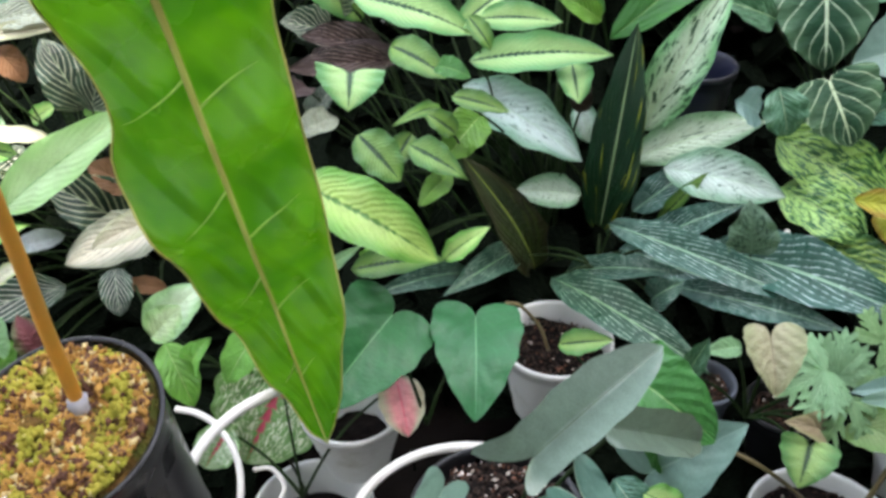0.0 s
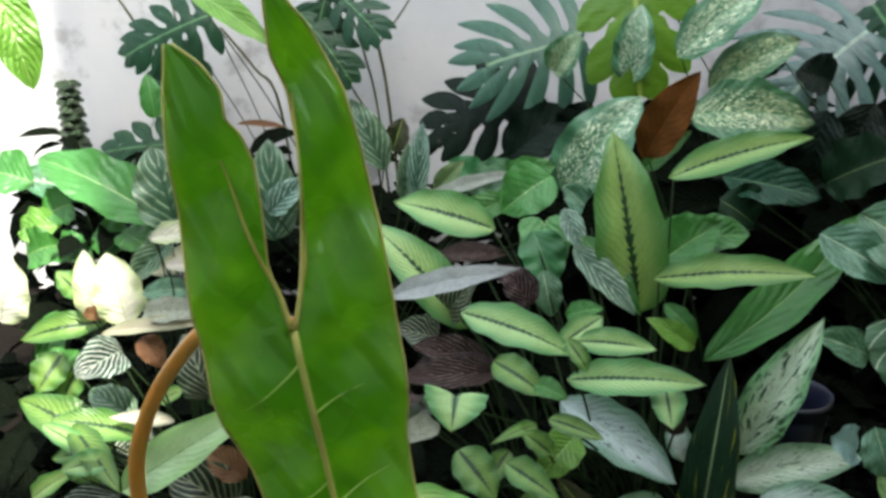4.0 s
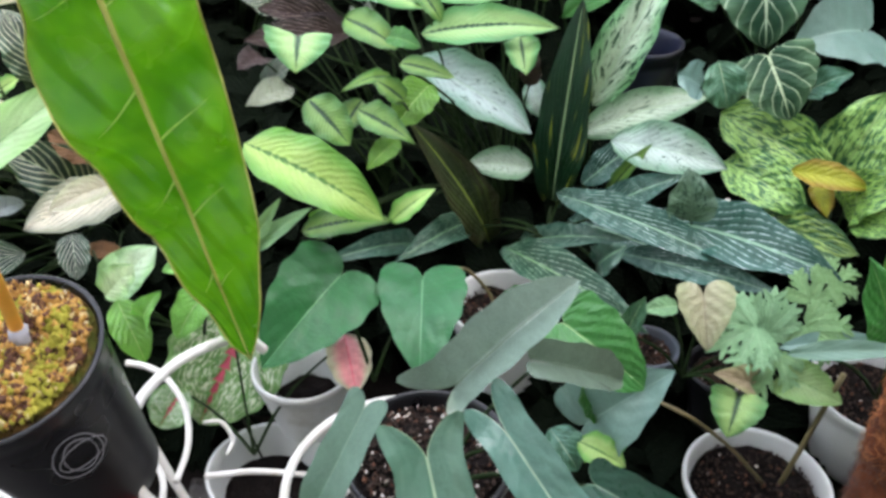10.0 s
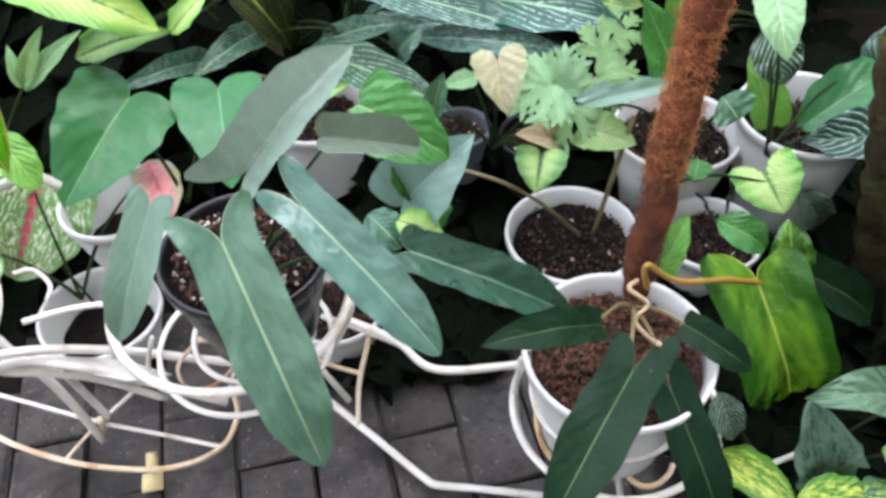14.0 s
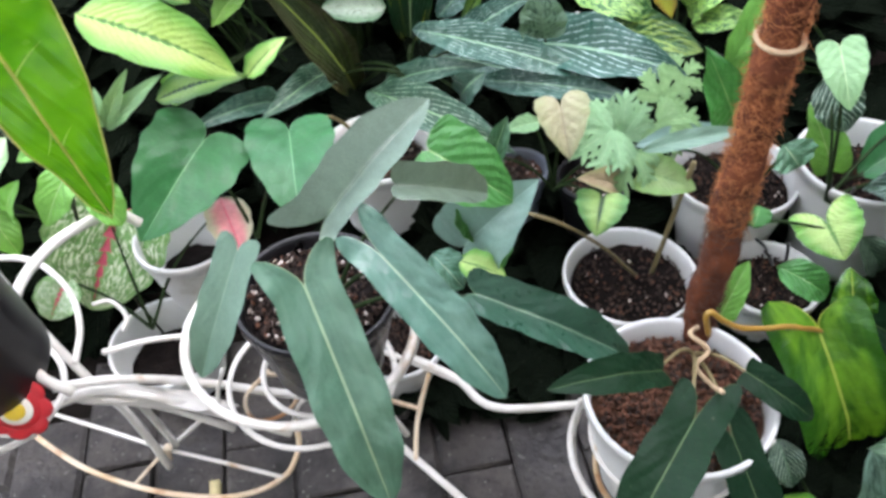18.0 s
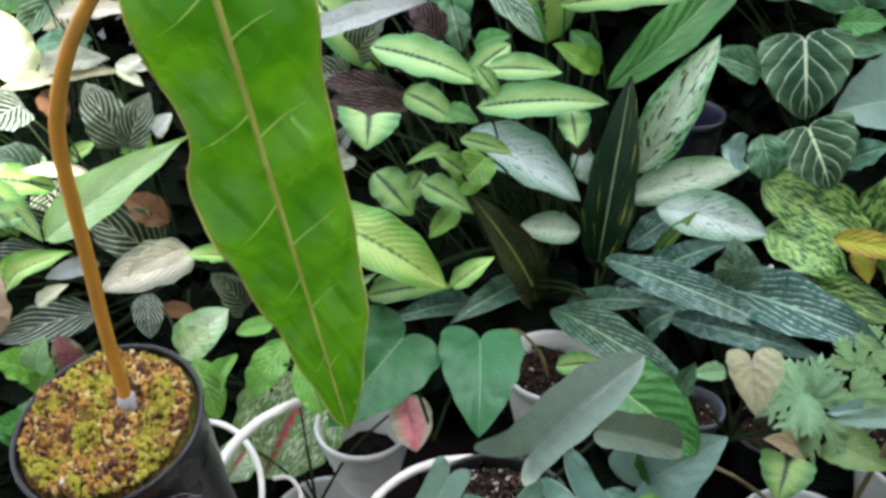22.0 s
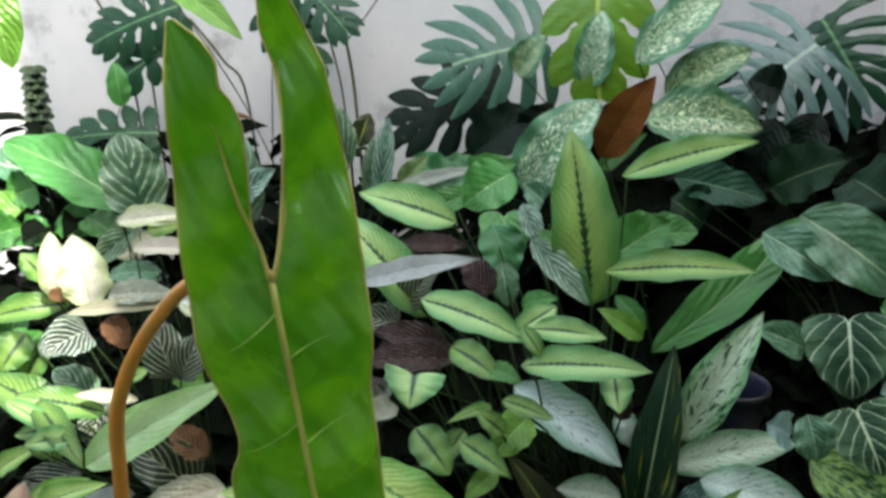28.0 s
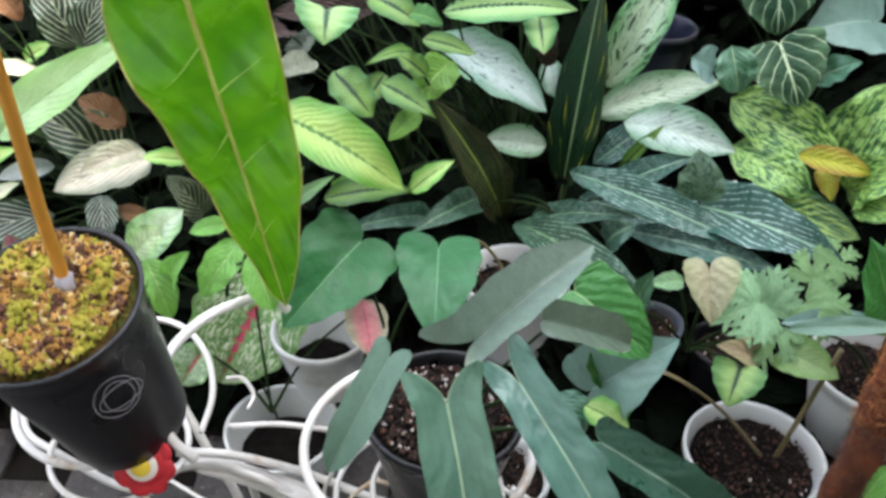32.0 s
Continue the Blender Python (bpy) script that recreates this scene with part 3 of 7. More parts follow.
def tube(bm, pts, radii, n=8, caps=True):
    """A round bar along pts."""
    pts = [V(p) for p in pts]
    if not isinstance(radii, (list, tuple)):
        radii = [radii] * len(pts)
    up, rings = V((0.12, 0.31, 0.94)), []
    for i, p in enumerate(pts):
        d = (pts[min(i + 1, len(pts) - 1)] - pts[max(i - 1, 0)]).normalized()
        s = d.cross(up)
        s = s.normalized() if s.length > 1e-4 else V((1, 0, 0))
        up = s.cross(d).normalized()
        rings.append([bm.verts.new(p + (s * math.cos(2 * math.pi * k / n) + up * math.sin(2 * math.pi * k / n)) * radii[i]) for k in range(n)])
    for a, b in zip(rings, rings[1:]):
        for k in range(n):
            bm.faces.new((a[k], a[(k + 1) % n], b[(k + 1) % n], b[k]))
    if caps:
        bm.faces.new(rings[0][::-1]), bm.faces.new(rings[-1])


def curve(*pts, n=8):
    """A smooth line through the given points (Catmull-Rom)."""
    pts = [V(p) for p in pts]
    q = [pts[0] * 2 - pts[1]] + pts + [pts[-1] * 2 - pts[-2]]
    out = []
    for i in range(1, len(q) - 2):
        a, b, c, d = q[i - 1: i + 3]
        for k in range(n):
            t = k / n
            out.append(0.5 * ((2 * b) + (c - a) * t + (2 * a - 5 * b + 4 * c - d) * t * t + (3 * b - a - 3 * c + d) * t ** 3))
    return out + [pts[-1]]


def profile(kind, v):
    """Half width of a leaf from base (0) to tip (1), at most 1."""
    if kind in ("lance", "ovate", "drip"):
        # rounded base, widest below the middle, a full curve down to a short point
        peak, back, fore, point = {"lance": (0.42, 2.0, 2.2, 0.92), "ovate": (0.40, 2.4, 2.4, 0.80), "drip": (0.36, 2.3, 1.75, 1.25)}[kind]
        if v < peak:
            return (1 - (1 - v / peak) ** back) ** 0.72
        return (1 - ((v - peak) / (1 - peak)) ** fore) ** point
    if kind == "strap":
        return min(1, 9 * v) ** 0.6 * (1 - v ** 5) ** 0.8 * (0.86 + 0.14 * math.sin(math.pi * v))
    return math.sin(math.pi * v) ** 0.7


EARS = {"heart": (0.20, 0.0), "arrow": (0.20, 0.2)}


def pair(x):
    return x if isinstance(x, (list, tuple)) else (x, x)


def eared_sheet(bm, base, axis, normal, length, width, kind, ears=None, spread=None, bow=0.0, sag=0.07, fold=0.16, wave=0.05, waves=3.2, seed=0.0, nu=8, nv=22):
    """A heart or arrow leaf: the blade from the notch to the tip, and two ears drawn back beside the notch."""
    side = axis.cross(normal)
    uvl = bm.loops.layers.uv.get("uv") or bm.loops.layers.uv.new("uv")
    half = width / 2
    ears, spread = pair(EARS[kind][0] if ears is None else ears), pair(EARS[kind][1] if spread is None else spread)
    droop = 0.10 + 0.08 * math.sin(seed * 5)

    def outline(v):
        if kind == "heart":
            return (1 + 0.05 * math.sin(3.6 * v)) * (1 - v ** 1.9) ** 0.78
        return (0.97 + 0.08 * math.sin(4.4 * v - 1.2)) * (1 - v ** 3.6) ** 0.72

    def place(a, b):
        v, u = b / length, a / half
        lift = sag * length * (4 * v * (1 - v) if v > 0 else 2.2 * v) - droop * length * max(0.0, v - 0.4) ** 2 * 2
        lift += fold * 2 * abs(a) * (1.0 if v > 0 else max(0.3, 1 + 2 * v))
        lift += 0.06 * width * noise.noise(V((seed * 5.3 + u * 1.1, v * length / width * 1.5, seed * 2.1)))
        lift += wave * width * u * u * 0.5 * math.sin(seed * 7 + v * waves * 6.28 + (1.7 if u > 0 else 0))
        lift += 0.022 * width * min(1.0, abs(u) * 3) * noise.noise(V((seed * 3.7, (v - abs(u) * 0.3) * 9, 4.0 if u > 0 else 0.0)))
        return base + axis * b + side * (a + bow * 4 * max(0.0, v) * (1 - v) * length) + normal * lift

    def strip_of(rows):
        for r0, r1 in zip(rows, rows[1:]):
            for q in zip(r0, r0[1:], r1[1:], r1):
                f = bm.faces.new([t[0] for t in q])
                for loop, t in zip(f.loops, q):
                    loop[uvl].uv = t[1:]

    rows = []
    for j in range(nv + 1):
        v = j / nv
        w = max(0.0005, half * outline(v))
        w *= 1 + 0.03 * math.sin(seed * 3 + v * 23)
        rows.append([(bm.verts.new(place(w * i / nu, v * length)), 0.5 + 0.5 * i / nu, 0.2 + 0.8 * v) for i in range(-nu, nu + 1)])
    strip_of(rows)
    w0 = half * outline(0) * (1 + 0.03 * math.sin(seed * 3))
    for sgn, ear, wide in ((1, ears[0], spread[0]), (-1, ears[1], spread[1])):
        rows = []
        for j in range(11):
            s = j / 10
            mid, thick = w0 * 0.5 + half * wide * s ** 1.5, w0 * 0.5 * math.sqrt(max(0.0004, 1 - s ** 2.3))
            rows.append([(bm.verts.new(place(sgn * (mid - thick + 2 * thick * i / nu), -s * ear * length)), 0.5 + sgn * 0.5 * i / nu, 0.2 - 0.2 * s) for i in range(nu + 1)])
        strip_of(rows)
    bmesh.ops.remove_doubles(bm, verts=bm.verts, dist=0.0002)
    bmesh.ops.recalc_face_normals(bm, faces=bm.faces)
    bm.normal_update()
    if sum((f.normal.dot(normal) for f in bm.faces)) < 0:
        bmesh.ops.reverse_faces(bm, faces=bm.faces)


def leaf_sheet(bm, base, axis, normal, length, width, kind, bow=0.0, sag=0.08, fold=0.2, wave=0.06, waves=3.2, seed=0.0, nu=10, nv=20, twist=0.0):
    side = axis.cross(normal)
    uvl = bm.loops.layers.uv.get("uv") or bm.loops.layers.uv.new("uv")
    grid = []
    for j in range(nv + 1):
        v = j / nv
        w = profile(kind, min(max(v, 0.0), 1.0)) * width / 2
        tw = (twist + 0.35 * math.sin(seed * 11)) * (v - 0.35)
        droop = (0.10 + 0.10 * math.sin(seed * 5)) * max(0.0, v - 0.45) ** 2 * 2.2
        row = []
        for i in range(nu + 1):
            u = 2 * i / nu - 1
            edge = 1 + 0.035 * math.sin(seed * 3 + v * 23 + (5 if u > 0 else 0)) * abs(u)
            across = u * w * edge
            soft = noise.noise(V((seed * 5.3 + u * 1.1, v * length / width * 1.3, seed * 2.1)))
            lift = 0.075 * width * soft * (0.35 + abs(u)) + sag * length * (4 * v * (1 - v)) - droop * length + fold * abs(u) * w * 2 + wave * width * u * u * math.sin(seed * 7 + v * waves * 6.28 + (1.7 if u > 0 else 0)) + tw * across
            p = base + axis * (v * length) + side * (across + bow * 4 * v * (1 - v) * length) + normal * lift
            row.append((bm.verts.new(p), (u + 1) / 2, v))
        grid.append(row)
    for j in range(nv):
        for i in range(nu):
            q = (grid[j][i], grid[j][i + 1], grid[j + 1][i + 1], grid[j + 1][i])
            f = bm.faces.new([a[0] for a in q])
            for loop, a in zip(f.loops, q):
                loop[uvl].uv = (a[1], a[2])
    return grid


def split_sheet(bm, base, axis, normal, length, width, fingers=6, sag=0.12, seed=0.0, cut=0.3):
    """A split leaf: curved fingers that fan out from the midrib on both sides and are joined near it."""
    side = axis.cross(normal)
    uvl = bm.loops.layers.uv.get("uv") or bm.loops.layers.uv.new("uv")
    rng = random.Random(int(seed * 1000))

    def place(a, b):
        lift = sag * length * (1 - (b / length - 0.4) ** 2 * 2.2) - 0.55 * a * a / width
        return base + axis * b + side * a + normal * lift

    for sgn in (-1, 1):
        for f in range(fingers):
            m = (f + 0.5) / fingers
            foot = 0.02 + 0.86 * m                                   # where the finger leaves the midrib
            ang = radians(118 - 92 * m + rng.uniform(-4, 4))           # its way, from the midrib
            reach = width / 2 * (1.02 + 0.12 * math.sin(math.pi * m)) * (1.0 if m < 0.6 else 1.0 - 0.45 * (m - 0.6) / 0.4) * rng.uniform(0.9, 1.03)
            half0 = 0.5 * 0.98 * length / fingers
            rows = []
            for k in range(10):
                x = k / 9
                bend = ang - 0.55 * x * x
                a = sgn * reach * x * math.sin(ang - 0.25 * x)
                b = foot * length + reach * x * math.cos(ang - 0.25 * x) + 0.10 * reach * x * x
                tx, ty = math.sin(bend), math.cos(bend)
                half = half0 * (1.04 if x < cut else (0.56 + 0.24 * math.sin(math.pi * (x - cut) / (1 - cut))) * (1 - ((x - cut) / (1 - cut)) ** 5 * 0.8))
                half *= 1 + 0.35 * x
                row = []
                for e in (-1, -0.35, 0.35, 1):
                    # across the finger: at right angles to its way
                    aa, bb = a - sgn * e * half * ty * min(1, x * 2.5), b + e * half * (tx if x > 0.12 else 1.0)
                    row.append((bm.verts.new(place(aa, bb) + normal * (0.012 * width * (1 - abs(e)))), aa / (width / 2), bb / length))
                rows.append(row)
            for r0, r1 in zip(rows, rows[1:]):
                for i in range(3):
                    q = (r0[i], r0[i + 1], r1[i + 1], r1[i])
                    fc = bm.faces.new([t[0] for t in q])
                    for loop, t in zip(fc.loops, q):
                        loop[uvl].uv = (min(1, max(0, (t[1] + 1) / 2)), min(1, max(0, t[2])))


def lobed_sheet(bm, base, axis, normal, length, width, lobes=5, seed=0.0):
    """A leaf of finger-like lobes round one point."""
    side = axis.cross(normal)
    rng = random.Random(int(seed * 1000))
    for k in range(lobes):
        a = (k / (lobes - 1) - 0.5) * (1.7 if lobes < 5 else 3.2)
        d = (axis * math.cos(a) + side * math.sin(a)).normalized()
        ln = length * (1 - 0.38 * abs(a) / 1.7) * rng.uniform(0.9, 1.05)
        d = (d + normal * rng.uniform(-0.12, 0.05)).normalized()
        n = (normal - d * normal.dot(d)).normalized()
        fat = 0.26 if lobes < 5 else 0.13
        leaf_sheet(bm, base, d, n, ln, width * fat, "ovate", sag=0.05, fold=0.1, wave=0.04, waves=2.5, seed=seed + k, nu=4, nv=8)
        if lobes >= 5:
            # each finger is cut again into smaller side fingers
            for sgn, f in ((1, 0.38), (-1, 0.46), (1, 0.62), (-1, 0.68)):
                e = (d + n.cross(d) * (sgn * 0.8)).normalized()
                m = (n - e * n.dot(e)).normalized()
                leaf_sheet(bm, base + d * (ln * f), e, m, ln * 0.42 * (1.2 - f * 0.5), width * 0.062, "ovate", sag=0.05, fold=0.1, wave=0.03, seed=seed + k + f, nu=4, nv=6)


count_leaf = [0]


def leaf(plant, mat, shape, base, tip, width, face, bow=0.0, stalk=None, stalk_mat="stem_green", stalk_r=0.0023, name="leaf", label="", **kw):
    """A leaf from base to tip, its upper side towards face, and the stalk that carries it."""
    base, tip, face = V(base), V(tip), V(face)
    axis = tip - base
    length = axis.length
    axis = axis / length
    normal = (face - axis * face.dot(axis)).normalized()
    count_leaf[0] += 1
    seed = count_leaf[0] * 0.618 % 1 * 10
    bm = bmesh.new()
    if shape == "split":
        split_sheet(bm, base, axis, normal, length, width, seed=seed, **kw)
    elif shape == "lobed":
        lobed_sheet(bm, base, axis, normal, length, width, seed=seed, **kw)
    elif shape in EARS:
        eared_sheet(bm, base, axis, normal, length, width, shape, bow=bow, seed=seed, **kw)
    else:
        leaf_sheet(bm, base, axis, normal, length, width, shape, bow=bow, seed=seed, **kw)
    ob = part(name, bm, M[mat], plant, label)
    if stalk is not None:
        foot = V(stalk)
        bm = bmesh.new()
        start = base + axis * 0.01
        rise = V((0, 0, max(0.02, 0.35 * (start - foot).length)))
        mid = foot.lerp(start, 0.55) + rise * 0.35
        line = curve(foot, foot.lerp(mid, 0.5) + rise * 0.15, mid, start, n=5)
        tube(bm, line, [stalk_r * (1.25 - 0.5 * i / len(line)) for i in range(len(line))], 6)
        part("stalk", bm, M[stalk_mat], plant)
    return ob


def lathe(bm, rings, n=40, centre=(0, 0, 0), tilt=None):
    """Rings of (radius, height) turned about an upright axis."""
    rows = []
    for r, z in rings:
        row = []
        for k in range(n):
            p = V((r * math.cos(2 * math.pi * k / n), r * math.sin(2 * math.pi * k / n), z))
            if tilt is not None:
                p = tilt @ p
            row.append(bm.verts.new(p + V(centre)))
        rows.append(row)
    for a, b in zip(rows, rows[1:]):
        for k in range(n):
            bm.faces.new((a[k], a[(k + 1) % n], b[(k + 1) % n], b[k]))


def crumbs(pot, centre, r, spec, seed, size=0.005, tilt=None, clump=False):
    """Loose bits that lie on the soil, in a few kinds."""
    rng = random.Random(seed)
    for mat, number, name in spec:
        bm = bmesh.new()
        for _ in range(number):
            a, d = rng.uniform(0, 6.283), r * math.sqrt(rng.random())
            if clump and (noise.noise(V((d * math.cos(a), d * math.sin(a), 0.3)) * 30) > 0.06) != ("green" in mat) and rng.random() < 0.9:
                continue
            s = size * rng.uniform(0.45, 1.5)
            p = V((d * math.cos(a), d * math.sin(a), rng.uniform(-0.1, 0.9) * s + 0.006 + 0.003 * math.sin(a * 3 + d * 90) + (0.009 * noise.noise(V((d * math.cos(a), d * math.sin(a), 0.8)) * 45) if clump else 0.0)))
            if tilt is not None:
                p = tilt @ p
            turn = Euler((rng.uniform(0, 6), rng.uniform(0, 6), rng.uniform(0, 6))).to_matrix()
            e = [bm.verts.new(V(centre) + p + turn @ V(q) * s) for q in ((1.3, 0, 0), (-1.2, 0.1, 0), (0, 0.8, 0.1), (0.1, -0.9, 0), (0, 0, 0.6), (0, 0.1, -0.6))]
            for f in ((0, 2, 4), (2, 1, 4), (1, 3, 4), (3, 0, 4), (2, 0, 5), (1, 2, 5), (3, 1, 5), (0, 3, 5)):
                bm.faces.new([e[i] for i in f])
        tagged(part(name, bm, M[mat], pot), kind="stuff")


def pot(centre, r, height, mat, label, soil="soil", taper=0.72, rim=0.010, wall=0.003, fill=0.82, tilt=None, spec=(), seed=1, ribs=0, size=0.005):
    """A flower pot with a rolled rim; centre is the middle of its rim."""
    p = thing("flower_pot", label, "flower pot", "flower pots among the plants")
    rb = r * taper
    c = V(centre)
    bm = bmesh.new()
    rings = [(0.0001, -height), (rb, -height), (rb + 0.002, -height + 0.004)]
    for i in range(1, 9):
        f = i / 9
        rings.append((rb + (r - rb) * f + (0.0015 * (i % 2) if ribs else 0), -height + (height - rim * 1.6) * f))
    rings += [(r - 0.001, -rim * 1.6), (r + 0.0032, -rim * 1.5), (r + 0.0042, -rim * 0.5), (r + 0.0038, -0.0015), (r + 0.002, 0.0), (r - 0.0008, -0.001), (r - wall, -0.006)]
    for i in range(1, 5):
        f = i / 4
        rings.append((r - wall + (rb - r) * f * (1 - fill * 0.5), -0.006 - height * 0.6 * f))
    lathe(bm, rings, 44, c, tilt)
    part("body", bm, M[mat], p)
    level = -height * (1 - fill)
    sr = r - wall - (r - rb) * (1 - fill)
    bm = bmesh.new()
    lathe(bm, [(0.0001, level + 0.006), (sr * 0.35, level + 0.005), (sr * 0.7, level + 0.002), (sr * 0.92, level), (sr + 0.001, level - 0.004)], 32, c, tilt)
    for v in bm.verts:
        v.co.z += 0.006 * (noise.noise(v.co * 40) + 0.6 * noise.noise(v.co * 110))
    part("soil", bm, M[soil], p)
    if spec:
        off = V((0, 0, level))
        crumbs(p, c + (tilt @ off if tilt is not None else off), sr * 0.94, spec, seed, size, tilt, soil == "moss")
    return p


# ---- ground and wall ----
bm = bmesh.new()
bmesh.ops.create_grid(bm, x_segments=2, y_segments=2, size=400)
ground = tagged(new("ground", mesh_of(bm, M["earth"])), "dark earth and joint sand under the pots", "ground", kind="structure")
ground.location.z = -0.012


def box(bm, lo, hi):
    v = [bm.verts.new((x, y, z)) for x in (lo[0], hi[0]) for y in (lo[1], hi[1]) for z in (lo[2], hi[2])]
    for f in ((0, 1, 3, 2), (4, 6, 7, 5), (0, 4, 5, 1), (2, 3, 7, 6), (0, 2, 6, 4), (1, 5, 7, 3)):
        bm.faces.new([v[i] for i in f])


WALL_Y = 3.0
bm = bmesh.new()
box(bm, (-7, WALL_Y, -0.1), (7, WALL_Y + 0.15, 2.2))
tagged(new("wall_north", mesh_of(bm, M["wall"], False)), "white limewashed garden wall with grey stains", "wall", kind="structure")
# added unseen wall: keeps the sun off all but the left plants
bm = bmesh.new()
box(bm, (0.86, -0.95, -0.1), (7, -0.8, 7.2))
tagged(new("wall_south", mesh_of(bm, M["house"], False)), "added unseen tall wall that blocks the sun from behind", "wall", kind="structure")
# added unseen wall and eave: limit the sun patch, white to bounce light
bm = bmesh.new()
box(bm, (-7, -0.95, -0.1), (0.86, -0.8, 2.4))
box(bm, (-7, -0.8, 2.4), (0.86, -0.24, 2.52))
tagged(new("wall_southwest", mesh_of(bm, M["pot_white"], False)), "added unseen low white wall with an eave that trims the sun", "wall", kind="structure")
# added unseen slab that darkens the right end of the back wall
bm = bmesh.new()
box(bm, (1.7, 1.2, 2.3), (3.4, 3.15, 2.4))
tagged(new("roof_east", mesh_of(bm, M["house"], False)), "added unseen roof slab that shades the far corner", "roof", kind="structure")
# added unseen wall: cuts the sky light from the right horizon
bm = bmesh.new()
box(bm, (3.2, -0.8, -0.1), (3.35, 3.0, 2.4))
tagged(new("wall_east", mesh_of(bm, M["house"], False)), "added unseen side wall that blocks low sky light", "wall", kind="structure")

# near-black filler leaves and stems that stand in for deep shade under the plants
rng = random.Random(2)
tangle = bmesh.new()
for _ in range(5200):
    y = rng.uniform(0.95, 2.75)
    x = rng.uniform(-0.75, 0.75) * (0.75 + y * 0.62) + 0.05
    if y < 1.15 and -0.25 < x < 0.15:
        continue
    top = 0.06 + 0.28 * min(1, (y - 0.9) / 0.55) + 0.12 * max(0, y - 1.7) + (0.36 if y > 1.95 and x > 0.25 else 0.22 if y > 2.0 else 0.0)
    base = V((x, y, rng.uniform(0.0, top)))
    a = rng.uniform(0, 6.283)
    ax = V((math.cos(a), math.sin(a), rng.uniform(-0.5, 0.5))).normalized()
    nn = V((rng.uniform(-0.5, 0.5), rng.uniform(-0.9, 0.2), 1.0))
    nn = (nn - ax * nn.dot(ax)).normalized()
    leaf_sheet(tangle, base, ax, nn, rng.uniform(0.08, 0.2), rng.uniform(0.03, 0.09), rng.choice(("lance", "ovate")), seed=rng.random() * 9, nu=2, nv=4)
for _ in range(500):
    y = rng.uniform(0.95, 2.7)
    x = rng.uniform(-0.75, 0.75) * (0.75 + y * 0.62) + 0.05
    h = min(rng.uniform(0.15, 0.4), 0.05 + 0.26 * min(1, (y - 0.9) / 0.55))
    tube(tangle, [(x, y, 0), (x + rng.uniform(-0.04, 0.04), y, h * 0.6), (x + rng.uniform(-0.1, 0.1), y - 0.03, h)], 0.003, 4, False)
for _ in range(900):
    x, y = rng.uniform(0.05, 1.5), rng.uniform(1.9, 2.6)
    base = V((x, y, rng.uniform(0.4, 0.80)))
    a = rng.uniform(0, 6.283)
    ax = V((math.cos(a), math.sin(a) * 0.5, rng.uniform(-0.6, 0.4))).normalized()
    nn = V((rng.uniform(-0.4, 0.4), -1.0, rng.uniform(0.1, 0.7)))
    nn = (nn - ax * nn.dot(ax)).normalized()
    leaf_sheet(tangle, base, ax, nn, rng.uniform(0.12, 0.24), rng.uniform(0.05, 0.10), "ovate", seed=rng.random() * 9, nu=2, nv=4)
# the same filler low on the floor, as painted shade between the pots
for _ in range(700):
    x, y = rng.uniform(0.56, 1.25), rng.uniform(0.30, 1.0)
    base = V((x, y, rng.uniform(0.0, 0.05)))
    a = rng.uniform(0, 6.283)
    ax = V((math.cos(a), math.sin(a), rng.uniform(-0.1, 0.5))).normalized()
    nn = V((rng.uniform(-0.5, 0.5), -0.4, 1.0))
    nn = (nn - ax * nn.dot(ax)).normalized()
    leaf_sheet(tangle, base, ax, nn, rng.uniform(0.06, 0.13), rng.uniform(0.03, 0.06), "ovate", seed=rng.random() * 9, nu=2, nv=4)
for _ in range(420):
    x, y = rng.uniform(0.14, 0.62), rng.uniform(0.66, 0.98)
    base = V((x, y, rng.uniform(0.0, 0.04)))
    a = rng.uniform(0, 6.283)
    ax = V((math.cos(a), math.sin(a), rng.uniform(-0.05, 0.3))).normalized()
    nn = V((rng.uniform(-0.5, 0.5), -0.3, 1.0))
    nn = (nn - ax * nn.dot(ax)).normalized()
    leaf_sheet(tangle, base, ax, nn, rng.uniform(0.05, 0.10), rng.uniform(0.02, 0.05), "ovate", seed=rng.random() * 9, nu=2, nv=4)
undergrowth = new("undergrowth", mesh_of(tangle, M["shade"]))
tagged(undergrowth, "near-black filler leaves and stems standing in for the shade under the plants", "undergrowth", kind="stuff")


def column_plant(p, foot, height):
    """Stacked rings of small thick leaves round one stem."""
    foot = V(foot)
    bm = bmesh.new()
    tube(bm, [foot, foot + V((0.004, 0, height * 0.5)), foot + V((-0.004, 0, height))], 0.006)
    part("stem", bm, M["stem_dark"], p)
    for i in range(12):
        z = foot.z + height * i / 11
        for k in range(4):
            a = k * 1.571 + i * 0.785
            d = V((math.cos(a), math.sin(a), -0.25)).normalized()
            leaf(p, "succulent", "ovate", V((foot.x, foot.y, z)), V((foot.x, foot.y, z)) + d * (0.062 - 0.0012 * i), 0.052, (0, 0, 1), sag=0.25, fold=-0.5, nu=6, nv=7)


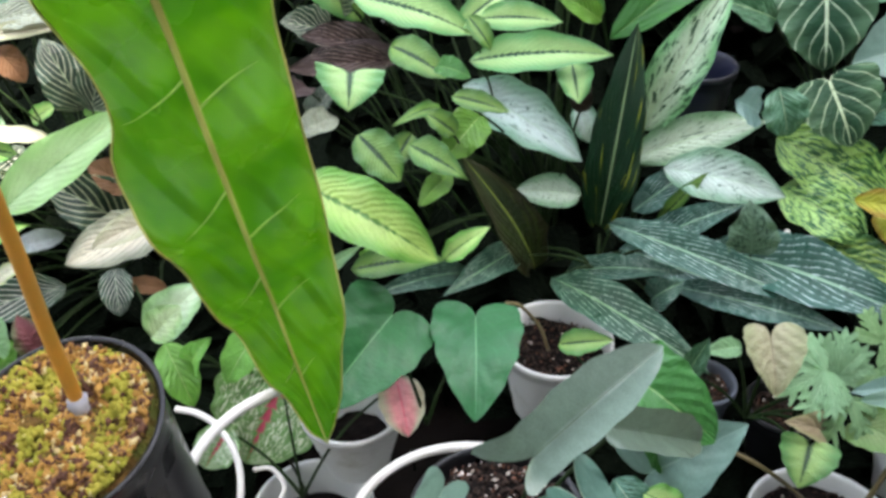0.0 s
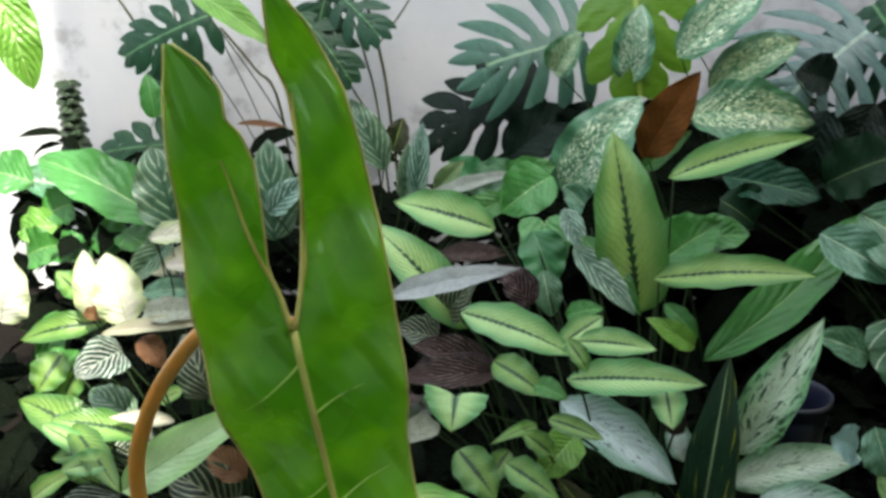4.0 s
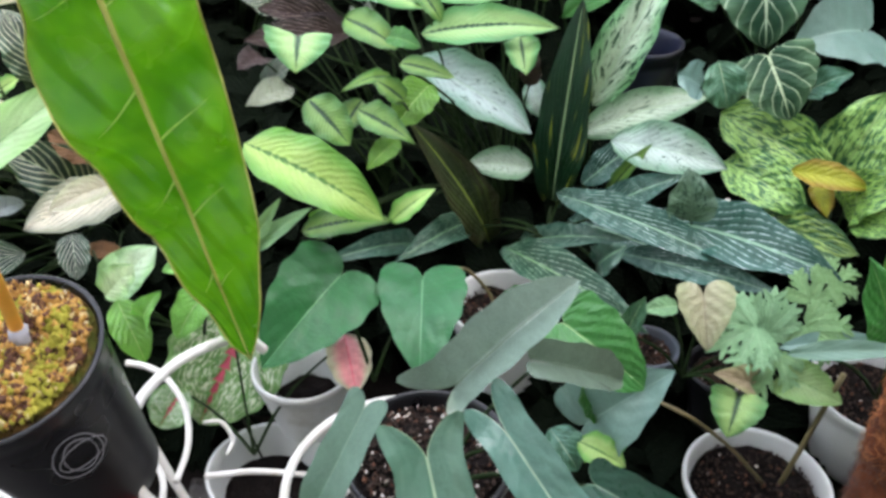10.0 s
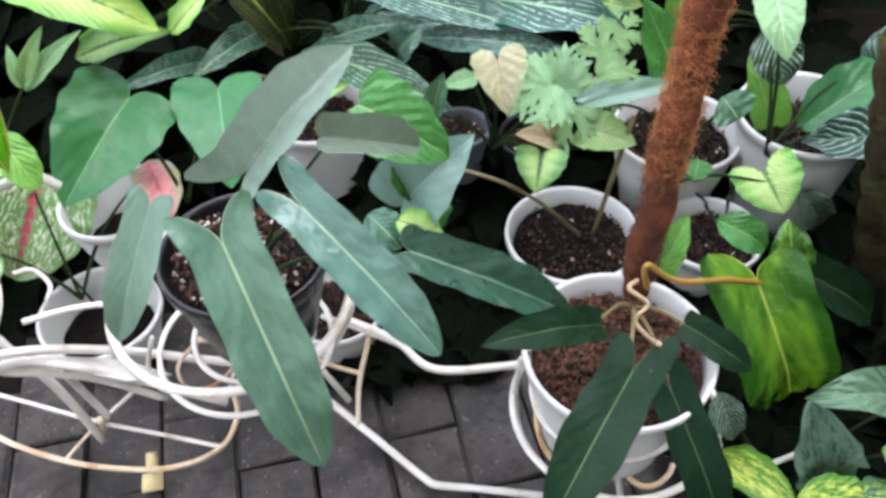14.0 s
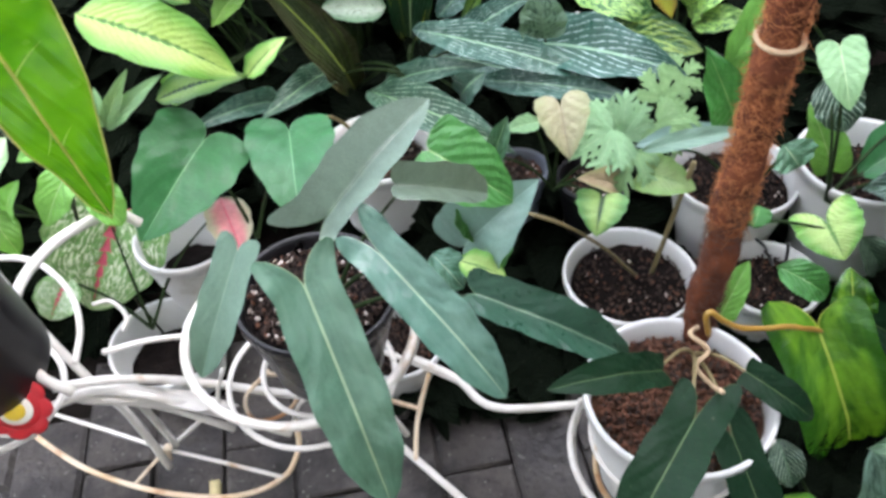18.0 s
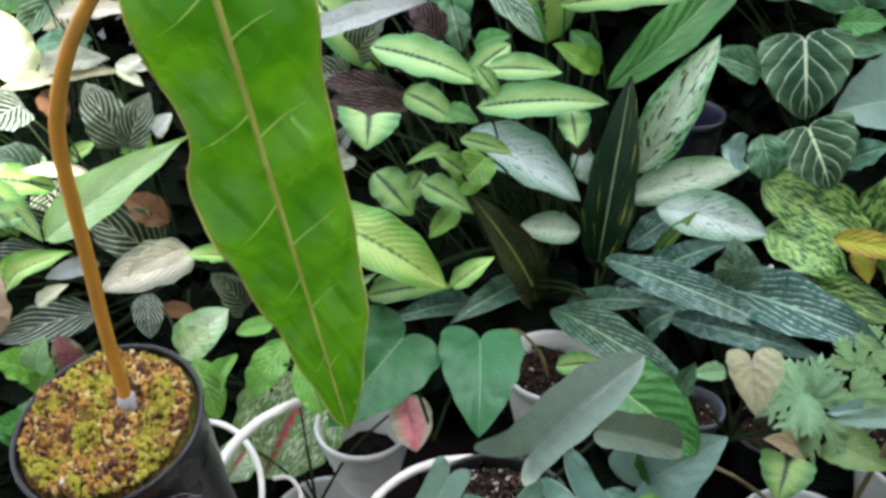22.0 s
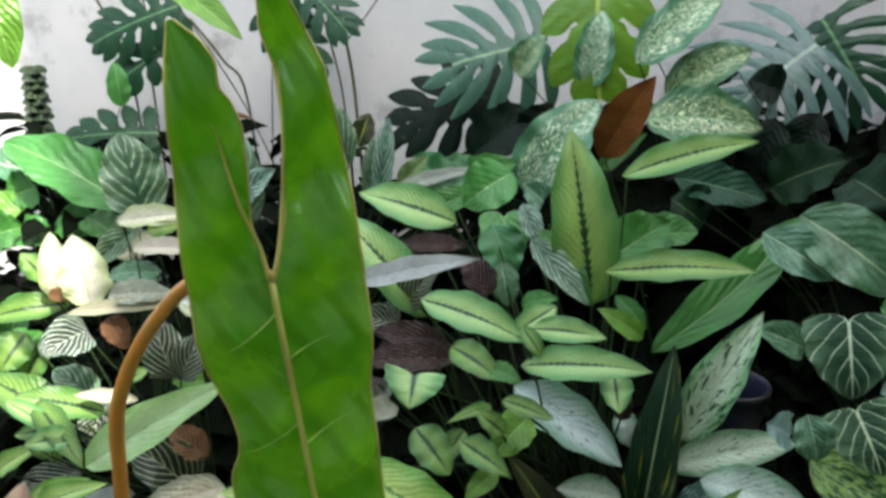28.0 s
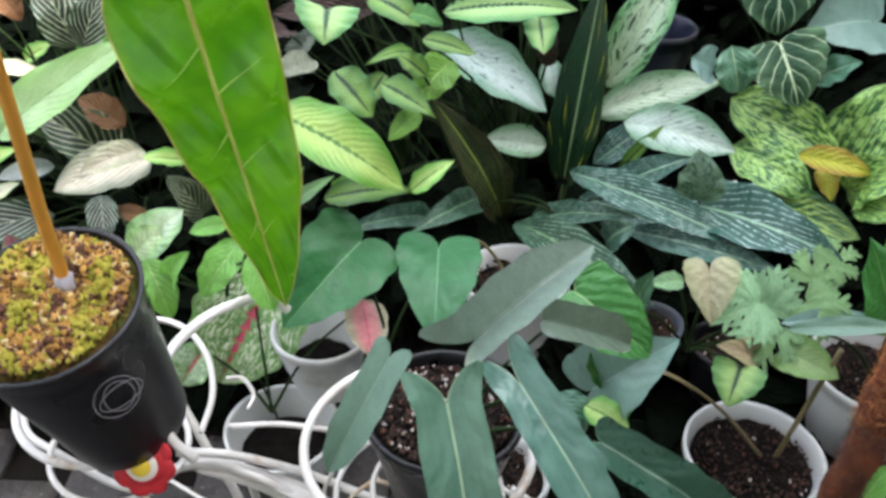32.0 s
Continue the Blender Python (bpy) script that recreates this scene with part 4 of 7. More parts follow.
def stems_plant(p):
    for a, b, r in (((-0.561, 2.75, 0.74), (-0.65, 2.75, 1.2), 0.007), ((-0.60, 2.76, 0.72), (-0.715, 2.78, 1.17), 0.005), ((-0.62, 2.74, 0.68), (-0.78, 2.74, 1.02), 0.005),
                    ((-0.925, 2.72, 0.77), (-1.12, 2.74, 1.05), 0.006), ((-1.33, 2.72, 0.88), (-1.50, 2.76, 1.18), 0.006), ((-1.25, 2.7, 0.85), (-1.30, 2.76, 1.2), 0.005), ((-0.60, 2.75, 0.99), (-0.47, 2.78, 1.17), 0.004)):
        a, b = V(a), V(b)
        foot = V((a.x + 0.06, a.y, 0.0)) if a.z < 0.9 else a
        bm = bmesh.new()
        tube(bm, curve(foot, a, (a + b) / 2 + V((0.012, 0, 0.01)), b, n=5), r * 0.75, 7)
        part("stem", bm, M["stem_olive"], p)


# ---- plants ----

p = thing("monstera", "tall split-leaf climber with dark glossy leaves against the wall", "plant")
crown = (0.750, 2.700, 0.100)
leaf(p, "monsteramid", "split", (0.057, 2.500, 1.026), (-0.236, 2.450, 0.956), 0.393, (0.05, -0.90, 0.44), stalk=crown, fingers=6, cut=0.16)
leaf(p, "monsteragrey", "split", (0.789, 2.450, 1.048), (0.571, 2.350, 0.878), 0.466, (-0.08, -0.81, 0.58), stalk=crown, fingers=7)
leaf(p, "monstera", "split", (0.808, 2.500, 1.118), (0.919, 2.400, 0.937), 0.370, (-0.24, -0.90, 0.35), stalk=crown, fingers=6, cut=0.16)
leaf(p, "monsterabright", "split", (0.170, 2.400, 1.276), (0.203, 2.300, 0.916), 0.313, (-0.04, -0.96, 0.26), stalk=crown, fingers=4, cut=0.35)
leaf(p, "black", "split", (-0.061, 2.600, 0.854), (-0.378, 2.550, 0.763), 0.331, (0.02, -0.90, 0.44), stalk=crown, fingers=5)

p = thing("monstera", "small dark split-leaf climber in the shade by the wall", "plant")
crown = (-0.900, 2.850, 0.100)
leaf(p, "monstera", "split", (-1.125, 2.700, 1.089), (-1.414, 2.650, 0.966), 0.234, (0.04, -0.96, 0.29), stalk=crown, fingers=6, cut=0.16)
leaf(p, "monstera", "split", (-1.166, 2.700, 0.964), (-1.363, 2.650, 0.830), 0.156, (0.07, -0.96, 0.25), stalk=crown, fingers=4, cut=0.16)
leaf(p, "monstera", "split", (-1.190, 2.600, 0.685), (-1.480, 2.550, 0.668), 0.197, (0.12, -0.85, 0.51), stalk=crown, fingers=5, cut=0.16)
leaf(p, "monstera", "split", (-0.833, 2.700, 1.091), (-0.664, 2.650, 0.889), 0.201, (0.26, -0.87, 0.43), stalk=crown, fingers=5, cut=0.16)
leaf(p, "monstera", "split", (-0.733, 2.750, 1.159), (-0.579, 2.700, 1.025), 0.203, (0.14, -0.86, 0.48), stalk=crown, fingers=5, cut=0.16)
leaf(p, "monstera", "split", (-0.730, 2.750, 1.227), (-0.804, 2.700, 0.969), 0.199, (0.19, -0.97, 0.13), stalk=crown, fingers=5, cut=0.16)

p = thing("dumb_cane", "dumb cane with dark green leaves speckled cream", "plant")
crown = (0.550, 2.150, 0.100)
leaf(p, "speckle", "ovate", (0.018, 2.000, 0.713), (0.177, 2.000, 0.952), 0.164, (-0.28, -0.94, 0.19), stalk=crown)
leaf(p, "speckle", "ovate", (0.292, 1.980, 0.915), (0.538, 1.900, 0.927), 0.133, (-0.29, -0.82, 0.49), stalk=crown)
leaf(p, "speckle", "ovate", (0.275, 2.150, 1.022), (0.477, 2.200, 1.198), 0.119, (-0.14, -0.90, 0.41), stalk=crown)
leaf(p, "speckle", "ovate", (0.362, 2.200, 0.941), (0.564, 2.200, 1.068), 0.109, (-0.25, -0.88, 0.40), stalk=crown)
leaf(p, "speckle", "ovate", (-0.020, 2.250, 0.970), (0.041, 2.200, 1.075), 0.089, (-0.44, -0.88, -0.17), stalk=crown)
leaf(p, "speckle", "ovate", (0.172, 2.300, 0.937), (0.195, 2.300, 1.139), 0.103, (-0.11, -0.99, 0.01), stalk=crown)

p = thing("magnolia_seedling", "seedling with a brown felted leaf underside", "plant")
crown = (0.400, 1.850, 0.100)
leaf(p, "brown", "lance", (0.184, 1.800, 0.853), (0.274, 1.750, 1.038), 0.094, (-0.40, -0.91, -0.05), stalk=crown)
leaf(p, "green", "ovate", (0.190, 1.850, 0.818), (0.273, 1.800, 0.912), 0.051, (-0.60, -0.79, 0.11), stalk=crown)

p = thing("rubber_shrub", "dark leaved shrub near the wall, its back leaves coloured as deep shade", "shrub")
crown = (0.950, 1.900, 0.100)
leaf(p, "dusk", "ovate", (0.577, 1.900, 0.780), (0.703, 1.800, 0.877), 0.133, (-0.72, -0.62, 0.30), stalk=crown)
leaf(p, "monstera", "ovate", (0.337, 1.750, 0.829), (0.517, 1.700, 0.802), 0.090, (-0.15, -0.83, 0.54), stalk=crown)
leaf(p, "dusk", "ovate", (0.327, 1.700, 0.795), (0.399, 1.700, 0.744), 0.119, (0.24, -0.91, 0.34), stalk=crown)
leaf(p, "dusk", "ovate", (0.710, 1.800, 0.835), (0.765, 1.700, 0.806), 0.131, (-0.54, -0.50, 0.68), stalk=crown)
# black fill leaves stand in for the dark gaps before the wall
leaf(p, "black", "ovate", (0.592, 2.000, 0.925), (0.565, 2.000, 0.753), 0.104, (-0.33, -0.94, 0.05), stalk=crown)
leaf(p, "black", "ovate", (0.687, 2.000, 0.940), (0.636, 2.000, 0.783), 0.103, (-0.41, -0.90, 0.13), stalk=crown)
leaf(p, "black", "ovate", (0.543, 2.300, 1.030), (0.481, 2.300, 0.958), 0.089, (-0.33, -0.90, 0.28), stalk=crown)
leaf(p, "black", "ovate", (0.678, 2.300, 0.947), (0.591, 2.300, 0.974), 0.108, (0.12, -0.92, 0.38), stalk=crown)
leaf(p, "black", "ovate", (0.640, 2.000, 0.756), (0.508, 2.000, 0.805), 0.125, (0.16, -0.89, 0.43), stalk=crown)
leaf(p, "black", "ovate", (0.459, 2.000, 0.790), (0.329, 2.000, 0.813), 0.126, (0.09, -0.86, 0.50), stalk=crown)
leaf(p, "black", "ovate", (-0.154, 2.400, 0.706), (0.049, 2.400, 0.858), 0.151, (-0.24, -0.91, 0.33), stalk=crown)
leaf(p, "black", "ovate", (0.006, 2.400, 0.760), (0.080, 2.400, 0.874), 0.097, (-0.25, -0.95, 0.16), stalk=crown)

p = thing("column_succulent", "small dark stacked succulent column by the wall", "plant")
crown = (-1.750, 2.750, 0.100)
column_plant(p, (-1.702, 2.75, 0.578), 0.292)

p = thing("leafy_shrub", "light green broad-leaved plant in patchy sunlight", "plant")
crown = (-1.300, 2.200, 0.100)
leaf(p, "green", "ovate", (-1.006, 2.000, 0.614), (-1.348, 2.000, 0.788), 0.152, (0.31, -0.73, 0.61), stalk=crown)
leaf(p, "green", "ovate", (-1.440, 2.100, 0.687), (-1.570, 2.100, 0.715), 0.132, (0.14, -0.75, 0.65), stalk=crown)
leaf(p, "pewter", "ovate", (-1.358, 2.200, 0.632), (-1.488, 2.100, 0.702), 0.117, (0.68, -0.58, 0.44), stalk=crown)
leaf(p, "green", "ovate", (-1.300, 2.050, 0.642), (-1.353, 2.000, 0.623), 0.111, (0.46, -0.70, 0.54), stalk=crown)
leaf(p, "lightgreen", "ovate", (-1.310, 2.000, 0.593), (-1.443, 2.000, 0.580), 0.098, (-0.06, -0.80, 0.59), stalk=crown)
leaf(p, "green", "ovate", (-1.215, 2.000, 0.581), (-1.126, 2.000, 0.538), 0.109, (0.31, -0.71, 0.64), stalk=crown)
leaf(p, "green", "ovate", (-1.337, 2.000, 0.528), (-1.209, 1.950, 0.535), 0.099, (-0.27, -0.60, 0.76), stalk=crown)
leaf(p, "green", "ovate", (-1.135, 2.000, 0.585), (-1.021, 1.950, 0.544), 0.092, (0.02, -0.61, 0.80), stalk=crown)
leaf(p, "green", "ovate", (-1.386, 1.950, 0.527), (-1.284, 1.950, 0.563), 0.113, (-0.16, -0.87, 0.47), stalk=crown)
leaf(p, "dry", "lance", (-0.770, 2.300, 0.812), (-0.917, 2.300, 0.821), 0.019, (0.03, -0.86, 0.51))
leaf(p, "green", "ovate", (-1.316, 2.600, 0.774), (-1.326, 2.600, 0.919), 0.073, (0.49, -0.87, 0.04), stalk=crown)

p = thing("calathea", "calathea with fine silver striped leaves", "plant")
crown = (-0.500, 2.100, 0.100)
leaf(p, "stripefine", "ovate", (-0.952, 1.950, 0.608), (-1.000, 1.950, 0.826), 0.157, (0.54, -0.83, 0.12), stalk=crown)
leaf(p, "stripefine", "ovate", (-0.699, 1.950, 0.589), (-0.693, 1.950, 0.849), 0.126, (0.34, -0.94, -0.01), stalk=crown)
leaf(p, "stripefine", "lance", (-0.688, 1.900, 0.678), (-0.584, 1.900, 0.767), 0.071, (-0.19, -0.96, 0.22), stalk=crown)
leaf(p, "stripefine", "lance", (-0.345, 2.000, 0.687), (-0.322, 2.000, 0.888), 0.055, (0.12, -0.99, -0.01), stalk=crown)
leaf(p, "stripefine", "lance", (-0.429, 2.050, 0.753), (-0.512, 2.050, 0.933), 0.083, (0.38, -0.91, 0.18), stalk=crown)
leaf(p, "stripesilver", "lance", (-0.304, 1.900, 0.722), (-0.081, 1.850, 0.807), 0.033, (-0.35, -0.84, 0.42), stalk=crown)
leaf(p, "stripefine", "lance", (-0.376, 2.000, 0.686), (-0.359, 2.000, 0.837), 0.042, (0.13, -0.99, -0.01), stalk=crown)
leaf(p, "stripelime", "lance", (-0.288, 1.950, 0.723), (-0.218, 1.950, 0.806), 0.050, (-0.21, -0.96, 0.18), stalk=crown)
leaf(p, "green", "ovate", (-0.006, 1.800, 0.811), (-0.111, 1.750, 0.745), 0.114, (0.05, -0.83, 0.55), stalk=crown)
leaf(p, "green", "ovate", (-0.125, 1.900, 0.742), (-0.008, 1.850, 0.824), 0.096, (-0.53, -0.80, 0.27), stalk=crown)
leaf(p, "pewter", "ovate", (-0.086, 1.900, 0.797), (-0.197, 1.850, 0.766), 0.081, (0.20, -0.79, 0.58), stalk=crown)
leaf(p, "green", "heart", (-0.017, 1.700, 0.727), (-0.005, 1.650, 0.620), 0.106, (0.05, -0.90, 0.43), stalk=crown)

p = thing("sunlit_plant", "pale broad-leaved plant with sunlight put into its near-white leaf colour", "plant")
crown = (-0.950, 1.750, 0.050)
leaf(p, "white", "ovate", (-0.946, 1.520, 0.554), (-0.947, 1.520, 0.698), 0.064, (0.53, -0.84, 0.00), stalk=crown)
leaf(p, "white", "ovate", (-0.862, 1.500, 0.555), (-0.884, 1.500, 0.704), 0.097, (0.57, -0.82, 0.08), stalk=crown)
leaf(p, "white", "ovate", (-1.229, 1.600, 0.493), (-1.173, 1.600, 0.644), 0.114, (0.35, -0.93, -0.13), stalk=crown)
leaf(p, "limedark", "lance", (-0.938, 1.550, 0.532), (-1.118, 1.500, 0.504), 0.063, (0.12, -0.78, 0.62), stalk=crown)
leaf(p, "stripefine", "lance", (-0.771, 1.650, 0.723), (-0.860, 1.600, 0.684), 0.051, (0.24, -0.82, 0.52), stalk=crown)
leaf(p, "stripepale", "lance", (-0.729, 1.600, 0.678), (-0.848, 1.600, 0.627), 0.058, (-0.19, -0.87, 0.45), stalk=crown)
leaf(p, "stripefine", "lance", (-0.751, 1.600, 0.587), (-0.857, 1.550, 0.563), 0.076, (0.23, -0.77, 0.60), stalk=crown)
leaf(p, "dry", "lance", (-0.955, 1.500, 0.572), (-0.895, 1.500, 0.567), 0.031, (0.05, -0.75, 0.66), stalk=crown)
leaf(p, "limedark", "lance", (-1.081, 1.700, 0.516), (-1.140, 1.700, 0.583), 0.059, (0.56, -0.67, 0.49), stalk=crown)
leaf(p, "green", "lance", (-1.086, 1.600, 0.529), (-1.069, 1.500, 0.414), 0.062, (0.45, -0.64, 0.62), stalk=crown)
leaf(p, "green", "lance", (-0.980, 1.500, 0.486), (-1.027, 1.400, 0.430), 0.048, (0.45, -0.59, 0.67), stalk=crown)
leaf(p, "green", "lance", (-1.029, 1.500, 0.496), (-1.001, 1.450, 0.405), 0.047, (0.49, -0.69, 0.53), stalk=crown)

p = thing("calathea", "calathea with dark leaves striped cream", "plant")
crown = (-0.550, 1.350, 0.100)
leaf(p, "stripe", "lance", (-0.790, 1.400, 0.386), (-0.823, 1.350, 0.314), 0.069, (0.29, -0.84, 0.45), stalk=crown)
leaf(p, "stripe", "lance", (-0.773, 1.250, 0.325), (-0.881, 1.200, 0.302), 0.066, (0.19, -0.72, 0.66), stalk=crown)
leaf(p, "stripe", "ovate", (-0.532, 1.200, 0.339), (-0.621, 1.150, 0.462), 0.098, (0.76, -0.56, 0.32), stalk=crown)
leaf(p, "lightgreen", "ovate", (-0.561, 1.350, 0.479), (-0.603, 1.300, 0.503), 0.055, (0.73, -0.33, 0.60), stalk=crown)
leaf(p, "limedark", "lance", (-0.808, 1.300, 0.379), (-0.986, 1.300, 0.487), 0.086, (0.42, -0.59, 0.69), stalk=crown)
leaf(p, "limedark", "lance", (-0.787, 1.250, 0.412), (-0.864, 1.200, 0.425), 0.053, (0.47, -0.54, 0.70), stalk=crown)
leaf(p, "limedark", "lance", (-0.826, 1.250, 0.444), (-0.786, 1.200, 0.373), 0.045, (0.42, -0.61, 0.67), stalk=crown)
leaf(p, "stripepale", "ovate", (-0.448, 1.150, 0.380), (-0.574, 1.050, 0.381), 0.081, (0.43, -0.54, 0.73), stalk=crown)
leaf(p, "stripe", "lance", (-0.617, 1.100, 0.292), (-0.751, 1.000, 0.309), 0.071, (0.47, -0.50, 0.73), stalk=crown)
leaf(p, "stripe", "ovate", (-0.502, 1.050, 0.369), (-0.489, 1.000, 0.316), 0.048, (0.31, -0.64, 0.70), stalk=crown)
leaf(p, "stripe", "ovate", (-0.359, 1.100, 0.302), (-0.381, 1.050, 0.407), 0.057, (0.83, -0.55, -0.09), stalk=crown)
leaf(p, "dry", "lance", (-0.502, 1.200, 0.413), (-0.573, 1.200, 0.464), 0.057, (0.43, -0.67, 0.60), stalk=crown)
leaf(p, "dry", "lance", (-0.428, 1.050, 0.328), (-0.494, 1.050, 0.338), 0.029, (0.12, -0.60, 0.79), stalk=crown)
leaf(p, "limeglow", "lance", (-0.387, 1.150, 0.378), (-0.445, 1.100, 0.411), 0.032, (0.70, -0.40, 0.60), stalk=crown)
leaf(p, "palegreen", "drip", (-0.672, 1.100, 0.441), (-0.410, 1.150, 0.608), 0.077, (-0.12, -0.88, 0.45), stalk=crown)
leaf(p, "stripesilver", "lance", (-0.766, 1.400, 0.622), (-0.606, 1.350, 0.657), 0.051, (-0.36, -0.72, 0.59), stalk=crown)
leaf(p, "stripe", "ovate", (-0.758, 1.300, 0.593), (-0.791, 1.200, 0.589), 0.079, (0.66, -0.25, 0.71), stalk=crown)
leaf(p, "limedark", "lance", (-0.711, 1.250, 0.454), (-0.853, 1.200, 0.504), 0.056, (0.45, -0.62, 0.65), stalk=crown)
leaf(p, "limedark", "lance", (-0.814, 1.200, 0.492), (-0.679, 1.100, 0.439), 0.052, (0.06, -0.40, 0.91), stalk=crown)
leaf(p, "lime", "lance", (-0.715, 1.150, 0.465), (-0.778, 1.100, 0.472), 0.044, (0.50, -0.54, 0.68), stalk=crown)
leaf(p, "limeglow", "lance", (-0.769, 1.100, 0.335), (-0.599, 1.000, 0.483), 0.048, (-0.69, -0.60, 0.39), stalk=crown)
leaf(p, "stripesilver", "lance", (-0.619, 1.150, 0.359), (-0.695, 1.100, 0.364), 0.035, (0.42, -0.57, 0.70), stalk=crown)
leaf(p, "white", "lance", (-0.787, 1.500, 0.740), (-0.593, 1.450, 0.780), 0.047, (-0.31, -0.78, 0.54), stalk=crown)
leaf(p, "limeglow", "ovate", (-0.722, 1.500, 0.728), (-0.651, 1.500, 0.745), 0.047, (-0.12, -0.86, 0.51), stalk=crown)
leaf(p, "magenta", "ovate", (-0.601, 0.950, 0.287), (-0.612, 0.950, 0.356), 0.050, (0.64, -0.76, 0.11), stalk=crown)
leaf(p, "blush", "ovate", (-0.763, 1.000, 0.324), (-0.720, 1.000, 0.460), 0.083, (0.28, -0.96, -0.09), stalk=crown)
leaf(p, "lightgreen", "ovate", (-0.677, 0.950, 0.285), (-0.690, 0.900, 0.351), 0.057, (0.98, -0.03, 0.18), stalk=crown)
leaf(p, "lightgreen", "ovate", (-0.679, 0.950, 0.236), (-0.633, 0.950, 0.309), 0.058, (-0.18, -0.98, 0.11), stalk=crown)
leaf(p, "green", "ovate", (-0.694, 0.900, 0.233), (-0.602, 0.850, 0.250), 0.064, (-0.29, -0.24, 0.93), stalk=crown)
leaf(p, "green", "ovate", (-0.679, 0.900, 0.184), (-0.696, 0.850, 0.270), 0.066, (0.99, -0.11, 0.13), stalk=crown)

p = thing("pale_calathea", "calathea with cream leaves, some coloured white as sunlit, over dark striped ones", "plant")
crown = (-0.620, 1.300, 0.100)
# the white leaves here carry sunlight in their colour
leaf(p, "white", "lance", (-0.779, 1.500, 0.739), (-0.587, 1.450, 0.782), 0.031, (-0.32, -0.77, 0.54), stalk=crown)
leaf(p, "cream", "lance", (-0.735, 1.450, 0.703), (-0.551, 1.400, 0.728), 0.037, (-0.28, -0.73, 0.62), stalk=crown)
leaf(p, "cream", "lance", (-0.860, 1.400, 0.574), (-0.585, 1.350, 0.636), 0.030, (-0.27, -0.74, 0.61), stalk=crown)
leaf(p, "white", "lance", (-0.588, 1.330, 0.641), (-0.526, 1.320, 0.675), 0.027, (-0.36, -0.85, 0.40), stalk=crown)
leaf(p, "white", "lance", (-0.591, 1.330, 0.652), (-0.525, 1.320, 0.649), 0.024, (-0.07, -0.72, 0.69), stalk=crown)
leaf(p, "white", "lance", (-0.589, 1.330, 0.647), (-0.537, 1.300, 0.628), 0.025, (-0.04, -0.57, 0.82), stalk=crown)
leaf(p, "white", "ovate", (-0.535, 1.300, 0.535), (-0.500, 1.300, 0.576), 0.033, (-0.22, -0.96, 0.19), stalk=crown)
leaf(p, "stripe", "ovate", (-0.592, 1.280, 0.518), (-0.625, 1.280, 0.638), 0.081, (0.55, -0.82, 0.15), stalk=crown)
leaf(p, "stripe", "ovate", (-0.576, 1.270, 0.523), (-0.523, 1.270, 0.622), 0.063, (-0.01, -1.00, 0.01), stalk=crown)
leaf(p, "limedark", "ovate", (-0.960, 1.400, 0.432), (-0.905, 1.400, 0.523), 0.057, (0.08, -1.00, -0.05), stalk=crown)
leaf(p, "stripefine", "ovate", (-0.782, 1.350, 0.424), (-0.871, 1.350, 0.481), 0.067, (0.41, -0.66, 0.63), stalk=crown)
leaf(p, "dry", "ovate", (-0.763, 1.380, 0.584), (-0.719, 1.360, 0.533), 0.051, (0.39, -0.69, 0.61), stalk=crown)
leaf(p, "cream", "ovate", (-0.438, 1.080, 0.438), (-0.494, 1.000, 0.447), 0.042, (0.59, -0.33, 0.74), stalk=crown)
leaf(p, "white", "ovate", (-0.660, 1.000, 0.379), (-0.604, 1.000, 0.420), 0.025, (-0.33, -0.83, 0.45), stalk=crown)
leaf(p, "lime", "lance", (-0.869, 1.200, 0.489), (-0.721, 1.150, 0.450), 0.037, (0.05, -0.53, 0.85), stalk=crown)
leaf(p, "limeglow", "lance", (-0.783, 1.100, 0.365), (-0.662, 1.080, 0.432), 0.030, (-0.42, -0.72, 0.55), stalk=crown)
leaf(p, "limeglow", "lance", (-0.882, 1.150, 0.370), (-0.789, 1.150, 0.439), 0.037, (-0.28, -0.88, 0.39), stalk=crown)
leaf(p, "limedark", "ovate", (-0.947, 1.400, 0.530), (-0.982, 1.350, 0.467), 0.069, (0.34, -0.82, 0.45), stalk=crown)
leaf(p, "limedark", "lance", (-0.765, 1.150, 0.416), (-0.809, 1.150, 0.450), 0.031, (0.49, -0.60, 0.63), stalk=crown)
leaf(p, "limeglow", "ovate", (-0.754, 1.400, 0.435), (-0.684, 1.380, 0.479), 0.034, (-0.46, -0.80, 0.38), stalk=crown)
leaf(p, "mintpale", "ovate", (-0.390, 0.880, 0.381), (-0.348, 0.900, 0.419), 0.048, (-0.10, -0.83, 0.55), stalk=crown)
leaf(p, "mint", "ovate", (-0.645, 0.920, 0.314), (-0.612, 0.920, 0.382), 0.045, (-0.03, -1.00, 0.01), stalk=crown)
leaf(p, "stripefine", "lance", (-0.759, 1.550, 0.723), (-0.874, 1.550, 0.628), 0.058, (-0.14, -0.98, 0.17), stalk=crown)
leaf(p, "pewter", "lance", (-0.676, 1.450, 0.657), (-0.794, 1.450, 0.644), 0.047, (-0.06, -0.79, 0.61), stalk=crown)
leaf(p, "stripepale", "lance", (-0.648, 1.250, 0.485), (-0.740, 1.200, 0.516), 0.029, (0.53, -0.60, 0.61), stalk=crown)

p = thing("calathea", "low calathea with feathered dark leaves among the lime ones", "plant")
crown = (0.150, 1.250, 0.100)
leaf(p, "purple", "lance", (-0.269, 1.592, 0.669), (-0.094, 1.570, 0.722), 0.036, (-0.26, -0.80, 0.54), stalk=crown)
